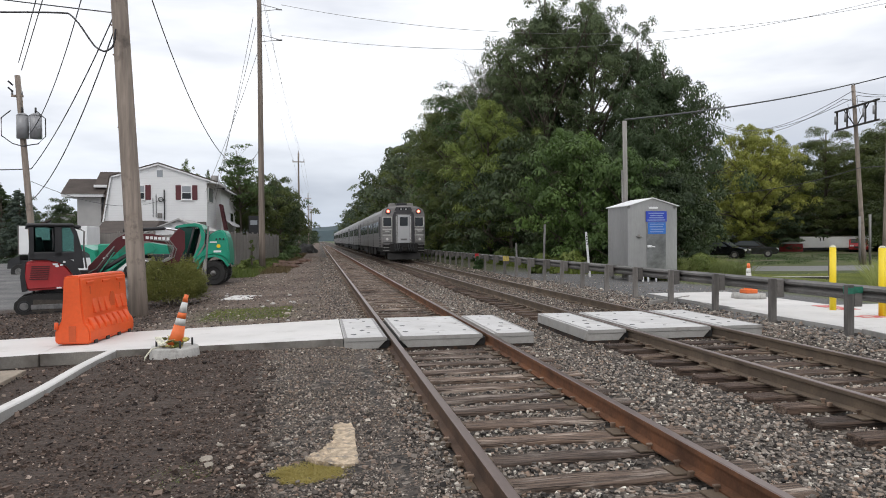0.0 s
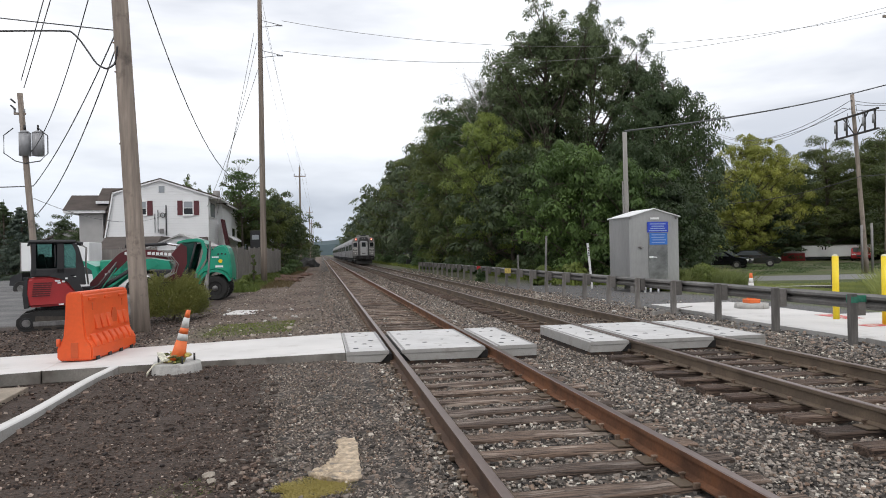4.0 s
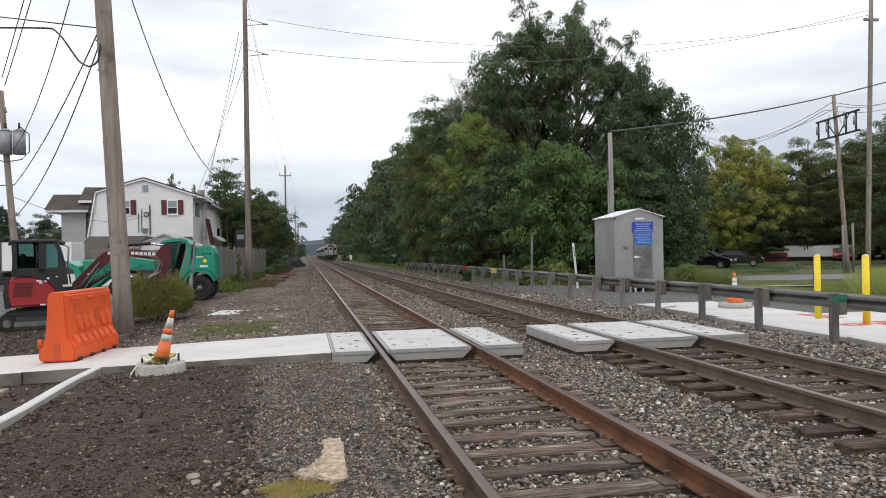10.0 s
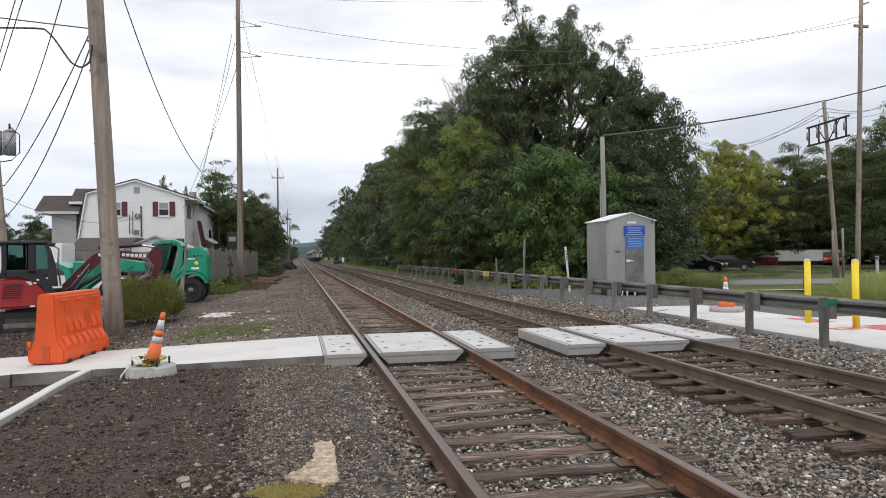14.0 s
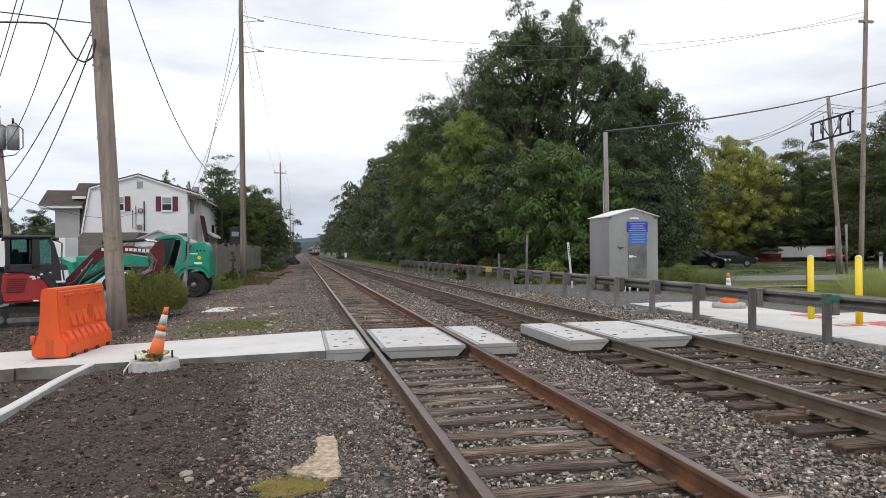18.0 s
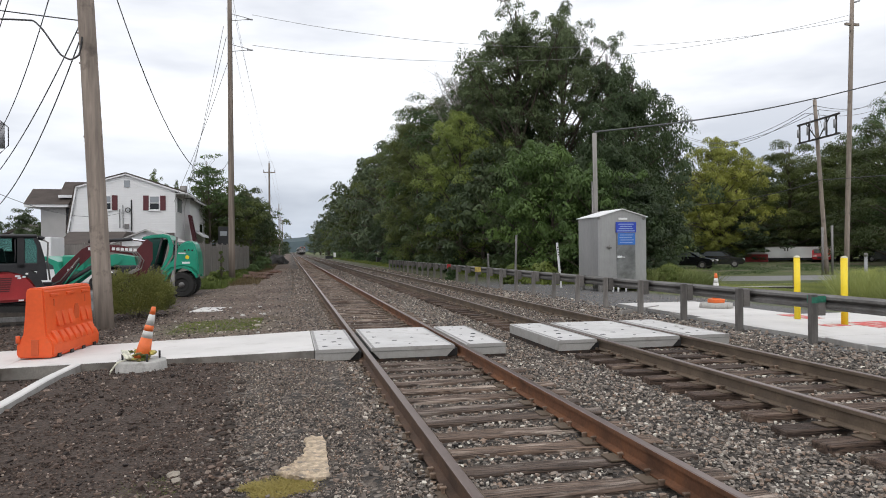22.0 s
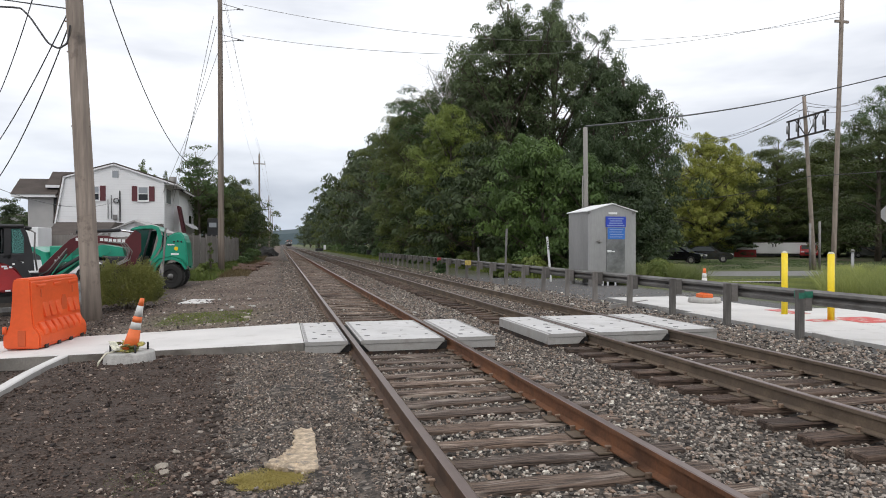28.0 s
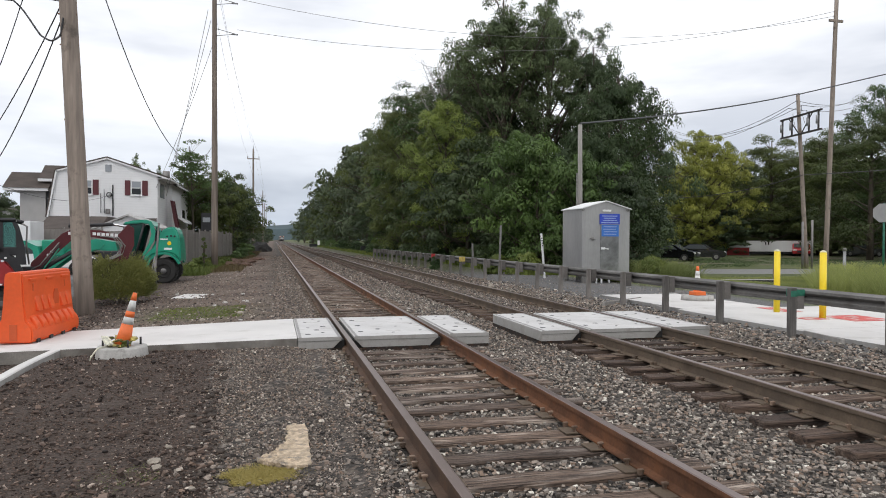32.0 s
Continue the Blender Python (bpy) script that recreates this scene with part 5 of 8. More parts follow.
# ---- excavator ----
def excavator():
    t = thing("mini_excavator", pose(-8.42, 10.30, -0.44, 0, 0, 18), "red and black mini excavator with glazed cab and dark boom", "excavator")
    for s in (-1, 1):
        y0 = s * 0.58
        trk = part("track", prism(B(), [(-0.62, 0.0), (1.05, 0.0), (1.20, 0.07), (1.26, 0.24), (1.18, 0.42), (1.02, 0.50), (0.2, 0.535), (-0.35, 0.525), (-0.64, 0.46), (-0.79, 0.33), (-0.81, 0.18), (-0.74, 0.05)], y0 - 0.16, y0 + 0.16), M_RUBBER, t, "muddy black rubber crawler track")
        part("side_recess", prism(B(), [(-0.40, 0.075), (0.85, 0.075), (0.90, 0.33), (-0.36, 0.40)], y0 - 0.168, y0 - 0.158), M_MUD, trk, "mud-caked steel side frame")
        part("side_beam", box(B(), -0.42, 0.92, y0 - 0.185, y0 - 0.166, 0.13, 0.26, 0.008), M_GALVD, trk, "worn grey steel side beam")
        for x, rr in ((-0.575, 0.155), (0.98, 0.16)):
            part("idler", ring(B(), (x, y0 - 0.10, 0.225), rr, 0.16, "y", 24), M_BLACK, trk, "black idler wheel")
            part("idler_hub", ring(B(), (x, y0 - 0.115, 0.225), rr * 0.68, 0.16, "y", 20), M_GALVD, trk, "worn grey hub")
        for x in (-0.25, 0.05, 0.35, 0.65):
            part("roller", ring(B(), (x, y0 - 0.11, 0.085), 0.07, 0.14, "y", 14), M_MUD, trk)
        cleat = mesh_of("cleat", box(B(), -0.022, 0.022, -0.165, 0.165, -0.014, 0.012), M_RUBBER)
        for k in range(17):
            part("cleat", cleat, None, trk, at=pose(-0.62 + k * 0.105, y0, 0.004))
            part("cleat", cleat, None, trk, at=pose(-0.40 + k * 0.085, y0, 0.534 - 0.0003 * k * k))
    part("undercarriage", box(B(), -0.35, 0.75, -0.45, 0.45, 0.30, 0.56, 0.03), M_BLACK, t)
    part("swing_ring", ring(B(), (0.15, 0, 0.58), 0.42, 0.08, "z", 28), M_BLACK, t)
    bm = prism(B(), [(-0.52, 0.63), (0.50, 0.66), (0.62, 0.80), (0.60, 1.05), (0.40, 1.30), (0.05, 1.46), (-0.30, 1.45), (-0.56, 1.38), (-0.60, 1.0)], -0.75, 0.75, "y")
    bmesh.ops.bevel(bm, geom=[e for e in bm.edges], offset=0.06, segments=3, affect="EDGES")
    part("engine_cover", bm, M_RED, t, "glossy red engine cover")
    bm = prism(B(), [(-0.62, 0.60), (-0.50, 0.62), (-0.54, 1.0), (-0.53, 1.40), (-0.61, 1.36), (-0.655, 1.0)], -0.72, 0.74)
    part("counterweight", bm, M_BLACK, t, "dark rear counterweight")
    for k in range(7):
        part("vent_slat", box(B(), -0.44 + 0.008 * k, -0.02 + 0.01 * k, -0.768, -0.748, 0.92 + k * 0.056, 0.95 + k * 0.056), M_DKRED, t, "dark red louvre in the cover")
    part("skirt", prism(B(), [(-0.02, 1.44), (0.18, 1.40), (0.42, 1.27), (0.58, 1.02), (0.62, 0.72), (0.74, 0.72), (0.76, 1.05), (0.60, 1.38), (0.35, 1.52), (0.0, 1.55)], -0.775, 0.1), M_BLACK, t, "black plastic skirt curving under the cab")
    for a, b, z in ((0.10, 0.22, 1.30), (0.27, 0.34, 1.28), (0.16, 0.24, 1.25), (0.34, 0.40, 1.36)):
        part("badge", box(B(), a, b, -0.785 if a > 0.3 else -0.772, -0.748, z, z + 0.045), M_WHITE, t)
    part("tool_label", box(B(), 0.18, 0.30, -0.772, -0.748, 0.67, 0.71), M_WHITE, t, "white warning label")
    cab = part("cab", box(B(), -0.46, 0.66, -0.76, 0.10, 1.44, 1.66, 0.03), M_BLACK, t, "black framed cab with greenish glass")
    part("cab_roof", box(B(), -0.50, 0.62, -0.80, 0.14, 2.32, 2.42, 0.045), M_BLACK, cab)
    part("rear_visor", prism(B(), [(-0.53, 2.27), (-0.44, 2.33), (-0.44, 2.38), (-0.51, 2.36)], -0.72, 0.06), M_BLACK, cab)
    for y in (-0.73, 0.07):
        part("cab_pillar", prism(B(), [(-0.45, 1.5), (-0.33, 1.5), (-0.33, 2.34), (-0.43, 2.34)], y - 0.03, y + 0.03), M_BLACK, cab)
        part("cab_pillar", prism(B(), [(0.15, 1.5), (0.32, 1.5), (0.32, 2.34), (0.16, 2.34)], y - 0.03, y + 0.03), M_BLACK, cab)
        part("cab_pillar", prism(B(), [(0.60, 1.2), (0.84, 1.2), (0.80, 1.7), (0.68, 2.2), (0.58, 2.36), (0.50, 2.34), (0.60, 2.1)], y - 0.04, y + 0.04), M_BLACK, cab)
        part("glass", box(B(), -0.33, 0.15, y - 0.004, y + 0.004, 1.64, 2.32), M_CABGLASS, cab)
        part("glass", box(B(), 0.32, 0.60, y - 0.004, y + 0.004, 1.64, 2.32), M_CABGLASS, cab)
    part("rear_glass", box(B(), -0.44, -0.435, -0.70, 0.04, 1.66, 2.32), M_CABGLASS, cab)
    part("grab_rail", tube(B(), [(0.10, -0.775, 1.70), (0.12, -0.80, 1.9), (0.11, -0.775, 2.28)], 0.018, 6), M_BLACK, cab)
    part("seat", prism(B(), [(-0.30, 1.5), (0.10, 1.5), (0.10, 1.64), (-0.10, 1.68), (-0.16, 2.05), (-0.28, 2.05)], -0.55, -0.15), M_BLACK, cab, "dark seat with a tall back")
    part("door_post", box(B(), 0.02, 0.16, 0.02, 0.06, 1.5, 2.34), M_BLACK, cab)
    # Dark panel added so the inside of the cab reads dim.
    part("interior_panel", box(B(), -0.34, 0.10, -0.02, 0.06, 1.5, 1.98, 0.03), M_BLACK, cab, "dark panel added at the far side to deepen the cab interior")
    part("control_lever", tube(B(), [(0.22, -0.5, 1.5), (0.26, -0.5, 1.82)], 0.02, 6), M_BLACK, cab)
    part("work_lamp", tube(B(), [(0.62, -0.5, 2.34), (0.78, -0.5, 2.30)], 0.06, 10), M_BLACK, cab)
    part("front_hose", tube(B(), [(0.74, -0.6, 2.28), (0.86, -0.6, 2.2), (0.84, -0.6, 1.7), (0.90, -0.55, 1.2)], 0.022, 8), M_GALV, t)
    part("boom_post", box(B(), 0.72, 1.05, -0.16, 0.16, 0.55, 1.12, 0.03), M_BLACK, t, "black swing post of the boom")
    reach = Matrix.Translation((0.95, 0, 0)) @ Matrix.Diagonal((1.13, 1, 1, 1)) @ Matrix.Translation((-0.95, 0, 0))
    boom = part("boom", prism(B(), [(0.92, 0.98), (1.12, 0.95), (1.45, 1.42), (1.85, 1.88), (2.30, 1.93), (2.96, 1.80), (3.02, 1.96), (2.45, 2.13), (1.80, 2.14), (1.60, 2.02), (1.25, 1.60), (0.95, 1.22)], -0.09, 0.09), M_DKRED, t, "dark red steel boom with pale lettering bars", at=reach)
    for k, a in enumerate((1.74, 2.28, 2.38, 2.48, 2.58, 2.68, 2.78)):
        part("lettering_bar", box(B(), a, a + 0.075, -0.098, -0.091, 1.99 - 0.075 * max(a - 2.2, 0), 2.075 - 0.075 * max(a - 2.2, 0)), M_WHITE, boom)
    for x, z in ((1.28, 1.42), (1.36, 1.50)):
        part("lettering_bar", box(B(), x, x + 0.04, -0.098, -0.091, z, z + 0.05), M_WHITE, boom)
    part("cylinder", tube(B(), [(1.15, -0.15, 1.02), (1.95, -0.15, 1.62)], 0.055, 10), M_BLACK, t, at=reach)
    part("cylinder", tube(B(), [(1.75, 0, 2.24), (2.75, 0, 2.30)], 0.05, 10), M_BLACK, t, at=reach)
    part("piston_rod", tube(B(), [(2.75, 0, 2.30), (3.18, 0, 2.22)], 0.032, 8), M_CHROME, t, "bright piston rod", at=reach)
    part("stick", prism(B(), [(2.86, 2.0), (3.10, 2.30), (3.24, 2.2), (3.24, 1.70), (3.08, 1.30), (2.78, 1.10), (2.64, 1.22), (2.90, 1.5), (2.98, 1.78)], -0.085, 0.085), M_DKRED, t, "dark red dipper arm", at=reach)
    for dx in (0, 0.06, 0.12):
        part("hose", tube(B(), [(2.45 + dx, -0.12, 1.96), (2.75 + dx, -0.15, 1.92), (2.90 + dx, -0.15, 1.68), (2.84 + dx, -0.13, 1.45), (2.60 + dx, -0.12, 1.30)], 0.017, 6), M_GALV, t, at=reach)
    part("bucket", prism(B(), [(2.95, 1.14), (2.68, 1.18), (2.52, 1.02), (2.50, 0.80), (2.68, 0.66), (2.66, 0.84), (2.75, 1.0)], -0.2, 0.2), M_MUD, t, at=reach)
    for k in range(3):
        part("feed_hose", tube(B(), [(0.95, -0.2, 0.85 + 0.1 * k), (1.15, -0.26, 0.92 + 0.12 * k), (1.35, -0.24, 1.22 + 0.1 * k), (1.62, -0.14, 1.62 + 0.08 * k)], 0.018, 6), M_GREEN if k == 0 else M_BLACK if k == 1 else M_GALV, t)


M_MUD = surface("muddy_steel", (0.06, 0.05, 0.042), 0.9, spread=0.3, big=6, fine=40, bump=0.4)
M_GALVD = surface("worn_steel", (0.17, 0.165, 0.16), 0.6, 0.3, spread=0.3, big=6, fine=40, bump=0.2)
M_CHROME = plain("chrome_rod", (0.75, 0.75, 0.76), 0.15, 1.0)
excavator()


# ---- wheel loader ----
def wheel(t, x, y, z, rad, w, hub):
    wh = part("wheel", ring(B(), (0, 0, 0), rad, w, "y", 32, rad * 0.55), M_RUBBER, t, "heavy black lugged tyre", at=pose(x, y, z))
    part("rim", ring(B(), (0, 0, 0), rad * 0.57, w * 0.72, "y", 24), hub, wh)
    part("hub", tube(B(), [(0, -w * 0.46, 0), (0, w * 0.46, 0)], rad * 0.22, 12), M_GALVD, wh)
    lug = mesh_of("lug", box(B(), -0.03, 0.03, -w * 0.48, w * 0.48, 0, 0.035, 0.006), M_RUBBER)
    for k in range(22):
        a = k * math.tau / 22
        part("lug", lug, None, wh, at=Matrix.Rotation(a, 4, "Y") @ pose(0, 0, rad - 0.012, 0, 0, 18))


def loader():
    t = thing("wheel_loader", pose(-7.08, 20.0, -0.35, 0, 0, 180), "teal green compact wheel loader with a glazed cab and black tyres", "loader")
    for x in (-1.72, 0.75):
        for s in (-1, 1):
            wheel(t, x, s * 0.78, 0.51, 0.51, 0.40, M_RUBBER)
    part("chassis", box(B(), -2.0, 1.3, -0.45, 0.45, 0.5, 0.95, 0.05), M_BLACK, t)
    hood = prism(B(), [(-2.37, 0.85), (-2.36, 1.275), (-2.30, 1.85), (-2.20, 2.16), (-2.06, 2.30), (-1.85, 2.26), (-1.60, 2.12), (-1.44, 1.62), (-1.15, 1.30), (-0.95, 1.10), (-0.98, 0.80), (-1.10, 0.95), (-1.3, 1.16), (-1.72, 1.26), (-2.1, 1.16), (-2.28, 0.95)], -0.78, 0.78)
    bmesh.ops.bevel(hood, geom=[e for e in hood.edges if e.calc_face_angle(0) > 0.5], offset=0.06, segments=3, affect="EDGES")
    part("engine_hood", hood, M_GREEN, t, "rounded teal green engine hood")
    for s in (-1, 1):
        fender = [(-1.72 + 0.68 * math.cos(a), 0.53 + 0.74 * math.sin(a)) for a in np.linspace(0.25, 2.75, 12)] + [(-1.72 + 0.60 * math.cos(a), 0.53 + 0.65 * math.sin(a)) for a in np.linspace(2.75, 0.25, 12)]
        part("fender", prism(B(), fender, s * 0.60 - 0.01, s * 1.0), M_GREEN, t)
        for x, z in ((-2.12, 1.90), (-1.98, 1.92), (-1.84, 1.90)):
            part("vent", ring(B(), (x, s * 0.786, z), 0.04, 0.02, "y", 12), M_BLACK, t)
        part("badge", ring(B(), (-1.92, s * 0.786, 1.62), 0.08, 0.015, "y", 16), M_YELLOW, t, "round yellow badge")
        part("badge", box(B(), -2.02, -1.72, s * 0.78 - 0.012, s * 0.78 + 0.012, 1.36, 1.44), M_WHITE, t)
        part("badge", box(B(), -1.86, -1.58, s * 0.78 - 0.012, s * 0.78 + 0.012, 1.76, 1.81), M_WHITE, t)
        part("rear_pillar", prism(B(), [(-0.98, 1.12), (-0.88, 1.12), (-1.14, 1.62), (-1.24, 2.0), (-1.16, 2.42), (-1.26, 2.46), (-1.40, 2.1), (-1.34, 1.72)], s * 0.70 - 0.05, s * 0.70 + 0.05), M_GREEN, t, "curved teal roof pillar")
        part("rear_quarter_glass", prism(B(), [(-1.50, 1.70), (-1.38, 1.70), (-1.38, 2.15), (-1.56, 2.10)], s * 0.70 - 0.03, s * 0.70 + 0.03), M_GLASS, t)
    roof = prism(B(), [(-0.20, 2.36), (-0.22, 2.44), (-0.57, 2.53), (-1.0, 2.57), (-1.24, 2.50), (-1.34, 2.30), (-1.20, 2.30), (-1.12, 2.40), (-0.9, 2.42)], -0.76, 0.76)
    bmesh.ops.bevel(roof, geom=[e for e in roof.edges if e.calc_face_angle(0) > 0.6], offset=0.03, segments=2, affect="EDGES")
    cab = part("cab_roof", roof, M_GREEN, t, "teal green cab roof curving down at the back")
    for x, y in ((-0.96, -0.7), (-0.96, 0.7), (-0.24, -0.68), (-0.24, 0.68)):
        part("cab_pillar", tube(B(), [(x + (0.35 if x < -0.5 else 0.12), y, 1.0), (x, y, 2.40)], 0.045, 8), M_BLACK, cab)
    for s in (-1, 1):
        part("glass", prism(B(), [(-0.62, 0.95), (-0.14, 0.95), (-0.27, 2.36), (-0.92, 2.38)], s * 0.69 - 0.004, s * 0.69 + 0.004), M_TEALGLASS, cab, "dark green tinted door glass")
    part("glass", box(B(), -0.25, -0.24, -0.62, 0.62, 1.3, 2.3), M_CABGLASS, cab)
    part("cab_base", box(B(), -0.65, 0.72, -0.72, 0.72, 0.9, 1.32, 0.05), M_BLACK, t)
    part("seat", prism(B(), [(-0.45, 1.3), (-0.15, 1.3), (-0.15, 1.5), (-0.3, 1.55), (-0.38, 2.05), (-0.48, 2.05)], -0.25, 0.25), M_BLACK, cab)
    for s in (-1, 1):
        part("lift_arm", prism(B(), [(0.55, 1.55), (0.75, 1.75), (1.9, 1.35), (2.75, 0.6), (2.6, 0.45), (1.8, 1.1), (0.7, 1.4)], s * 0.48 - 0.06, s * 0.48 + 0.06), M_GREEN, t, "teal green lift arm")
    part("cylinder", tube(B(), [(0.8, 0, 1.2), (2.2, 0, 1.25)], 0.07, 10), M_BLACK, t)
    bm = prism(B(), [(2.6, 0.3), (2.75, 0.22), (3.6, 0.24), (3.62, 0.28), (2.95, 0.34), (2.85, 0.7), (2.95, 1.35), (3.35, 1.62), (3.25, 1.72), (2.8, 1.5), (2.62, 0.9)], -1.05, 1.05)
    part("bucket", bm, M_GREEN, t, "teal green loader bucket")
    part("counter_box", box(B(), 1.95, 2.75, -0.7, 0.7, 1.1, 1.75, 0.06), M_GREEN, t)
    part("front_hood", prism(B(), [(0.05, 1.30), (0.9, 1.34), (1.2, 1.55), (1.2, 1.72), (0.85, 1.78), (0.15, 1.66)], -0.5, 0.5), M_GREEN, t, "teal green front frame")


loader()

# folded tripod sign stand
st = thing("sign_stand", pose(-5.5, 17.4, -0.36), "folded pale metal sign stand leaning against its legs", "sign stand")
part("mast", box(B(), 0.02, 0.09, -0.02, 0.02, 0.75, 2.42, 0.004), M_GALV, st, at=pose(0, 0, 0, 0, 4, 0))
for dx in (-0.14, 0.03, 0.15):
    part("leg", tube(B(), [(0.08, 0, 1.15), (dx, -0.05, 0.0)], 0.025, 8), M_GALV, st)


# ---- houses ----
def siding(name, base):
    m, nt, b = material(name)
    pos = nt.nodes.new("ShaderNodeTexCoord").outputs["Object"]
    sep = nt.nodes.new("ShaderNodeSeparateXYZ")
    nt.links.new(pos, sep.inputs[0])
    lap = arith(nt, "FRACT", arith(nt, "MULTIPLY", sep.outputs[2], 5.5))
    # Darker line at each lap paints the shade under the board edge.
    col = mix(nt, ramp(nt, lap, [(0.0, (0, 0, 0)), (0.86, (0, 0, 0)), (0.95, (0.35, 0.35, 0.35))]), base, tuple(c * 0.72 for c in base))
    col = mix(nt, 0.35, col, ramp(nt, noise_node(nt, 0.8, 5, 0.6, pos), [(0.3, (0.85, 0.85, 0.85)), (0.7, (1, 1, 1))]), "MULTIPLY")
    nt.links.new(col, b.inputs["Base Color"])
    b.inputs["Roughness"].default_value = 0.6
    bumped(nt, b, lap, 0.6, 0.02)
    return m


M_SIDING = siding("white_siding", (0.86, 0.86, 0.86))
M_STUCCO = surface("grey_stucco", (0.44, 0.43, 0.42), 0.9, spread=0.1, big=0.7, fine=30, bump=0.2)
M_SHINGLE = surface("brown_shingle", (0.075, 0.06, 0.052), 0.9, spread=0.22, big=1.0, fine=14, bump=0.4, depth=0.02, stretch=(1, 1, 3))
M_SHUT = surface("maroon_shutter", (0.11, 0.025, 0.03), 0.6, spread=0.12, big=3, bump=0.05)
M_FENCE = surface("grey_fence_board", (0.230, 0.210, 0.193), 0.9, spread=0.16, big=0.8, fine=12, bump=0.3, depth=0.006, stretch=(6, 6, 0.4), per_object=0.08)


def house_window(t, x, y, z, w, h, shutters=True):
    win = part("window", box(B(), x - w / 2 - 0.07, x + w / 2 + 0.07, y - 0.06, y - 0.005, z - 0.07, z + h + 0.07), M_WHITE, t)
    part("pane", box(B(), x - w / 2, x + w / 2, y - 0.07, y - 0.062, z, z + h / 2 - 0.03), M_GLASS, win)
    part("pane", box(B(), x - w / 2, x + w / 2, y - 0.066, y - 0.062, z + h / 2 + 0.02, z + h), M_PANEGREY, win)
    part("sill", box(B(), x - w / 2 - 0.1, x + w / 2 + 0.1, y - 0.12, y - 0.005, z - 0.13, z - 0.072), M_WHITE, win)
    if shutters:
        for s in (-1, 1):
            a = x + s * (w / 2 + 0.28)
            sh = part("shutter", box(B(), a - 0.19, a + 0.19, y - 0.05, y - 0.005, z - 0.08, z + h + 0.08, 0.008), M_SHUT, t, "dark red louvred shutter")


# Grey glass: the mirrored sky in window panes is put into the colour.
M_PANEGREY = plain("grey_pane", (0.30, 0.32, 0.34), 0.08)
house = thing("house", pose(0, 44, 0), "white sided two-storey house with a gambrel gable and red shutters", "house", "houses by the railway")
gable = [(-16.64, 2.97), (-16.10, 6.22), (-12.8, 7.22), (-9.39, 6.08), (-9.39, -0.4), (-15.6, -0.4), (-15.6, 2.97)]
part("wall", prism(B(), gable, 0, 4.6), M_SIDING, house)
for a, b in (((-16.74, 2.95), (-16.16, 6.30)), ((-16.16, 6.30), (-12.8, 7.29)), ((-12.8, 7.29), (-8.62, 5.90))):
    n = Vector((-(b[1] - a[1]), b[0] - a[0])).normalized() * 0.10
    part("roof", prism(B(), [a, b, (b[0] + n.x, b[1] + n.y), (a[0] + n.x, a[1] + n.y)], -0.14, 5.0), M_SHINGLE, house)
    part("verge_board", prism(B(), [(a[0] - n.x, a[1] - n.y), (b[0] - n.x, b[1] - n.y), b, a], -0.16, -0.10), M_WHITE, house)
part("soffit", box(B(), -9.38, -8.70, 0.0, 4.6, 5.86, 5.92), M_WHITE, house, "white soffit under the eave")
part("roof_vent", tube(B(), [(-9.3, 3.6, 5.9), (-9.3, 3.6, 6.75)], 0.28, 12), M_GALV, house, "round grey roof vent")
part("gutter", box(B(), -8.66, -8.52, -0.1, 4.9, 5.80, 5.92, 0.02), M_WHITE, house)
side_win = part("window", box(B(), -9.385, -9.33, 0.45, 2.9, 4.45, 5.65), M_WHITE, house)
part("pane", box(B(), -9.328, -9.32, 0.55, 2.8, 4.52, 5.58), M_PANEGREY, side_win)
house_window(house, -10.84, 0, 4.68, 0.62, 0.94)
house_window(house, -14.15, 0, 4.68, 0.62, 0.94)
part("gable_vent", box(B(), -12.92, -12.52, -0.05, -0.005, 6.30, 6.80), M_PANEGREY, house)
for x, z0, z1 in ((-12.42, 3.1, 5.35), (-13.0, 3.3, 5.0), (-13.22, 3.3, 4.7)):
    part("conduit", tube(B(), [(x, -0.06, z0), (x, -0.06, z1)], 0.045 if x > -12.5 else 0.025, 6), M_BLACK, house)
part("meter", ring(B(), (-12.66, -0.1, 4.62), 0.19, 0.10, "y", 18, 0.14), M_BLACK, house, "coil of black cable on the wall")
part("meter_box", box(B(), -12.9, -12.6, -0.14, -0.005, 3.25, 3.6, 0.02), M_GALV, house)
part("skirt_roof", prism(B(), [(-1.6, 2.25), (-0.01, 2.95), (-0.01, 2.2)], -16.3, -9.45, "x"), M_SHINGLE, house, "brown shingled lower roof")
rear = thing("house_extension", pose(0, 48.62, 0), "white sided rear extension with a low brown roof", "house", "houses by the railway")
part("wall", box(B(), -12.0, -9.0, 0, 10.4, -0.4, 5.80), M_SIDING, rear)
part("roof", prism(B(), [(-12.0, 6.9), (-8.62, 5.78), (-8.62, 5.92), (-12.0, 7.05)], -0.15, 10.7), M_SHINGLE, rear)
part("gutter", box(B(), -8.66, -8.54, -0.1, 10.7, 5.66, 5.78, 0.02), M_WHITE, rear)
part("window", box(B(), -9.0, -8.95, 6.2, 7.6, 3.0, 4.0), M_GLASS, rear)
part("porch_roof", prism(B(), [(-8.95, 3.15), (-8.35, 2.75), (-8.35, 2.85), (-8.95, 3.28)], 3.4, 8.5), M_WHITE, rear, "white lean-to porch roof")
stairs = thing("outdoor_stair", pose(-9.0, 47.4, 0), "dark red wooden outdoor stair against the house", "stair")
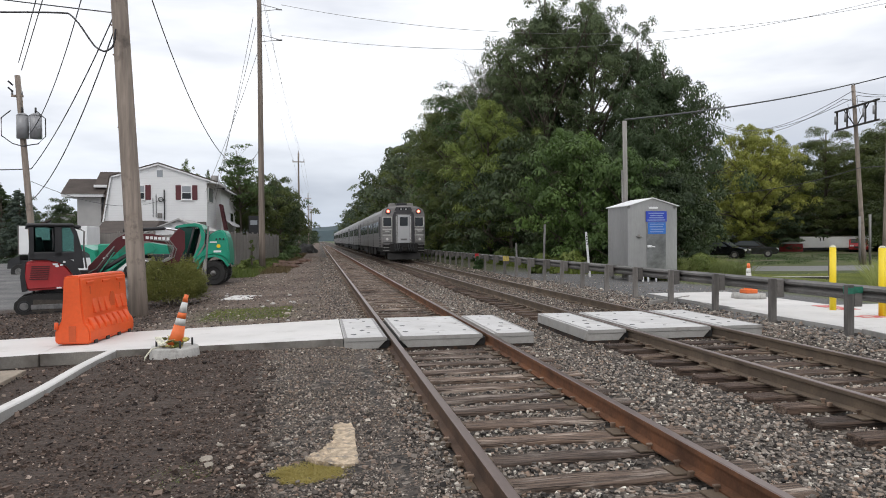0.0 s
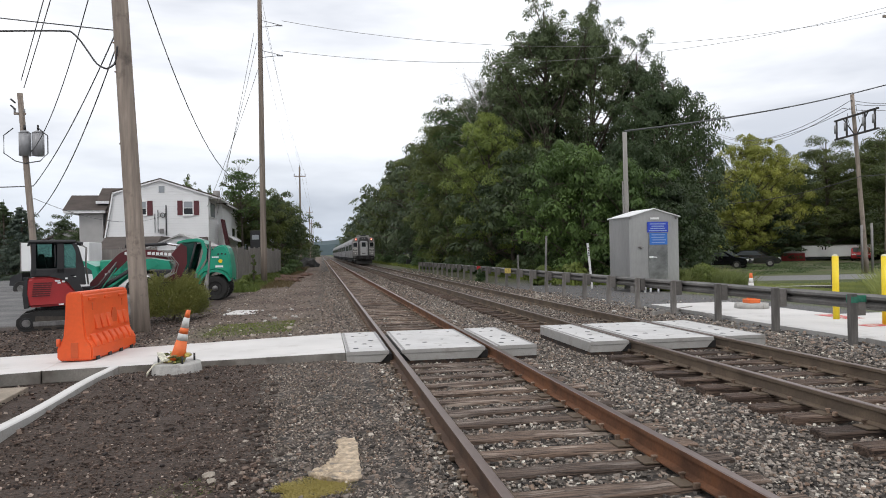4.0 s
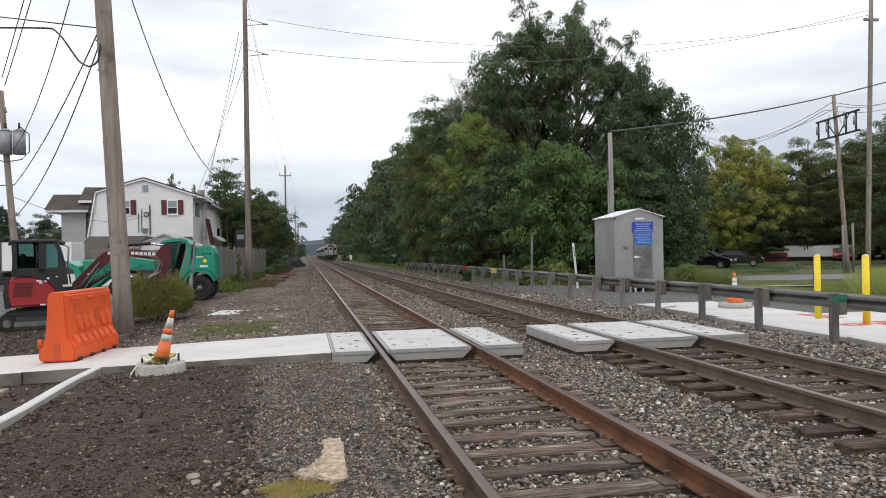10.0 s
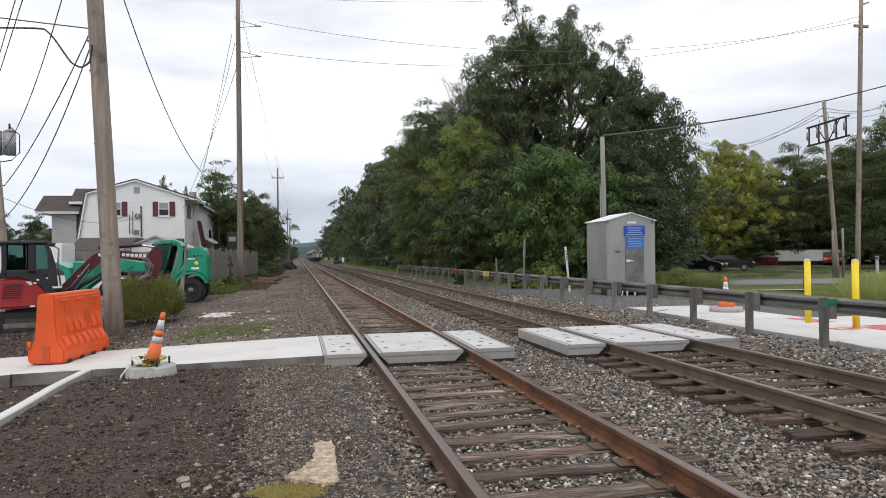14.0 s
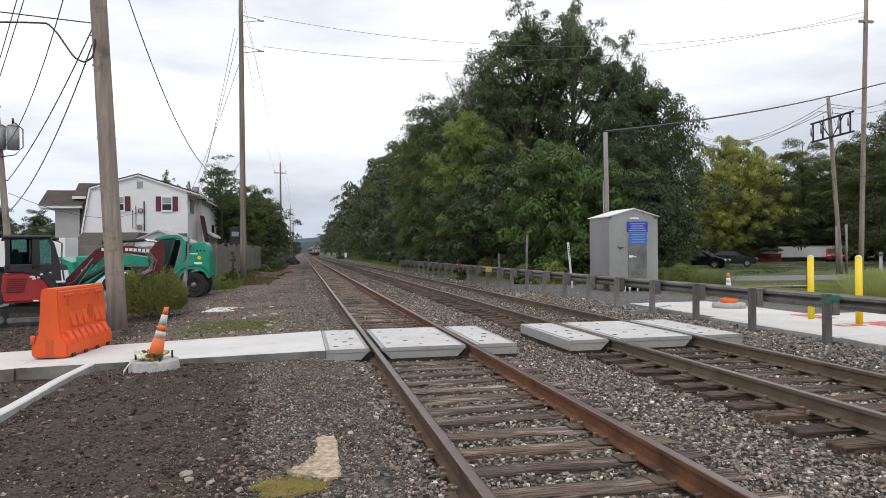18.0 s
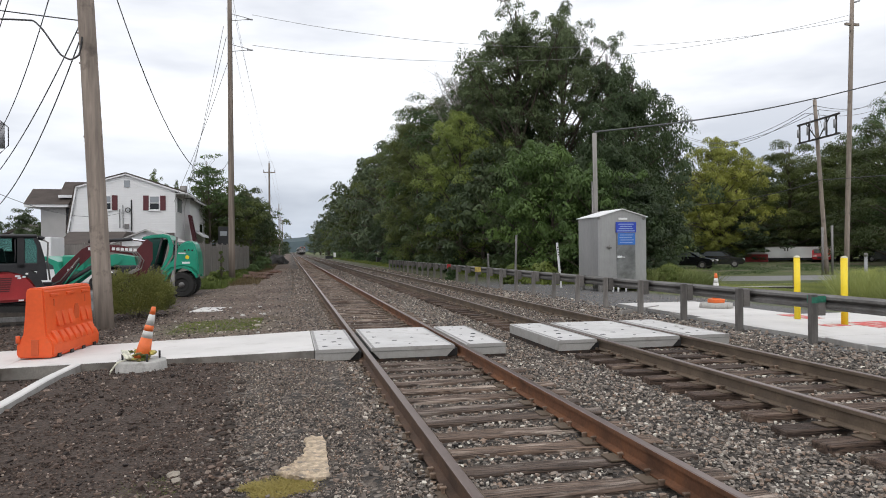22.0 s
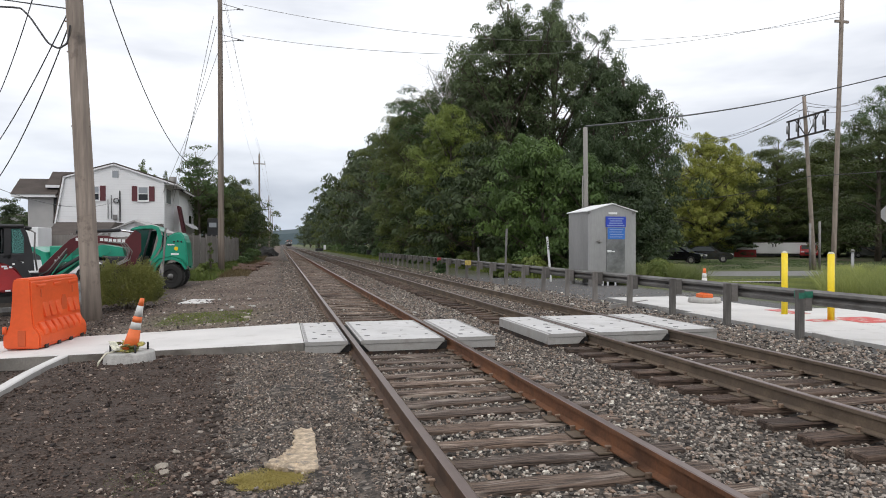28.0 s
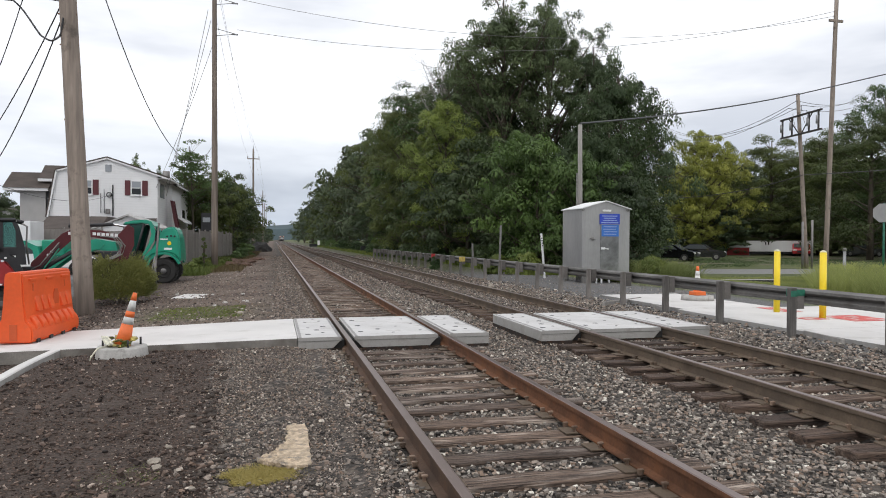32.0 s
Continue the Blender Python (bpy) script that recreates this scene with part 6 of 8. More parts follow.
for y in (-0.05, 0.9):
    part("stringer", prism(B(), [(0.02, 4.45), (0.22, 4.45), (0.62, 2.2), (0.40, 2.2)], y, y + 0.08), M_SHUT, stairs)
for k in range(9):
    part("tread", box(B(), 0.1 + 0.04 * k, 0.30 + 0.04 * k, 0.035, 0.895, 4.15 - 0.22 * k, 4.20 - 0.22 * k), M_SHUT, stairs)
front = thing("house_wing", pose(0, 47, 0), "grey stuccoed house wing with a brown hipped roof", "house", "houses by the railway")
part("wall", box(B(), -19.43, -17.7, 0, 5, -0.5, 5.2), M_STUCCO, front)
part("wall", box(B(), -17.7, -16.2, 0.6, 5, -0.5, 5.7), M_SHUT, front, "dark red recessed wall")
part("post", box(B(), -17.66, -17.5, 0.1, 0.3, -0.5, 5.0), M_BLACK, front, "dark porch post")
part("soffit", box(B(), -20.4, -17.4, -0.5, 5, 4.98, 5.2), M_WHITE, front)
part("roof", prism(B(), [(-0.55, 5.18), (1.5, 6.5), (5, 6.5), (5, 5.18)], -20.45, -17.35, "x"), M_SHINGLE, front)
part("roof", prism(B(), [(0.0, 5.9), (1.6, 7.08), (5, 7.08), (5, 5.9)], -18.2, -14.4, "x"), M_SHINGLE, front)
part("soffit", box(B(), -18.2, -16.2, -0.1, 5, 5.72, 5.92), M_WHITE, front)
cottage = thing("house", pose(-28.6, 70, 0), "distant beige house with a brown gabled roof", "house", "houses by the railway")
part("wall", prism(B(), [(-2.6, -0.5), (2.8, -0.5), (2.8, 3.1), (0.6, 4.4), (-2.6, 3.0)], 0, 7), M_STUCCO, cottage)
part("roof", prism(B(), [(-3.0, 2.9), (0.6, 4.45), (0.6, 4.62), (-3.0, 3.1)], -0.3, 7.2), M_SHINGLE, cottage)
part("roof", prism(B(), [(0.6, 4.45), (3.1, 3.0), (3.1, 3.17), (0.6, 4.62)], -0.3, 7.2), M_SHINGLE, cottage)
for x in (0.9, 1.5, 2.1):
    part("trim", box(B(), x - 0.06, x + 0.06, -0.06, -0.005, 0.5, 3.3), M_WHITE, cottage)
part("window", box(B(), -1.5, -0.5, -0.05, -0.005, 1.2, 2.3), M_GLASS, cottage)
shed = thing("shed", pose(0, 36, 0), "low white shed with a shallow gable", "shed")
part("wall", prism(B(), [(-11.7, -0.4), (-8.3, -0.4), (-8.3, 2.15), (-9.9, 2.85), (-11.7, 2.1)], 0, 5), M_SIDING, shed)
part("roof", prism(B(), [(-11.95, 2.0), (-9.9, 2.86), (-9.9, 2.96), (-11.95, 2.1)], -0.25, 5.2), M_STUCCO, shed)
part("roof", prism(B(), [(-9.9, 2.86), (-8.05, 2.06), (-8.05, 2.16), (-9.9, 2.96)], -0.25, 5.2), M_STUCCO, shed)
low = thing("garage", pose(0, 37, 0), "low dark garage with a brown roof", "garage")
part("wall", box(B(), -15.0, -11.8, 0, 5, -0.5, 2.1), M_FENCE, low)
part("roof", prism(B(), [(-0.4, 2.05), (2.0, 2.9), (5, 2.9), (5, 2.05)], -15.2, -11.7, "x"), M_SHINGLE, low)

# fence along the back yards
fence = thing("fence", pose(0, 0, 0), "weathered grey wooden board fence along the yards", "fence")
board_me = mesh_of("board", box(B(), -0.072, 0.072, -0.012, 0.012, -0.5, 1.98), M_FENCE)
path_pts = [(-14.5, 32.5), (-6.15, 30.0), (-4.8, 56.0)]
for (xa, ya), (xb, yb_) in zip(path_pts, path_pts[1:]):
    a, b = Vector((xa, ya, 0)), Vector((xb, yb_, 0))
    n = max(1, round((b - a).length / 2.4))
    ang = math.degrees(math.atan2(b.y - a.y, b.x - a.x))
    for k in range(n):
        p = a.lerp(b, k / n)
        ln = (b - a).length / n
        panel = part("fence_rail", box(box(B(), 0, ln, 0.02, 0.06, 0.3, 0.38), 0, ln, 0.02, 0.06, 1.5, 1.58), M_FENCE, fence, at=pose(p.x, p.y, 0.0 - 0.12 * (k % 3 == 2), 0, 0, ang))
        for j in range(int(ln / 0.15)):
            part("board", board_me, None, panel, at=pose(j * 0.15 + 0.075, 0.006 * (j % 2), random.uniform(-0.02, 0.02)))
        part("post", box(B(), -0.05, 0.05, -0.05, 0.05, -0.5, 2.08), M_FENCE, fence, at=pose(p.x, p.y, 0.0))
red = thing("storage_box", pose(-6.0, 52.5, 0), "dark storage unit with a red post behind the fence", "storage")
part("frame", box(B(), -1.2, -0.3, 0, 1, 2.1, 3.7, 0.03), M_BLACK, red)
part("panel", box(B(), -1.05, -0.45, -0.03, 0.0, 2.9, 3.3), M_PANEGREY, red)
part("red_post", box(B(), -0.27, -0.15, -0.05, 0.05, 0, 2.5), M_SHUT, red)

# parked box truck on the lot
truck = thing("box_truck", pose(-15.95, 30.5, -0.45), "white box truck parked on the lot", "truck")
part("cargo_box", box(B(), -0.80, 2.6, -1.0, 1.2, 1.30, 2.80, 0.03), M_WHITE, truck)
part("box_trim", box(B(), -0.82, -0.76, -1.02, 1.22, 1.26, 2.84, 0.01), M_GALV, truck, "grey corner trim of the box")
part("bonnet", prism(B(), [(-0.80, 0.55), (-0.80, 1.22), (-1.20, 1.10), (-1.38, 0.95), (-1.42, 0.55)], -0.85, 0.95), M_BLACK, truck, "dark low front of the truck")
part("chassis", box(B(), -1.35, 2.5, -0.8, 0.9, 0.62, 1.0), M_BLACK, truck)
for x in (-0.78, 1.7):
    for s in (-0.95, 0.95):
        w = part("wheel", ring(B(), (x, s, 0.40), 0.40, 0.24, "y", 20), M_RUBBER, truck)
        part("rim", ring(B(), (x, s, 0.40), 0.2, 0.25, "y", 16), M_GALVD, w)

# ---- poles and wires ----
M_PORC = surface("grey_porcelain", (0.30, 0.30, 0.31), 0.3, spread=0.1, bump=0)
M_POLE3 = surface("silvered_pole_wood", (0.21, 0.172, 0.142), 0.9, spread=0.35, big=2.0, fine=6, bump=0.6, depth=0.01, stretch=(4, 4, 0.15))
M_DARKBAR = surface("dark_weathered_timber", (0.045, 0.04, 0.038), 0.8, spread=0.3, big=3, fine=20, bump=0.3)
for x, y, h in [(-4.4, 31.5, 17.6), (-4.3, 104.6, 16.3), (-4.3, 202.6, 16.3), (-4.5, 260.0, 15.5), (-4.6, 319.6, 16.5)]:
    t = utility_pole(x, y, h, 0.19, 0.12, mat=M_POLE3, label="tall grey-brown wooden pole beside the railway")
    if y > 50:
        part("crossarm", box(B(), -0.95, 0.95, -0.06, 0.06, h - 1.6, h - 1.45), M_POLE, t)
        for dx in (-0.88, 0.88, 0):
            part("insulator", tube(B(), [(dx, 0, h - 1.4 if dx else h), (dx, 0, h - 1.1 if dx else h + 0.3)], 0.06, 8), M_PORC, t)
    else:
        for z in (13.59, 15.38):
            br = part("bracket", tube(tube(B(), [(0.1, 0, z + 0.42), (1.2, 0, z + 0.18)], 0.018, 6), [(0.1, 0, z + 0.02), (1.2, 0, z + 0.18)], 0.018, 6), M_GALV, t, "triangular steel stand-off bracket")
            part("insulator", tube(B(), [(0.95, 0, z + 0.16), (1.30, 0, z + 0.16)], 0.045, 8), M_PORC, br)
p1 = utility_pole(-5.67, 8.56, 12.2, 0.23, 0.185, -0.57, 0.0)
for k, z in enumerate((5.0, 6.85, 7.6)):
    part("bolt", tube(B(), [(-0.2 * 0 - 0.05 * z - 0.2, -0.05, z), (-0.05 * z + 0.22, -0.05, z)], 0.02, 6), M_RUST, p1)
pt = utility_pole(-12.15, 19.5, 8.7, 0.135, 0.10, -0.6, 0, label="leaning wooden pole with two grey transformers")
for dx, dy in ((0.50, -0.1), (0.02, -0.1)):
    can = part("transformer", tube(B(), [(dx - 0.42, dy, 6.2), (dx - 0.42, dy, 7.1)], 0.22, 20), M_PORC, pt, "grey cylindrical transformer can")
    part("lid", tube(B(), [(dx - 0.42, dy, 7.1), (dx - 0.42, dy, 7.2)], 0.23, 20, 0.1), M_PORC, can)
    part("bushing", tube(B(), [(dx - 0.42, dy, 7.2), (dx - 0.42, dy, 7.43)], 0.04, 8), M_BLACK, can)
part("crossarm", box(B(), -0.82, -0.40, -0.05, 0.05, 7.85, 7.93), M_POLE, pt)
for dx in (-0.8, -0.45):
    part("insulator", tube(B(), [(dx, 0, 7.93), (dx, 0, 8.08)], 0.04, 8), M_PORC, pt)

for dx in (-0.62, 0.30):
    part("lead", tube(B(), [(dx - 0.2, -0.1, 7.3), (dx - 0.34 * (1 if dx < 0 else -1.0) - 0.2, -0.12, 7.0), (dx - 0.34 * (1 if dx < 0 else -1.0) - 0.2, -0.12, 6.3), (dx - 0.15, -0.1, 6.0), (-0.42, -0.1, 5.9)], 0.022, 6), M_WIRE, pt, "drooping black lead round the transformer")
for z in (8.3, 8.05):
    part("pin", tube(B(), [(-0.75, -0.05, z), (-0.92, -0.05, z + 0.16)], 0.035, 6), M_BLACK, pt)
hp = utility_pole(31.22, 26.0, 10.9, 0.135, 0.105, -0.78, 0, label="brown wooden pole carrying a switch frame")
arms = pose(-0.80, -0.25, 0.30, 0, 0, -98)
for z in (8.15, 9.3):
    part("crossarm", box(B(), -2.05, 2.05, -0.05, 0.05, z - 0.05, z + 0.05), M_DARKBAR, hp, at=arms)
for dx in (-1.85, -0.85, 0.85, 1.75):
    part("switch_post", box(B(), dx - 0.04, dx + 0.04, -0.04, 0.04, 8.15, 9.3), M_DARKBAR, hp, at=arms)
    part("insulator", tube(B(), [(dx, -0.1, 8.5), (dx, -0.1, 9.0)], 0.07, 8), M_PORC, hp, at=arms)
for a, b in ((-0.15, -1.2), (0.15, 1.2)):
    part("brace", tube(B(), [(a, 0, 8.2), (b, 0, 9.3)], 0.035, 6), M_BLACK, hp, at=arms)
tp = utility_pole(32.6, 26.0, 17.5, 0.155, 0.12, 0.65, 0, label="tall brown wooden pole with a bare top")
part("crossarm", box(B(), 0.1, 1.1, -0.06, 0.06, 15.6, 15.75), M_POLE, tp)
part("insulator", tube(B(), [(0.6, 0, 17.0), (1.2, 0, 17.2)], 0.05, 8), M_PORC, tp)
for x, y, h in ((30.55, 25.6, 3.0), (31.15, 25.5, 3.1)):
    s = thing("street_post", pose(x, y, float(land(x, y)) - 0.1), "thin pale street post near the wooden poles", "post", "street posts")
    part("shaft", tube(B(), [(0, 0, 0), (0, 0, h)], 0.07, 8), M_GALV, s)


def wire(name, a, b, sag, radius, label, mat=None, n=24):
    a, b = Vector(a), Vector(b)
    pts = [a.lerp(b, k / n) - Vector((0, 0, sag * 4 * (k / n) * (1 - k / n))) for k in range(n + 1)]
    ob = part(name, tube(B(), pts, radius, 5), mat or M_WIRE, None)
    return tagged(ob, label, "cable", "overhead cables")


wire("cable", (10.62, 14.75, 6.05), (30.5, 26, 10.59), 0.19, 0.036, "thick black cable strung between poles")
wire("cable", (30.5, 26, 10.55), (60, 18, 17.77), 0.04, 0.036, "thick black cable strung between poles")
wire("cable", (25.8, 33.0, 4.45), (30.7, 25.8, 5.55), 0.35, 0.022, "black cable slung low between poles")
wire("cable", (30.7, 25.8, 5.55), (52, 12, 8.2), 0.5, 0.022, "black cable slung low between poles")
for z, dx in ((10.1, -0.3), (9.6, -0.9), (9.85, 0.1)):
    wire("cable", (30.5 + dx, 25.8, z), (43.8, 61.3, 14.3 + 0.6 * dx), 1.3, 0.018, "thin dark power line")
    wire("cable", (30.5 + dx, 25.8, z), (60, 49.5 + dx, 17.6 + dx), 0.8, 0.018, "thin dark power line")
    part("jumper", tube(B(), [(-0.4 + dx, -0.2, z + 0.1), (-0.6 + dx, -0.5, z - 0.4), (-0.5 + dx, -0.6, z - 1.0)], 0.015, 5), M_WIRE, hp)
wire("cable", (-3.15, 31.5, 13.59), (33.2, 26, 15.91), 1.81, 0.013, "thin grey power line crossing the railway", M_GALV)
wire("cable", (-3.15, 31.5, 15.38), (33.2, 26, 15.6), 1.82, 0.013, "thin grey power line crossing the railway", M_GALV)
wire("cable", (-3.3, 31.5, 16.9), (42, 24, 21.5), 2.0, 0.010, "thin grey power line crossing the railway", M_GALV)
wire("cable", (-5.82, 5.0, 11.26), (-4.45, 31.5, 6.93), 3.78, 0.015, "sagging black cable between poles")
for z, x in ((14.6, -4.75), (14.0, -4.6), (12.6, -4.5)):
    wire("cable", (x, 31.5, z), (-9.0 + 0.35 * (z - 14.0), 43.97, 4.6 + 0.3 * (14.6 - z)), 0.3, 0.014, "thin service line down to the house", M_GALV)
for dx, z in ((-0.88, 14.9), (0.88, 14.9), (0, 16.5)):
    wire("cable", (-4.4 + dx * 0.2, 31.5, z + 0.8), (-4.3 + dx, 104.6, z), 1.2, 0.008, "thin line between the railway poles", M_GALV)
    wire("cable", (-4.3 + dx, 104.6, z), (-4.3 + dx, 202.6, z), 1.2, 0.012, "thin line between the railway poles", M_GALV)
# service drops between the near poles
wire("cable", (-5.98, 8.5, 7.7), (-12.3, 19.5, 4.4), 0.36, 0.017, "black service cable between the near poles")
wire("cable", (-5.98, 8.5, 7.44), (-12.3, 19.5, 3.15), 0.70, 0.017, "black service cable between the near poles")
wire("cable", (-5.98, 8.5, 7.3), (-14.0, 8.3, 7.9), 0.02, 0.016, "black service cable drawn to a near pole")
loop = B()
bend = [Vector(p) for p in ((-14.0, 8.45, 7.0), (-8.8, 8.45, 7.18), (-7.24, 8.45, 7.23), (-7.0, 8.45, 7.0), (-6.62, 8.45, 6.43), (-6.39, 8.45, 6.31), (-6.19, 8.45, 6.45), (-6.08, 8.3, 6.85))]
soft = []
for k in range(len(bend) - 1):
    p0, p1_, p2, p3 = bend[max(k - 1, 0)], bend[k], bend[k + 1], bend[min(k + 2, len(bend) - 1)]
    for j in range(6):
        u = j / 6
        m0, m1 = (p2 - p0) * 0.4 * min(1.0, (p2 - p1_).length / max((p1_ - p0).length, 0.1)), (p3 - p1_) * 0.4 * min(1.0, (p2 - p1_).length / max((p3 - p2).length, 0.1))
        soft.append((2 * u ** 3 - 3 * u * u + 1) * p1_ + (u ** 3 - 2 * u * u + u) * m0 + (3 * u * u - 2 * u ** 3) * p2 + (u ** 3 - u * u) * m1)
tube(loop, soft + [bend[-1]], 0.024, 6)
tagged(part("cable", loop, M_WIRE, None), "thick black cable with a drip loop at the pole", "cable", "overhead cables")
wire("cable", (-5.55, 6.0, 9.24), (-12.4, 19.5, 5.72), 0.87, 0.014, "thin dark line to the leaning pole")
wire("cable", (-7.26, 9.0, 11.23), (-12.7, 19.5, 8.6), 0.05, 0.018, "thin line to the leaning pole", M_GALV)
wire("cable", (-7.1, 9.0, 11.0), (-12.6, 19.5, 8.3), 0.05, 0.018, "thin line to the leaning pole", M_GALV)
wire("cable", (-12.3, 19.5, 3.9), (-12.6, 43.9, 4.6), 0.7, 0.012, "black service cable to the house wall")
wire("cable", (-12.3, 19.5, 4.4), (-22, 19, 5.0), 0.3, 0.022, "black cable to a neighbouring pole")


# ---- beyond the road ----
M_CARGLASS = plain("car_glass", (0.075, 0.085, 0.09), 0.05)

def car(x, y, turn, mt, label):
    t = thing("car", pose(x, y, float(land(x, y)), 0, 0, turn), label, "car", "parked cars")
    side = [(-2.2, 0.30), (2.15, 0.28), (2.22, 0.62), (2.05, 0.80), (1.15, 0.93), (0.45, 1.38), (-0.75, 1.42), (-1.55, 1.05), (-2.15, 0.98), (-2.25, 0.6)]
    bm = prism(B(), side, -0.88, 0.88)
    bmesh.ops.bevel(bm, geom=[e for e in bm.edges if e.calc_face_angle(0) > 0.3], offset=0.07, segments=2, affect="EDGES")
    part("body", bm, mt, t)
    for s in (-1, 1):
        part("side_window", prism(B(), [(-1.35, 1.02), (0.85, 0.98), (0.38, 1.32), (-0.70, 1.36)], s * 0.875, s * 0.888), M_CARGLASS, t)
        part("headlight", box(B(), 2.0, 2.2, s * 0.62 - 0.18, s * 0.62 + 0.18, 0.62, 0.76, 0.03), M_CONEWH, t)
        for xx in (-1.4, 1.4):
            w = part("wheel", ring(B(), (xx, s * 0.80, 0.32), 0.32, 0.2, "y", 20, 0.18), M_RUBBER, t)
            part("rim", ring(B(), (xx, s * 0.80, 0.32), 0.19, 0.17, "y", 14), M_GALV, w)
    part("windscreen", prism(B(), [(1.12, 0.96), (0.47, 1.37), (0.49, 1.40), (1.16, 0.98)], -0.72, 0.72), M_CARGLASS, t)
    part("grille", box(B(), 2.18, 2.24, -0.4, 0.4, 0.42, 0.62, 0.02), M_BLACK, t)
    return t


M_CARBLK = plain("black_car_paint", (0.006, 0.006, 0.008), 0.12)
M_CARGRY = plain("dark_grey_car_paint", (0.03, 0.031, 0.033), 0.2)
for m in (M_CARBLK, M_CARGRY):
    m.node_tree.nodes["Principled BSDF"].inputs["Coat Weight"].default_value = 1.0
car(30.9, 40.7, -50, M_CARBLK, "black sedan parked under the trees")
car(34.9, 42.7, -34, M_CARBLK, "black sedan parked beside the yellowing tree")
car(56.5, 55.3, -131, M_RED, "red car parked beside the trailer")
car(62.0, 52.5, 150, M_CARGRY, "dark grey car parked beyond the wooden poles")
car(-11.8, 26.6, 8, M_WHITE, "white van parked behind the machines")
trailer = thing("trailer", pose(58.0, 57.8, -0.10, 0, 0, -40), "long white trailer parked beyond the road", "trailer")
part("box", box(B(), -5.3, 1.6, -1.2, 1.2, 0.30, 1.55, 0.05), M_WHITE, trailer)
part("roof_trim", box(B(), -5.35, 1.65, -1.23, 1.23, 1.55, 1.63, 0.02), M_GALV, trailer)
part("skirt", box(B(), -5.0, 1.4, -1.05, 1.05, 0.05, 0.30), M_BLACK, trailer)
for x in (-3.2, -2.9):
    part("roof_hatch", box(B(), x - 0.06, x + 0.06, -1.24, -1.2, 1.1, 1.45), M_BLACK, trailer)
for x in (-0.9, 0.3):
    part("wheel", ring(B(), (x, -1.0, 0.32), 0.32, 0.25, "y", 18), M_RUBBER, trailer)
rs = thing("red_shed", pose(52.6, 60.5, -0.1, 0, 0, -40), "small red shed beyond the road", "shed")
part("wall", box(B(), -1.5, 0.9, 0, 2, -0.3, 0.75), M_RED, rs)
part("roof", prism(B(), [(-1.7, 0.75), (-0.3, 1.1), (1.1, 0.75)], -0.1, 2.1), M_STUCCO, rs)
rb = thing("road_edging", pose(16.2, 14.0, -0.15, 0, 0, -12), "low dark timber edging with a post beside the road", "edging")
part("beam", box(B(), 0, 2.5, -0.05, 0.05, -0.10, 0.03, 0.02), M_DARKBAR, rb)
part("top_rail", box(B(), 0, 2.5, -0.04, 0.04, 0.035, 0.06, 0.01), M_CONEWH, rb, "pale top edge of the barrier")
for x in (2.48,):
    part("post", box(B(), x - 0.05, x + 0.05, 0.055, 0.14, -0.3, 0.62, 0.01), M_POST, rb)
sg = thing("stop_sign", pose(19.55, 9.30, -0.10, 0, 0, -60), "grey back of an octagonal road sign on a green post", "road sign")
part("post", tube(B(), [(0, 0, 0), (0, 0, 2.9)], 0.035, 8), tagpaint, sg, "thin green post")
bm = B()
prism(bm, [(0.35 * math.cos(math.tau * (k + 0.5) / 8), 2.55 + 0.35 * math.sin(math.tau * (k + 0.5) / 8)) for k in range(8)], -0.05, -0.042)
part("plate", bm, M_ALU, sg, "bare aluminium octagonal plate")
hy = thing("marker_post", pose(18.0, 9.38, 0.13), "short blue-grey marker post in the grass", "post", "marker posts behind the guard rail")
part("stake", tube(B(), [(0, 0, -0.5), (0, 0, 1.0)], 0.05, 10), M_PORC, hy)
part("head", tube(B(), [(0, 0, 1.0), (0, 0, 1.1)], 0.07, 10, 0.05), M_GALV, hy)
c2 = thing("traffic_cone", pose(9.25, 4.9, -0.03), "small orange cone with a white collar on a footing", "traffic cone", "traffic cones")
part("footing", tube(B(), [(0, 0, 0), (0, 0, 0.12)], 0.40, 24, 0.38), M_FOOT, c2)
cone_bands(c2, 0.85, 0.13, 0.03, [(0.13, 0.42, M_CONEOR), (0.42, 0.72, M_CONEWH), (0.72, 0.86, M_CONEWH), (0.86, 1.0, M_CONEOR)])
part("skirt", box(B(), -0.15, 0.15, -0.15, 0.15, 0.12, 0.22, 0.02), M_CONEOR, c2)
skip = thing("rubble_mound", pose(-2.95, 85, -0.2), "dark tarped mound beside the dirt track", "mound")
bm = B()
bmesh.ops.create_icosphere(bm, subdivisions=3, radius=1)
for v in bm.verts:
    v.co = Vector((v.co.x * 1.6, v.co.y * 1.5, max(v.co.z, -0.2) * 1.25)) * (1 + 0.28 * noise.noise(v.co * 2))
part("tarp", bm, M_RUBBER, skip)

sw = thing("switch_stand", pose(7.6, 138, -0.2), "dark trackside switch stand with a white target", "switch stand")
part("case", box(B(), -1.4, 0.2, -0.3, 0.3, 0, 0.7, 0.05), M_BLACK, sw)
part("target", box(B(), 0.3, 0.8, -0.03, 0.03, 0.4, 1.4, 0.03), M_WHITE, sw, "white target plate")
jb = thing("junction_box", pose(9.3, 72, -0.2), "small black trackside junction box on a post", "junction box")
part("post", tube(B(), [(0, 0, 0), (0, 0, 0.6)], 0.05, 8), M_BLACK, jb)
part("case", box(B(), -0.3, 0.3, -0.15, 0.15, 0.35, 0.9, 0.03), M_BLACK, jb)

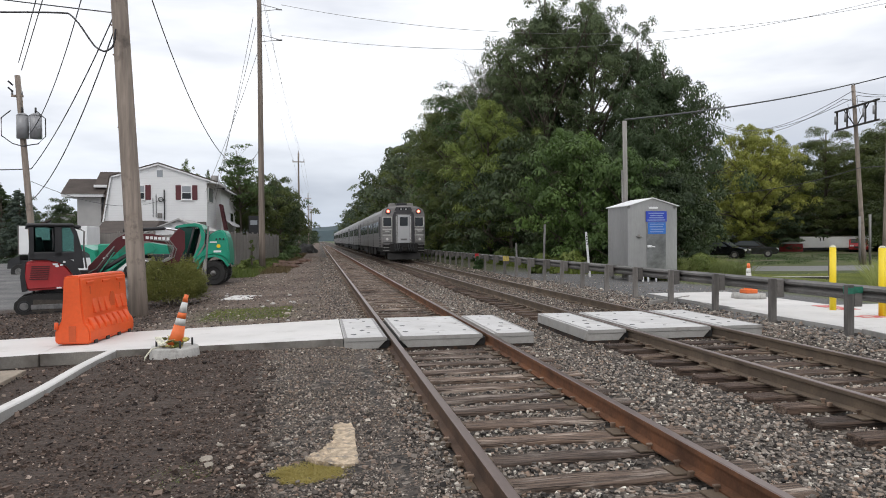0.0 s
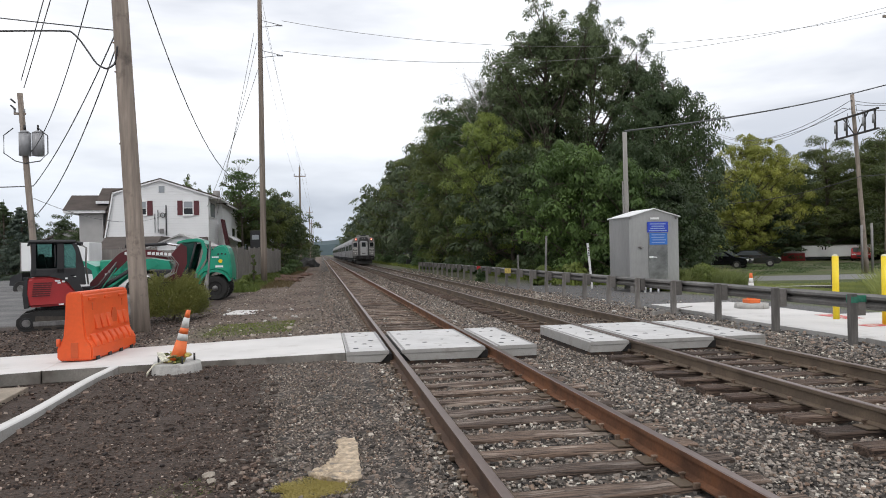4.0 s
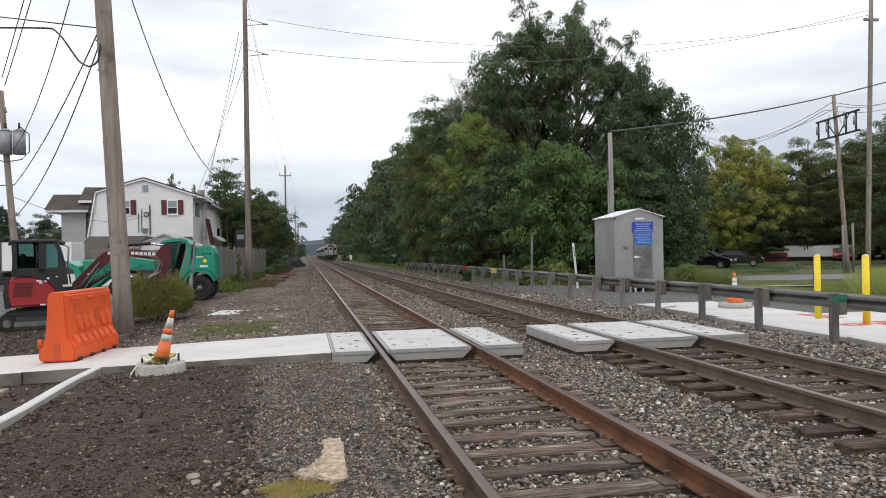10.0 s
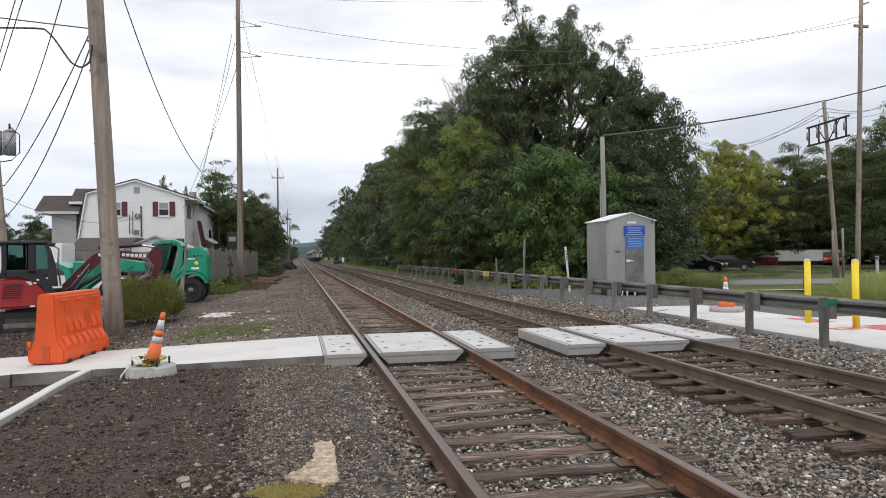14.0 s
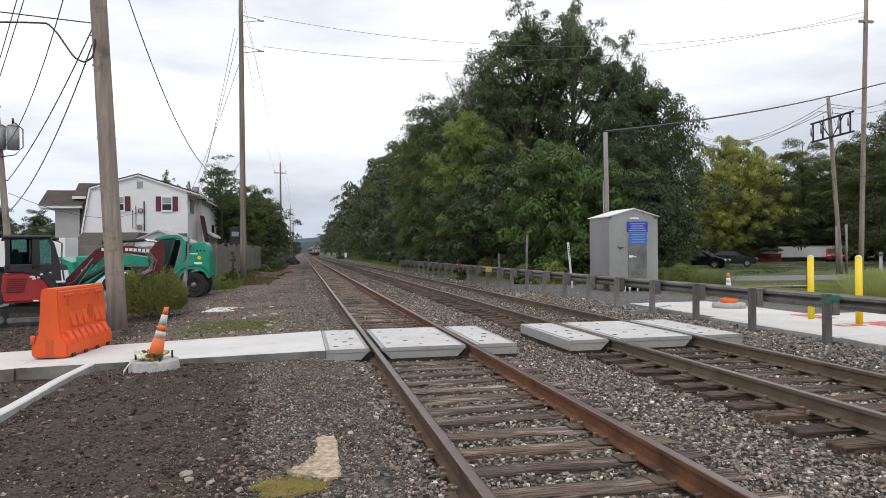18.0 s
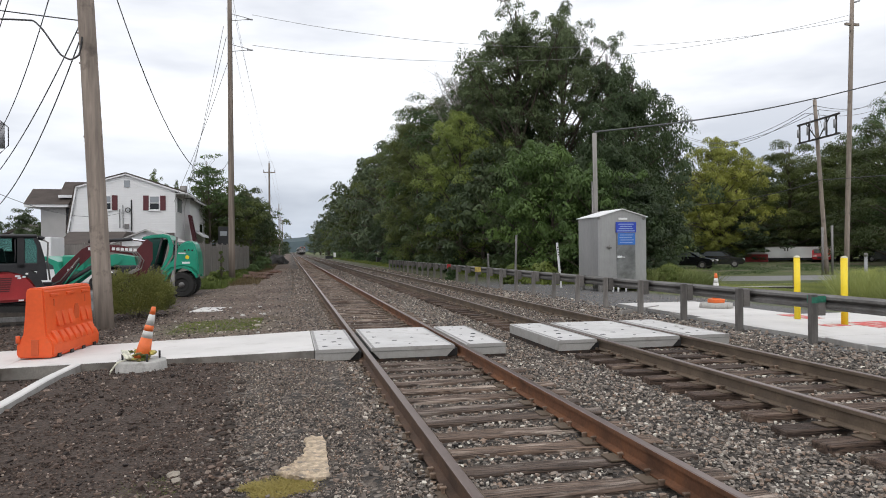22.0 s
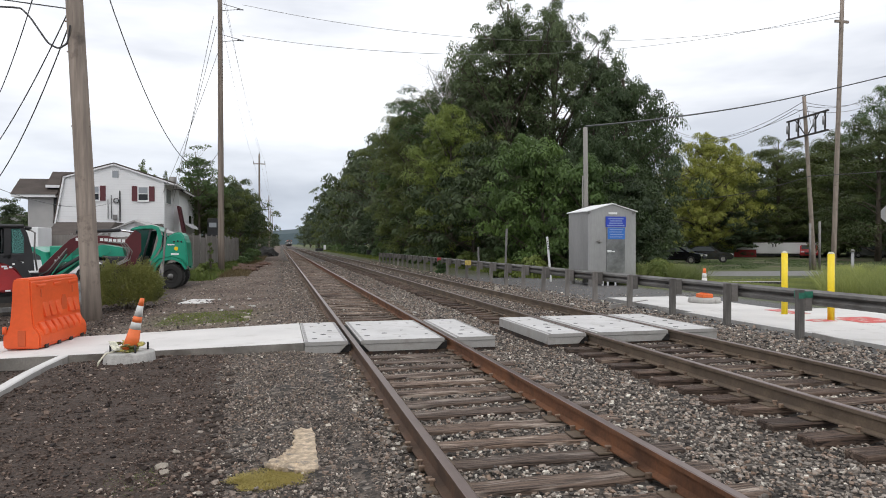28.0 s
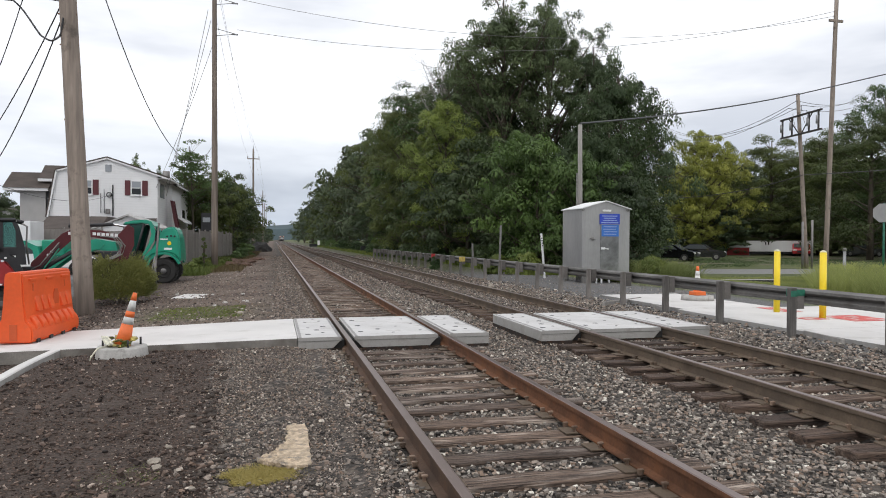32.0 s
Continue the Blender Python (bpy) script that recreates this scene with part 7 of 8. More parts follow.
M_DIRT = surface("red_brown_dirt", (0.095, 0.050, 0.033), 0.95, spread=0.35, big=3, fine=30, bump=0.8, depth=0.03)
for i, (x, y, w) in enumerate([(-3.9, 38.0, 0.9), (-3.0, 41.5, 0.8), (-4.1, 44.0, 1.1), (-2.9, 35.0, 0.5), (-2.4, 47.0, 0.7)]):
    bm = B()
    bmesh.ops.create_icosphere(bm, subdivisions=3, radius=1)
    for v in bm.verts:
        v.co = Vector((v.co.x * w, v.co.y * w * 2.2, max(v.co.z, -0.1) * 0.22)) * (1 + 0.4 * noise.noise(v.co * 2.2 + Vector((i, 0, 0))))
    solid("dirt_mound", bm, M_DIRT, "low heap of red-brown dirt on the track side", "mound", pose(x, y, float(land(x, y))), "dirt mounds")

# far ridge, distance haze put into its blue-green colour
bm = B()
n = 120
rows_ = []
for k in range(n + 1):
    x = -1800 + 3600 * k / n
    h = 34 + 26 * noise.noise((x / 500, 0.4, 0)) + 8 * noise.noise((x / 90, 2.4, 0))
    rows_.append([bm.verts.new((x, 1500, -5)), bm.verts.new((x, 1560, h * 0.7)), bm.verts.new((x, 1640, h)), bm.verts.new((x, 1800, -5))])
for a, b in zip(rows_, rows_[1:]):
    for i in range(3):
        bm.faces.new((a[i], b[i], b[i + 1], a[i + 1]))
solid("far_hill", bm, surface("haze_tinted_woods", (0.058, 0.085, 0.094), 1.0, spread=0.15, big=0.02, fine=0.1, bump=0), "wooded ridge on the horizon, tinted blue-green for haze", "hill", kind="structure")


# ---- low growth ----
def bush(name, x, y, w, h, mt, seed, leaf, label, count=40, per=110, fine=1.0):
    r = random.Random(seed)
    cs, rs = [], []
    for _ in range(count):
        a, q, u = r.uniform(0, math.tau), math.sqrt(r.random()), r.random()
        k = math.sqrt(max(0.05, 1 - u * u * 0.9))
        cs.append((w * q * k * math.cos(a) * 0.8, w * q * k * math.sin(a) * 0.8, h * (0.12 + 0.75 * u)))
        rs.append(w * fine * r.uniform(0.18, 0.32))
    t = thing(name, pose(x, y, float(land(x, y)) - 0.05), label, "bush", "bushes and weeds")
    bm = B()
    for c in cs[:14]:
        tube(bm, [(0, 0, 0), (c[0] * 0.5, c[1] * 0.5, c[2] * 0.6), c], 0.03, 5, 0.008)
    part("stems", bm, M_BARK, t)
    part("leaves", leaf_cloud("leaves", mt, cs, rs, per, leaf, seed, 0.8), None, t)
    return t


def shaggy_shrub(x, y, w, h, mt, seed, label):
    """A rounded shrub, undercut at the foot, of many upright shoots that each carry narrow leaves."""
    g = np.random.default_rng(seed)
    t = thing("shrub", pose(x, y, float(land(x, y)) - 0.03), label, "bush", "bushes and weeds")
    n, per = 4600, 15
    a, u, q = g.uniform(0, math.tau, n), g.uniform(0.02, 1.0, n), 0.55 + 0.45 * g.random(n) ** 0.4
    wide = np.sin(np.pi * (0.26 + 0.62 * u)) ** 0.8 * (1 + 0.10 * np.sin(3 * a + 1.0) + 0.07 * np.sin(5 * a))
    c = np.stack([w * wide * q * np.cos(a), w * wide * q * np.sin(a), h * (0.14 + 0.74 * u * (0.6 + 0.4 * q))], -1)
    d = np.stack([np.cos(a) * 0.75, np.sin(a) * 0.75, 0.25 + 1.1 * u], -1) + g.normal(0, 0.38, (n, 3))
    d /= np.linalg.norm(d, axis=1)[:, None]
    ln = g.uniform(0.07, 0.26, n) * (0.7 + 0.8 * u) * (1 + 0.5 * np.sin(7 * a) * np.sin(9 * u + 2 * a))
    k = np.tile(np.linspace(0.1, 1.0, per), n)[:, None]
    p = np.repeat(c, per, 0) + np.repeat(d * ln[:, None], per, 0) * k
    way = np.repeat(d, per, 0) + g.normal(0, 0.55, (n * per, 3))
    way /= np.linalg.norm(way, axis=1)[:, None]
    side = np.cross(way, g.normal(size=(n * per, 3)))
    side /= np.linalg.norm(side, axis=1)[:, None] + 1e-9
    s = g.uniform(0.022, 0.052, (n * per, 1))
    v = np.stack([p, p + way * s * 0.5 + side * s * 0.22, p + way * s, p + way * s * 0.5 - side * s * 0.22], 1)
    bm = B()
    for i in range(16):
        b = c[i * 40] * np.array([0.9, 0.9, 0.85])
        tube(bm, [(b[0] * 0.15, b[1] * 0.15, -0.05), (b[0] * 0.5, b[1] * 0.5, b[2] * 0.5), tuple(b)], 0.012, 5, 0.004)
    part("stems", bm, M_BARK, t)
    part("leaves", raw_mesh("leaves", v.reshape(-1, 3), np.arange(n * per * 4).reshape(-1, 4), mt), None, t)


shaggy_shrub(-5.50, 11.5, 0.86, 1.36, leaf_material("leaf_shrub", (0.180, 0.186, 0.054), (0.360, 0.360, 0.108), (0.624, 0.480, 0.204)), 5, "shaggy yellow-green shrub beside the wooden pole")
for i, (x, y, w, h) in enumerate([(-5.0, 26.5, 0.4, 0.6), (-5.1, 29.0, 0.45, 0.9), (-4.6, 30.0, 0.35, 0.5), (-4.9, 33.0, 0.4, 0.6), (-4.4, 36, 0.4, 0.5), (-4.75, 28.6, 0.22, 2.3), (-5.7, 25.0, 0.5, 0.6), (-6.4, 13.6, 0.4, 0.9), (-4.2, 40, 0.4, 0.5), (-4.0, 48, 0.6, 0.8), (-3.9, 53, 0.9, 1.2), (-3.8, 60, 1.1, 1.4)]):
    bush("weeds", x, y, w, h, L_WEED if i < 9 else L_MID, 40 + i, 0.06, "ragged green weeds growing by the fence", 26, 90)
for i, (x, y, w, h) in enumerate([(10.0, 19.0, 1.0, 1.0), (9.8, 22.0, 0.9, 0.9), (10.3, 25, 1.0, 1.0), (8.6, 19.5, 0.5, 0.7), (10.2, 30, 1.3, 1.0), (10.0, 36, 1.3, 1.0), (9.6, 43, 1.4, 1.0), (9.2, 52, 1.6, 1.1), (9.3, 62, 1.8, 1.2), (9.2, 75, 2.0, 1.2), (9.0, 90, 2.0, 1.2), (9.0, 110, 2.2, 1.4), (8.9, 140, 2.4, 1.5), (7.05, 24.5, 0.3, 0.8)]):
    bush("weeds", x, y, w, h, L_WEED if i < 5 else L_MID, 70 + i, 0.08, "tall green weeds behind the guard rail", 26, 110)


def blades(name, mt, xs, ys, lo, hi, label, seed, wide=0.012, lean=0.35):
    r = np.random.default_rng(seed)
    n = len(xs)
    h = r.uniform(lo, hi, n)
    a = r.uniform(0, math.tau, n)
    lx, ly = r.normal(0, lean, n) * h, r.normal(0, lean, n) * h
    z = land(xs, ys) - 0.01
    dx, dy = np.cos(a) * wide, np.sin(a) * wide
    v = np.stack([np.stack([xs - dx, ys - dy, z], -1), np.stack([xs + dx, ys + dy, z], -1),
                  np.stack([xs + lx * 0.58 + dx * 0.7, ys + ly * 0.58 + dy * 0.7, z + h * 0.6], -1), np.stack([xs + lx, ys + ly, z + h], -1)], 1)
    ob = new(name, raw_mesh(name, v.reshape(-1, 3), np.arange(n * 4).reshape(n, 4), mt))
    return tagged(ob, label, "grass", kind="stuff")


M_MOSS = leaf_material("leaf_moss_grass", (0.50, 0.37, 0.10), (0.72, 0.545, 0.18), (0.86, 0.68, 0.30))


def tuft(n, x, y, rx, ry, hi, label, seed, wide, mt):
    g = np.random.default_rng(seed)
    a, q = g.uniform(0, math.tau, n), np.sqrt(g.random(n))
    tx, ty = x + rx * q * np.cos(a), y + ry * q * np.sin(a)
    ok = wobble(tx, ty, 0.11, 1.0) + 0.55 * (1 - q) > -0.12
    blades("grass_tuft", mt, tx[ok], ty[ok], 0.3 * hi, hi, label, seed, wide, 1.6)


tuft(13000, -1.13, -5.40, 0.30, 0.22, 0.028, "yellow-green mat of low grass in the gravel", 1, 0.003, M_MOSS)
tuft(700, -2.12, -5.25, 0.25, 0.35, 0.035, "sparse green weeds in the dark earth", 2, 0.003, L_WEED)
q = rng.random((5000, 2))
blades("verge_grass", L_WEED, -2.7 + (q[:, 0] - 0.5) * 1.9, 6.3 + (q[:, 1] - 0.5) * 2.6, 0.01, 0.06, "thin patch of grass on the dirt path", 3, 0.006)
q = rng.random((190000, 2))
gx_, gy_ = 13.0 + q[:, 0] * 11, -2.0 + q[:, 1] * 20
d_ = 0.39 * (gx_ - 24.0) + 0.92 * (gy_ - 23.6)
ok = (d_ < -4.6) & (gy_ < gx_ - 7.8) & (wobble(gx_, gy_, 0.7, 1.0) > -0.25)
blades("verge_grass", L_TALL, gx_[ok], gy_[ok], 0.25, 0.95, "tall green grass between the path and the road", 4, 0.006)
ok = (d_ < -4.3) & (gy_ >= gx_ - 7.8)
blades("verge_grass", L_TALL, gx_[ok], gy_[ok], 0.04, 0.16, "short grass beside the road", 8, 0.008)
g_ = random.Random(31)
for i in range(6):
    x = 15.9 + g_.random() * 5
    bush("weeds", x, x - 10.2 + g_.uniform(0, 2.4), g_.uniform(0.5, 0.85), g_.uniform(0.7, 1.0), L_TALL, 120 + i, 0.020, "tall leafy weeds between the path and the road", 70, 70)
for i, (x, y) in enumerate([(12.0, 13.3), (12.7, 13.0), (13.2, 13.6), (12.4, 14.3), (13.5, 14.4), (11.6, 14.0)]):
    bush("weeds", x, y, g_.uniform(0.5, 0.75), g_.uniform(0.75, 1.05), L_WEED, 150 + i, 0.03, "leafy green weeds beside the signal case", 80, 75)
q = rng.random((15000, 2))
gx_, gy_ = 11.3 + q[:, 0] * 3.6, 12.9 + q[:, 1] * 3.0
ok = wobble(gx_, gy_, 0.5, 1.0) > -0.15
blades("verge_grass", L_TALL, gx_[ok], gy_[ok], 0.2, 0.85, "tall feathery grass beside the signal case", 13, 0.008, 0.45)
q = rng.random((26000, 2))
ok = wobble(22 + q[:, 0] * 26, 29 + q[:, 1] * 24, 2.2, 1.0) > -0.1
blades("verge_grass", L_MID, (22 + q[:, 0] * 26)[ok], (29 + q[:, 1] * 24)[ok], 0.03, 0.12, "rough grass in the field beyond the road", 12, 0.02)
q = rng.random((26000, 2))
blades("verge_grass", L_WEED, 9.6 + q[:, 0] ** 0.8 * 2.0, 18 + q[:, 1] * 60, 0.1, 0.45, "green grass at the foot of the trees", 6, 0.02)
q = rng.random((16000, 2))
blades("verge_grass", L_WEED, -5.7 + q[:, 0] ** 1.6 * 1.5, 24 + q[:, 1] * 28, 0.08, 0.4, "green grass along the fence", 7, 0.02)

M_DRY = leaf_material("leaf_dry_grass", (0.096, 0.072, 0.042), (0.168, 0.126, 0.072), (0.228, 0.180, 0.108))
q = rng.random((4500, 2))
blades("dry_grass", M_DRY, -4.3 + q[:, 0] * 1.6, 27 + q[:, 1] ** 1.3 * 70, 0.04, 0.30, "dry tan grass along the dirt track", 9, 0.02)
q = rng.random((7000, 2))
blades("verge_grass", L_WEED, 7.9 + q[:, 0] * 1.4, 52 + q[:, 1] ** 1.3 * 100, 0.06, 0.35, "low grass beyond the guard rail", 10, 0.03)

# ---- ballast and loose stones ----
def on_tie(x0, xs, ys):
    """True over the bare part of a tie of the track whose first rail is at x0."""
    ty = np.array(TIES[x0])
    d = np.min(np.abs(ys[:, None] - ty[None]), axis=1)
    return (d < 0.125) & (xs > x0 - 0.02) & (xs < x0 + GAUGE + 0.45)


def on_rail(xs):
    return np.min(np.abs(xs[:, None] - np.array([0.0, GAUGE, X2, X2 + GAUGE])[None]), axis=1) < 0.09


def off_slabs(xs, ys):
    mat_ = ((xs + 1.15) / 0.29) ** 2 + ((ys + 5.40) / 0.24) ** 2 < rng.uniform(0.5, 1.2, len(xs))
    tracks_ = (ys > -0.03) & (ys < PANEL_Y + 0.03) & (((xs > -0.76) & (xs < 2.25)) | ((xs > X2 - 0.78) & (xs < X2 + 2.37)))
    return ~tracks_ & ~mat_ & ~((ys > -0.02) & (ys < PANEL_Y + 0.02) & (xs < -0.7))


xs, ys = sown(100000, -0.32, 6.9, -8.6, 14)
bare = (on_tie(0.0, xs, ys) & (rng.random(len(xs)) < 0.95)) | (on_tie(X2, xs, ys) & (rng.random(len(xs)) < np.where(ys < 3, 0.95, 0.55)))
stones("ballast", M_STONE, xs, ys, 0.0245, "grey broken ballast stones round the tracks", 0.18, off_slabs(xs, ys) & ~bare & ~on_rail(xs))
xs, ys = sown(84000, -2.3, -0.2, -8.6, 2.5)
stones("fine_gravel", M_FINE, xs, ys, 0.0120, "fine grey gravel beside the track", 0.3, off_slabs(xs, ys) & (rng.random(len(xs)) < np.where(xs + 0.065 * (ys + 1) + wobble(xs, ys, 0.3, 0.18) < -1.80, 0.08, 1.0)))
xs, ys = sown(2500, -1.8, -0.2, -8.6, -0.05)
stones("ballast", M_FINE, xs, ys, 0.026, "scattered ballast stones beside the track", 0.3, off_slabs(xs, ys))
xs, ys = sown(34000, -1.0, 6.9, 14, 56)
bare = (on_tie(0.0, xs, ys) & (rng.random(len(xs)) < 0.9)) | (on_tie(X2, xs, ys) & (rng.random(len(xs)) < 0.4))
stones("ballast", M_FINE, xs, ys, 0.042, "grey broken ballast stones round the tracks", 0.3, ~bare & ~on_rail(xs))
xs, ys = sown(1250, -3.95, -1.55, -8.0, 0.3)
stones("clods", M_DARKSTONE, xs, ys, 0.034, "dark clods and flat stones in the bed of earth", 0.35, xs + 0.065 * (ys + 1) < -1.72)
xs, ys = sown(22000, -3.95, -1.45, -8.0, 0.3)
stones("loose_stones", M_DARKSTONE, xs, ys, 0.014, "small stones and clods in dark earth", 0.35, xs + 0.065 * (ys + 1) < -1.68)
xs, ys = sown(9000, -1.1, -0.2, 2.6, 16)
stones("fine_gravel", M_FINE, xs, ys, 0.024, "fine grey gravel along the track", 0.4, ~on_rail(xs))
xs, ys = sown(10000, -4.8, -0.8, 2.7, 60)
stones("loose_stones", M_FINE, xs, ys, 0.030, "scattered small stones on the dirt path", 0.45)
xs, ys = sown(6000, -9.5, -4.5, 2.8, 14)
stones("loose_stones", M_DARKSTONE, xs, ys, 0.032, "clods and small stones in dark earth by the pole", 0.4)
xs, ys = sown(3500, -9.0, -4.25, -8, 0.35)
stones("loose_stones", M_DARKSTONE, xs, ys, 0.03, "clods in the dug-out earth beyond the curb", 0.4)
xs, ys = sown(4200, 6.2, 7.5, -5, 14)
stones("loose_stones", M_STONE, xs, ys, 0.036, "grey stones along the guard rail", 0.35, ~((xs > 7.4) & (ys < 6.95)))


xs, ys = sown(5000, 7.2, 12.0, 3.0, 20)
stones("loose_stones", M_STONE, xs, ys, 0.018, "grey stones round the signal case", 0.35, ~((xs < 12.5) & (ys < 6.95)))

# ---- the train ----
M_STEEL = surface("fluted_stainless", (0.275, 0.262, 0.256), 0.45, 0.55, spread=0.14, big=0.6, fine=8, bump=0.12, depth=0.01, stretch=(1, 0.05, 8), stain=((0.26, 0.25, 0.24), 0.5, 0.8, 0.6))
M_ROOF = surface("grey_coach_roof", (0.30, 0.295, 0.29), 0.7, 0.2, spread=0.15, big=0.5, fine=6, bump=0.05)
M_DARKTRIM = surface("dark_grey_trim", (0.045, 0.043, 0.046), 0.5, spread=0.2, big=2, fine=20, bump=0.05)
M_LAMP = plain("marker_light_core", (1.0, 0.55, 0.36), 0.3, glow=1.5)
M_LENS = plain("red_marker_lens", (1.0, 0.10, 0.06), 0.3, glow=0.9)
# Near-black underframe; shade beneath the coach is put into the colour.
M_UNDER = surface("black_shaded_underframe", (0.011, 0.010, 0.0095), 0.85, spread=0.3, big=2, bump=0.2)
CL = 25.6


def coach():
    t = thing("railway_coach", pose(X2 + GAUGE / 2, 36, 0), "grey stainless-steel passenger coach with dark windows", "railway coach", "coaches of the passenger train")
    prof = [(-1.47, 0.95), (1.47, 0.95), (1.50, 1.6), (1.50, 2.95), (1.42, 3.35), (1.20, 3.62), (0.75, 3.80), (0, 3.86), (-0.75, 3.80), (-1.20, 3.62), (-1.42, 3.35), (-1.50, 2.95), (-1.50, 1.6)]
    bm = prism(B(), prof, 0.0, CL)
    for f in bm.faces:
        f.material_index = 1 if f.normal.z > 0.35 else 0
    body = part("body", bm, [M_STEEL, M_ROOF], t)
    for s in (-1, 1):
        for y in (3.2, 5.6, 8.6, 11.0, 14.8, 17.2, 20.0, 22.4):
            part("window", box(B(), s * 1.505 - 0.012, s * 1.505 + 0.012, y - 0.95, y + 0.95, 1.98, 2.76), M_GLASS, body)
        for y in (1.2, 7.1, 12.9, 18.6, 24.4):
            wide = 0.5 if y in (1.2, 24.4) else 0.12
            part("side_door", box(B(), s * 1.505 - 0.012, s * 1.505 + 0.012, y - wide, y + wide, 1.0, 3.1), M_DARKTRIM, body)
        for z in (1.15, 1.32, 1.49, 1.66):
            part("flute", box(B(), s * 1.505 - 0.02, s * 1.505 + 0.016, 0.3, CL - 0.3, z - 0.035, z + 0.035), M_STEEL, body)
    part("underframe", box(B(), -1.25, 1.25, 0.4, CL - 0.4, 0.62, 0.95), M_UNDER, t)
    for y in (7.5, 10.5, 13.5, 17.0):
        part("equipment_box", box(B(), -1.35, 1.35, y - 1.1, y + 1.0, 0.35, 0.95, 0.03), M_UNDER, t)
    for y in (3.2, CL - 3.2):
        bog = part("bogie", box(B(), -1.15, 1.15, y - 1.7, y + 1.7, 0.38, 0.72, 0.04), M_UNDER, t)
        for dy in (-1.2, 1.2):
            for s in (-1, 1):
                part("wheel", ring(B(), (s * GAUGE / 2, y + dy, 0.43), 0.43, 0.13, "x", 20), M_RUSTDULL, bog)
    for y in (4, 8.2, 17.2, 21.5):
        part("roof_unit", box(B(), -0.6, 0.6, y - 1.0, y + 1.0, 3.8, 3.98, 0.05), M_ROOF, t)
    return t


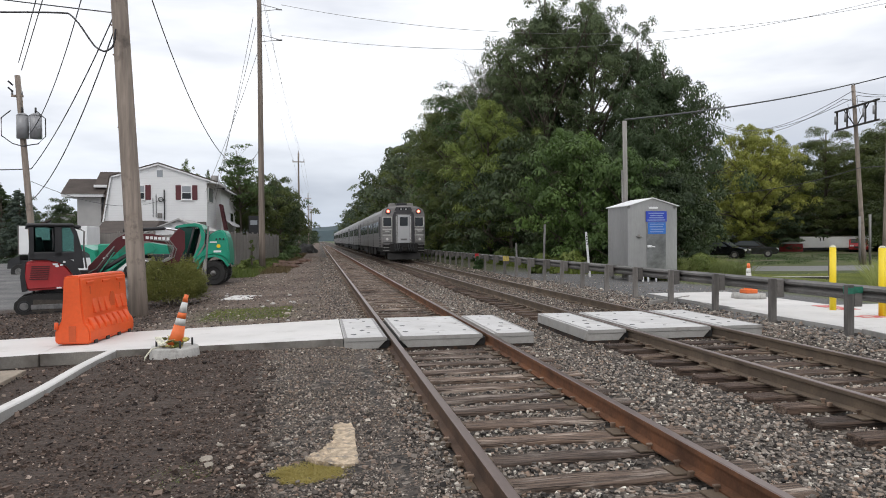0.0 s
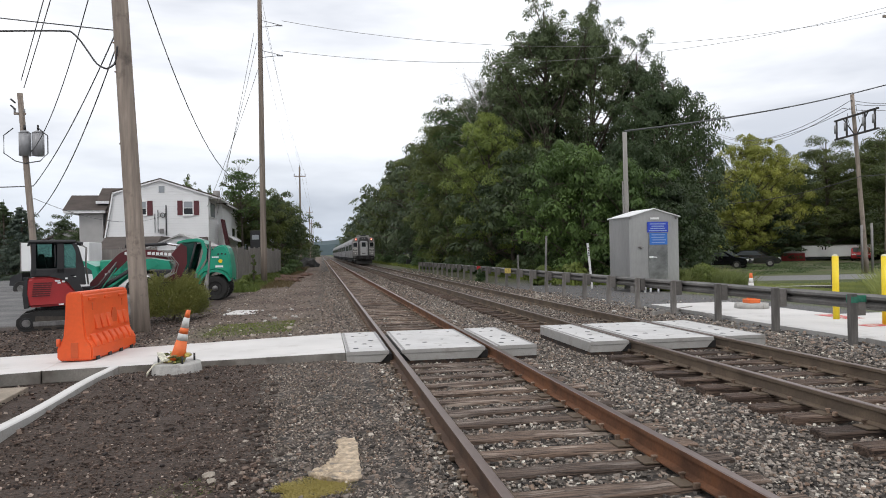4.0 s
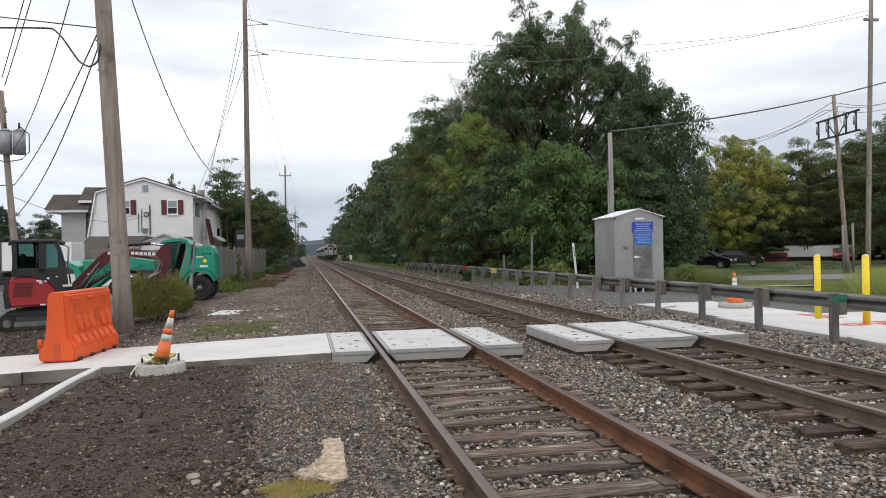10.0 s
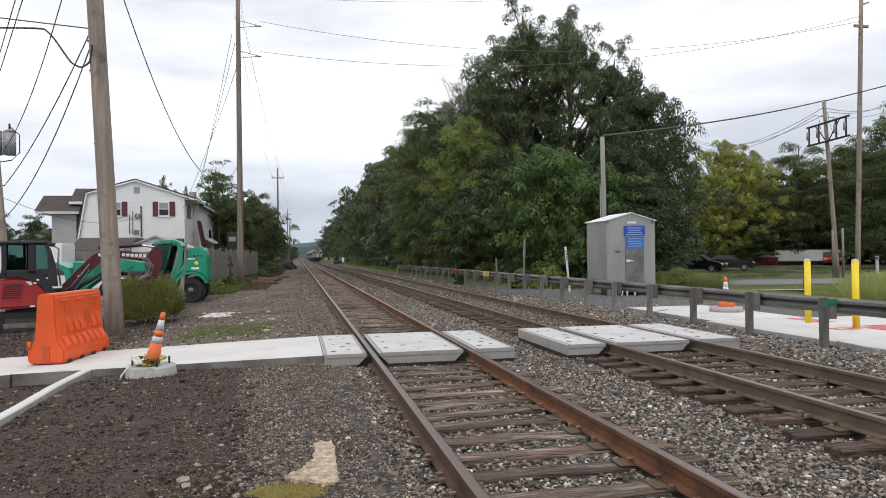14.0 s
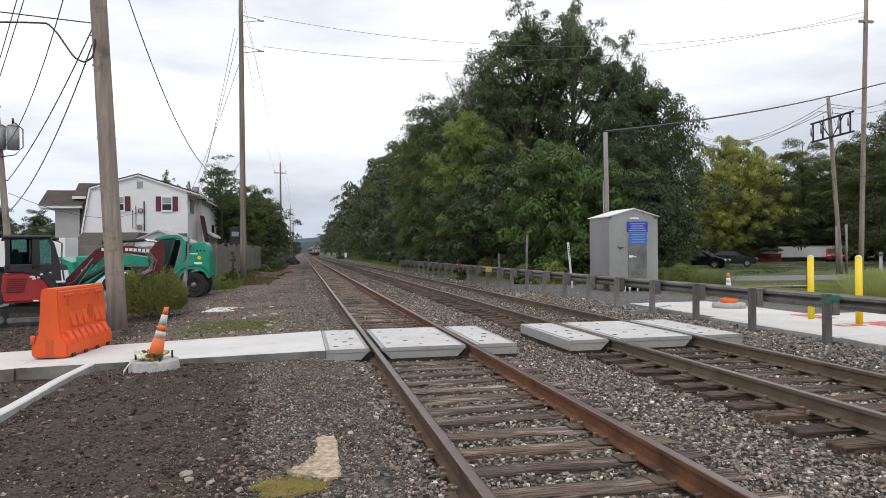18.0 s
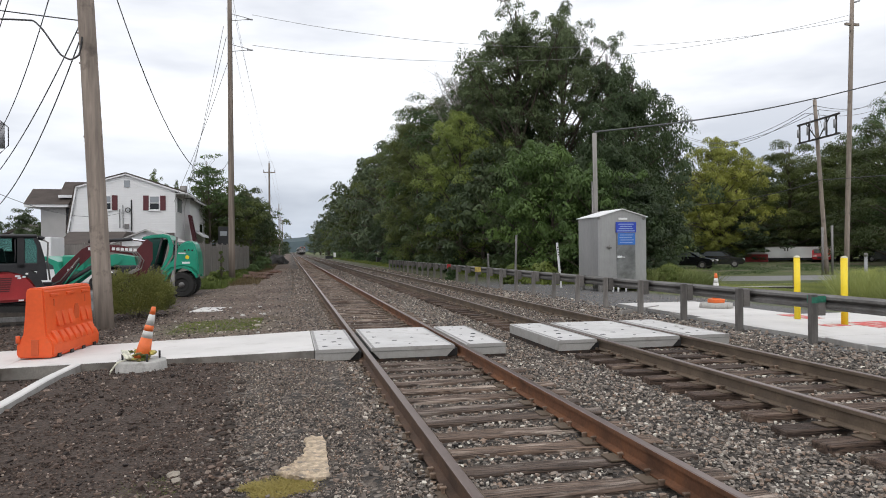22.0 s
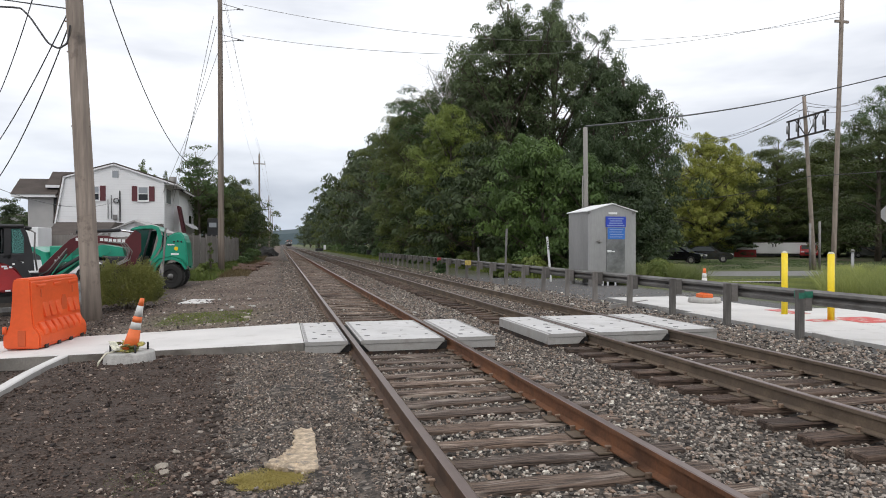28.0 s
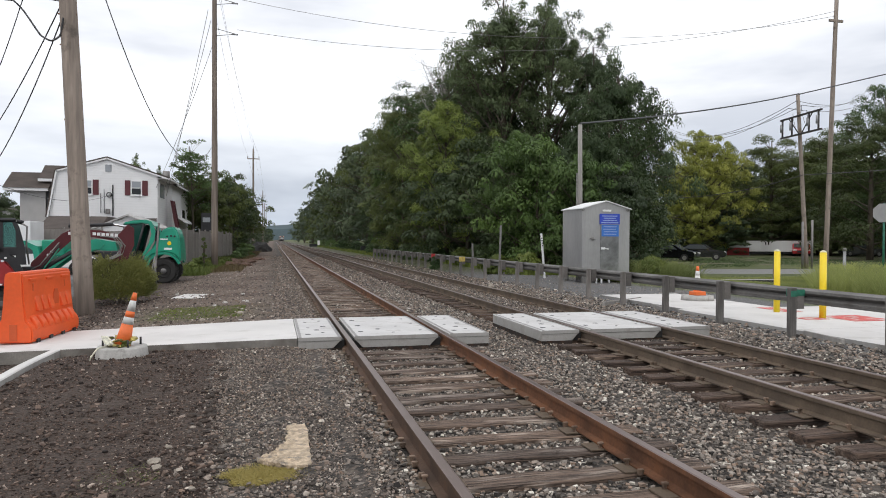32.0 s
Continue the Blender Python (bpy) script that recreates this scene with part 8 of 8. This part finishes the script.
def coach_end(t):
    """The cab end, facing -y."""
    outer = [(-1.47, 1.22), (1.47, 1.22), (1.50, 2.95), (1.46, 3.33), (1.34, 3.58), (1.05, 3.74), (0.60, 3.82), (0, 3.85), (-0.60, 3.82), (-1.05, 3.74), (-1.34, 3.58), (-1.46, 3.33), (-1.50, 2.95)]
    bm = prism(B(), outer, -0.22, -0.003)
    bmesh.ops.bevel(bm, geom=[e for e in bm.edges if all(v.co.y < -0.2 for v in e.verts)], offset=0.12, segments=3, affect="EDGES")
    end = part("end_face", bm, M_STEEL, t, "dull stainless end face with rounded corners")
    arch = [(-0.74, 1.24), (0.74, 1.24), (0.74, 3.10), (0.66, 3.34), (0.45, 3.46), (-0.45, 3.46), (-0.66, 3.34), (-0.74, 3.10)]
    part("door_surround", prism(B(), arch, -0.40, -0.222), M_DARKTRIM, end, "dark grey gangway frame")
    inner = [(-0.56, 1.24), (0.56, 1.24), (0.56, 3.06), (0.50, 3.24), (-0.50, 3.24), (-0.56, 3.06)]
    part("gangway", prism(B(), inner, -0.415, -0.402), M_GALVD, end, "grey inner gangway face")
    pale = surface("pale_door", (0.46, 0.46, 0.47), 0.5, spread=0.06, bump=0.02)
    door_ = part("end_door", box(B(), -0.40, 0.40, -0.445, -0.416, 1.27, 3.18, 0.02), pale, end, "pale end door with a small window")
    part("window", box(B(), -0.27, 0.27, -0.452, -0.4455, 2.42, 3.02), M_GLASS, door_)
    part("lettering_bar", box(B(), -0.22, 0.22, -0.452, -0.4455, 1.44, 1.56), M_GALVD, door_)
    for s in (-1, 1):
        part("door_rail", box(B(), s * 0.47 - 0.015, s * 0.47 + 0.015, -0.44, -0.416, 1.3, 3.1), M_WHITE, end, "pale upright beside the door")
    hood = part("number_hood", prism(B(), [(-0.62, 3.46), (0.62, 3.46), (0.50, 3.70), (-0.50, 3.70)], -0.30, -0.19), M_DARKTRIM, end, "dark hood over the door")
    for s in (-1, 1):
        part("number_glass", box(B(), s * 0.17 - 0.12, s * 0.17 + 0.12, -0.312, -0.301, 3.50, 3.64), M_GLASS, hood)
        part("number_bar", box(B(), s * 0.17 - 0.05, s * 0.17 + 0.05, -0.316, -0.3125, 3.54, 3.60), M_CONEWH, hood)
        w = part("cab_window", box(B(), s * 1.09 - 0.34, s * 1.09 + 0.31, -0.245, -0.222, 2.36, 3.05, 0.03), M_CONEWH, end, "pale window frame")
        part("pane", box(B(), s * 1.09 - 0.29, s * 1.09 + 0.26, -0.252, -0.2455, 2.41, 3.00), M_GLASS, w)
        lamp = part("lamp_housing", ring(B(), (s * 1.04, -0.24, 3.42), 0.20, 0.10, "y", 20), M_DARKTRIM, end)
        part("lens", ring(B(), (s * 1.04, -0.295, 3.42), 0.125, 0.02, "y", 18), M_LENS, lamp, "glowing red marker lens")
        part("lamp", ring(B(), (s * 1.04, -0.31, 3.42), 0.085, 0.02, "y", 16), M_LAMP, lamp, "bright core of the marker light")
        for k, z in enumerate((1.80, 1.93, 2.06, 2.19)):
            part("flute", box(B(), s * 1.09 - 0.34, s * 1.09 + 0.30, -0.238, -0.222, z - 0.03, z + 0.03, 0.008), M_CONEWH if k in (0, 3) else M_GALVD, end)
        part("lettering_bar", box(B(), s * 1.12 - 0.16, s * 1.12 + 0.16, -0.246, -0.2385, 2.04, 2.10), M_CONEWH, end)
        part("socket", ring(B(), (s * 1.12, -0.24, 1.52), 0.09, 0.05, "y", 14), M_CONEWH, end, "pale jumper socket")
        part("hand_rail", tube(B(), [(s * 0.84, -0.27, 1.35), (s * 0.84, -0.27, 2.25)], 0.018, 6), M_CONEWH, end)
        part("corner_step", box(B(), s * 1.18 - 0.24, s * 1.18 + 0.24, -0.30, 0.1, 0.62, 1.20, 0.04), M_UNDER, end)
        for z in (0.74, 0.95, 1.14):
            part("step_rail", tube(B(), [(s * 0.98, -0.31, z), (s * 1.40, -0.31, z)], 0.018, 6), M_GALV, end)
        part("roof_horn", box(B(), s * 0.62 - 0.22, s * 0.62 + 0.22, 0.9, 1.7, 3.80, 4.03, 0.05), M_GALV, t, "grey roof equipment box")
    part("antenna_box", box(B(), -0.35, 0.35, 0.6, 1.2, 3.85, 4.02, 0.03), M_BLACK, t)
    part("buffer_beam", box(B(), -0.95, 0.95, -0.42, 0.2, 0.62, 1.235, 0.03), M_UNDER, t)
    for s in (-1, 1):
        for q in range(3):
            x = s * (0.30 + 0.16 * q)
            part("jumper_cable", tube(B(), [(x, -0.44, 1.2), (x, -0.54, 0.9), (x + 0.05, -0.55, 0.72), (x + 0.1, -0.46, 0.9)], 0.03, 6), M_BLACK, t)
    part("coupler", box(B(), -0.16, 0.16, -0.85, -0.3, 0.72, 1.02, 0.03), M_UNDER, t)
    part("pilot", prism(B(), [(-0.55, 0.14), (-0.42, 0.14), (-0.15, 0.6), (-0.3, 0.6)], -1.1, 1.1, "x"), M_UNDER, t)


coaches = [coach()]
for k in range(1, 6):
    coaches.append(copy_thing(coaches[0], pose(X2 + GAUGE / 2, 36 + k * 26.2, 0)))
coach_end(coaches[0])
coaches[0]["label"] = "grey stainless-steel cab coach with red marker lights glowing"

# seconds, place of the rear face along the track
RUN = [(0, 36.8), (1, 48.0), (2, 59.6), (3, 71.5), (4.5, 89.3), (6, 107.5), (9, 144.5), (13, 196.5), (18, 266), (23, 344), (28, 428), (32, 503)]


def motions():
    for k, c in enumerate(coaches):
        walk(c, [(t, pose(X2 + GAUGE / 2, y + k * 26.2, 0)) for t, y in RUN])


motions()
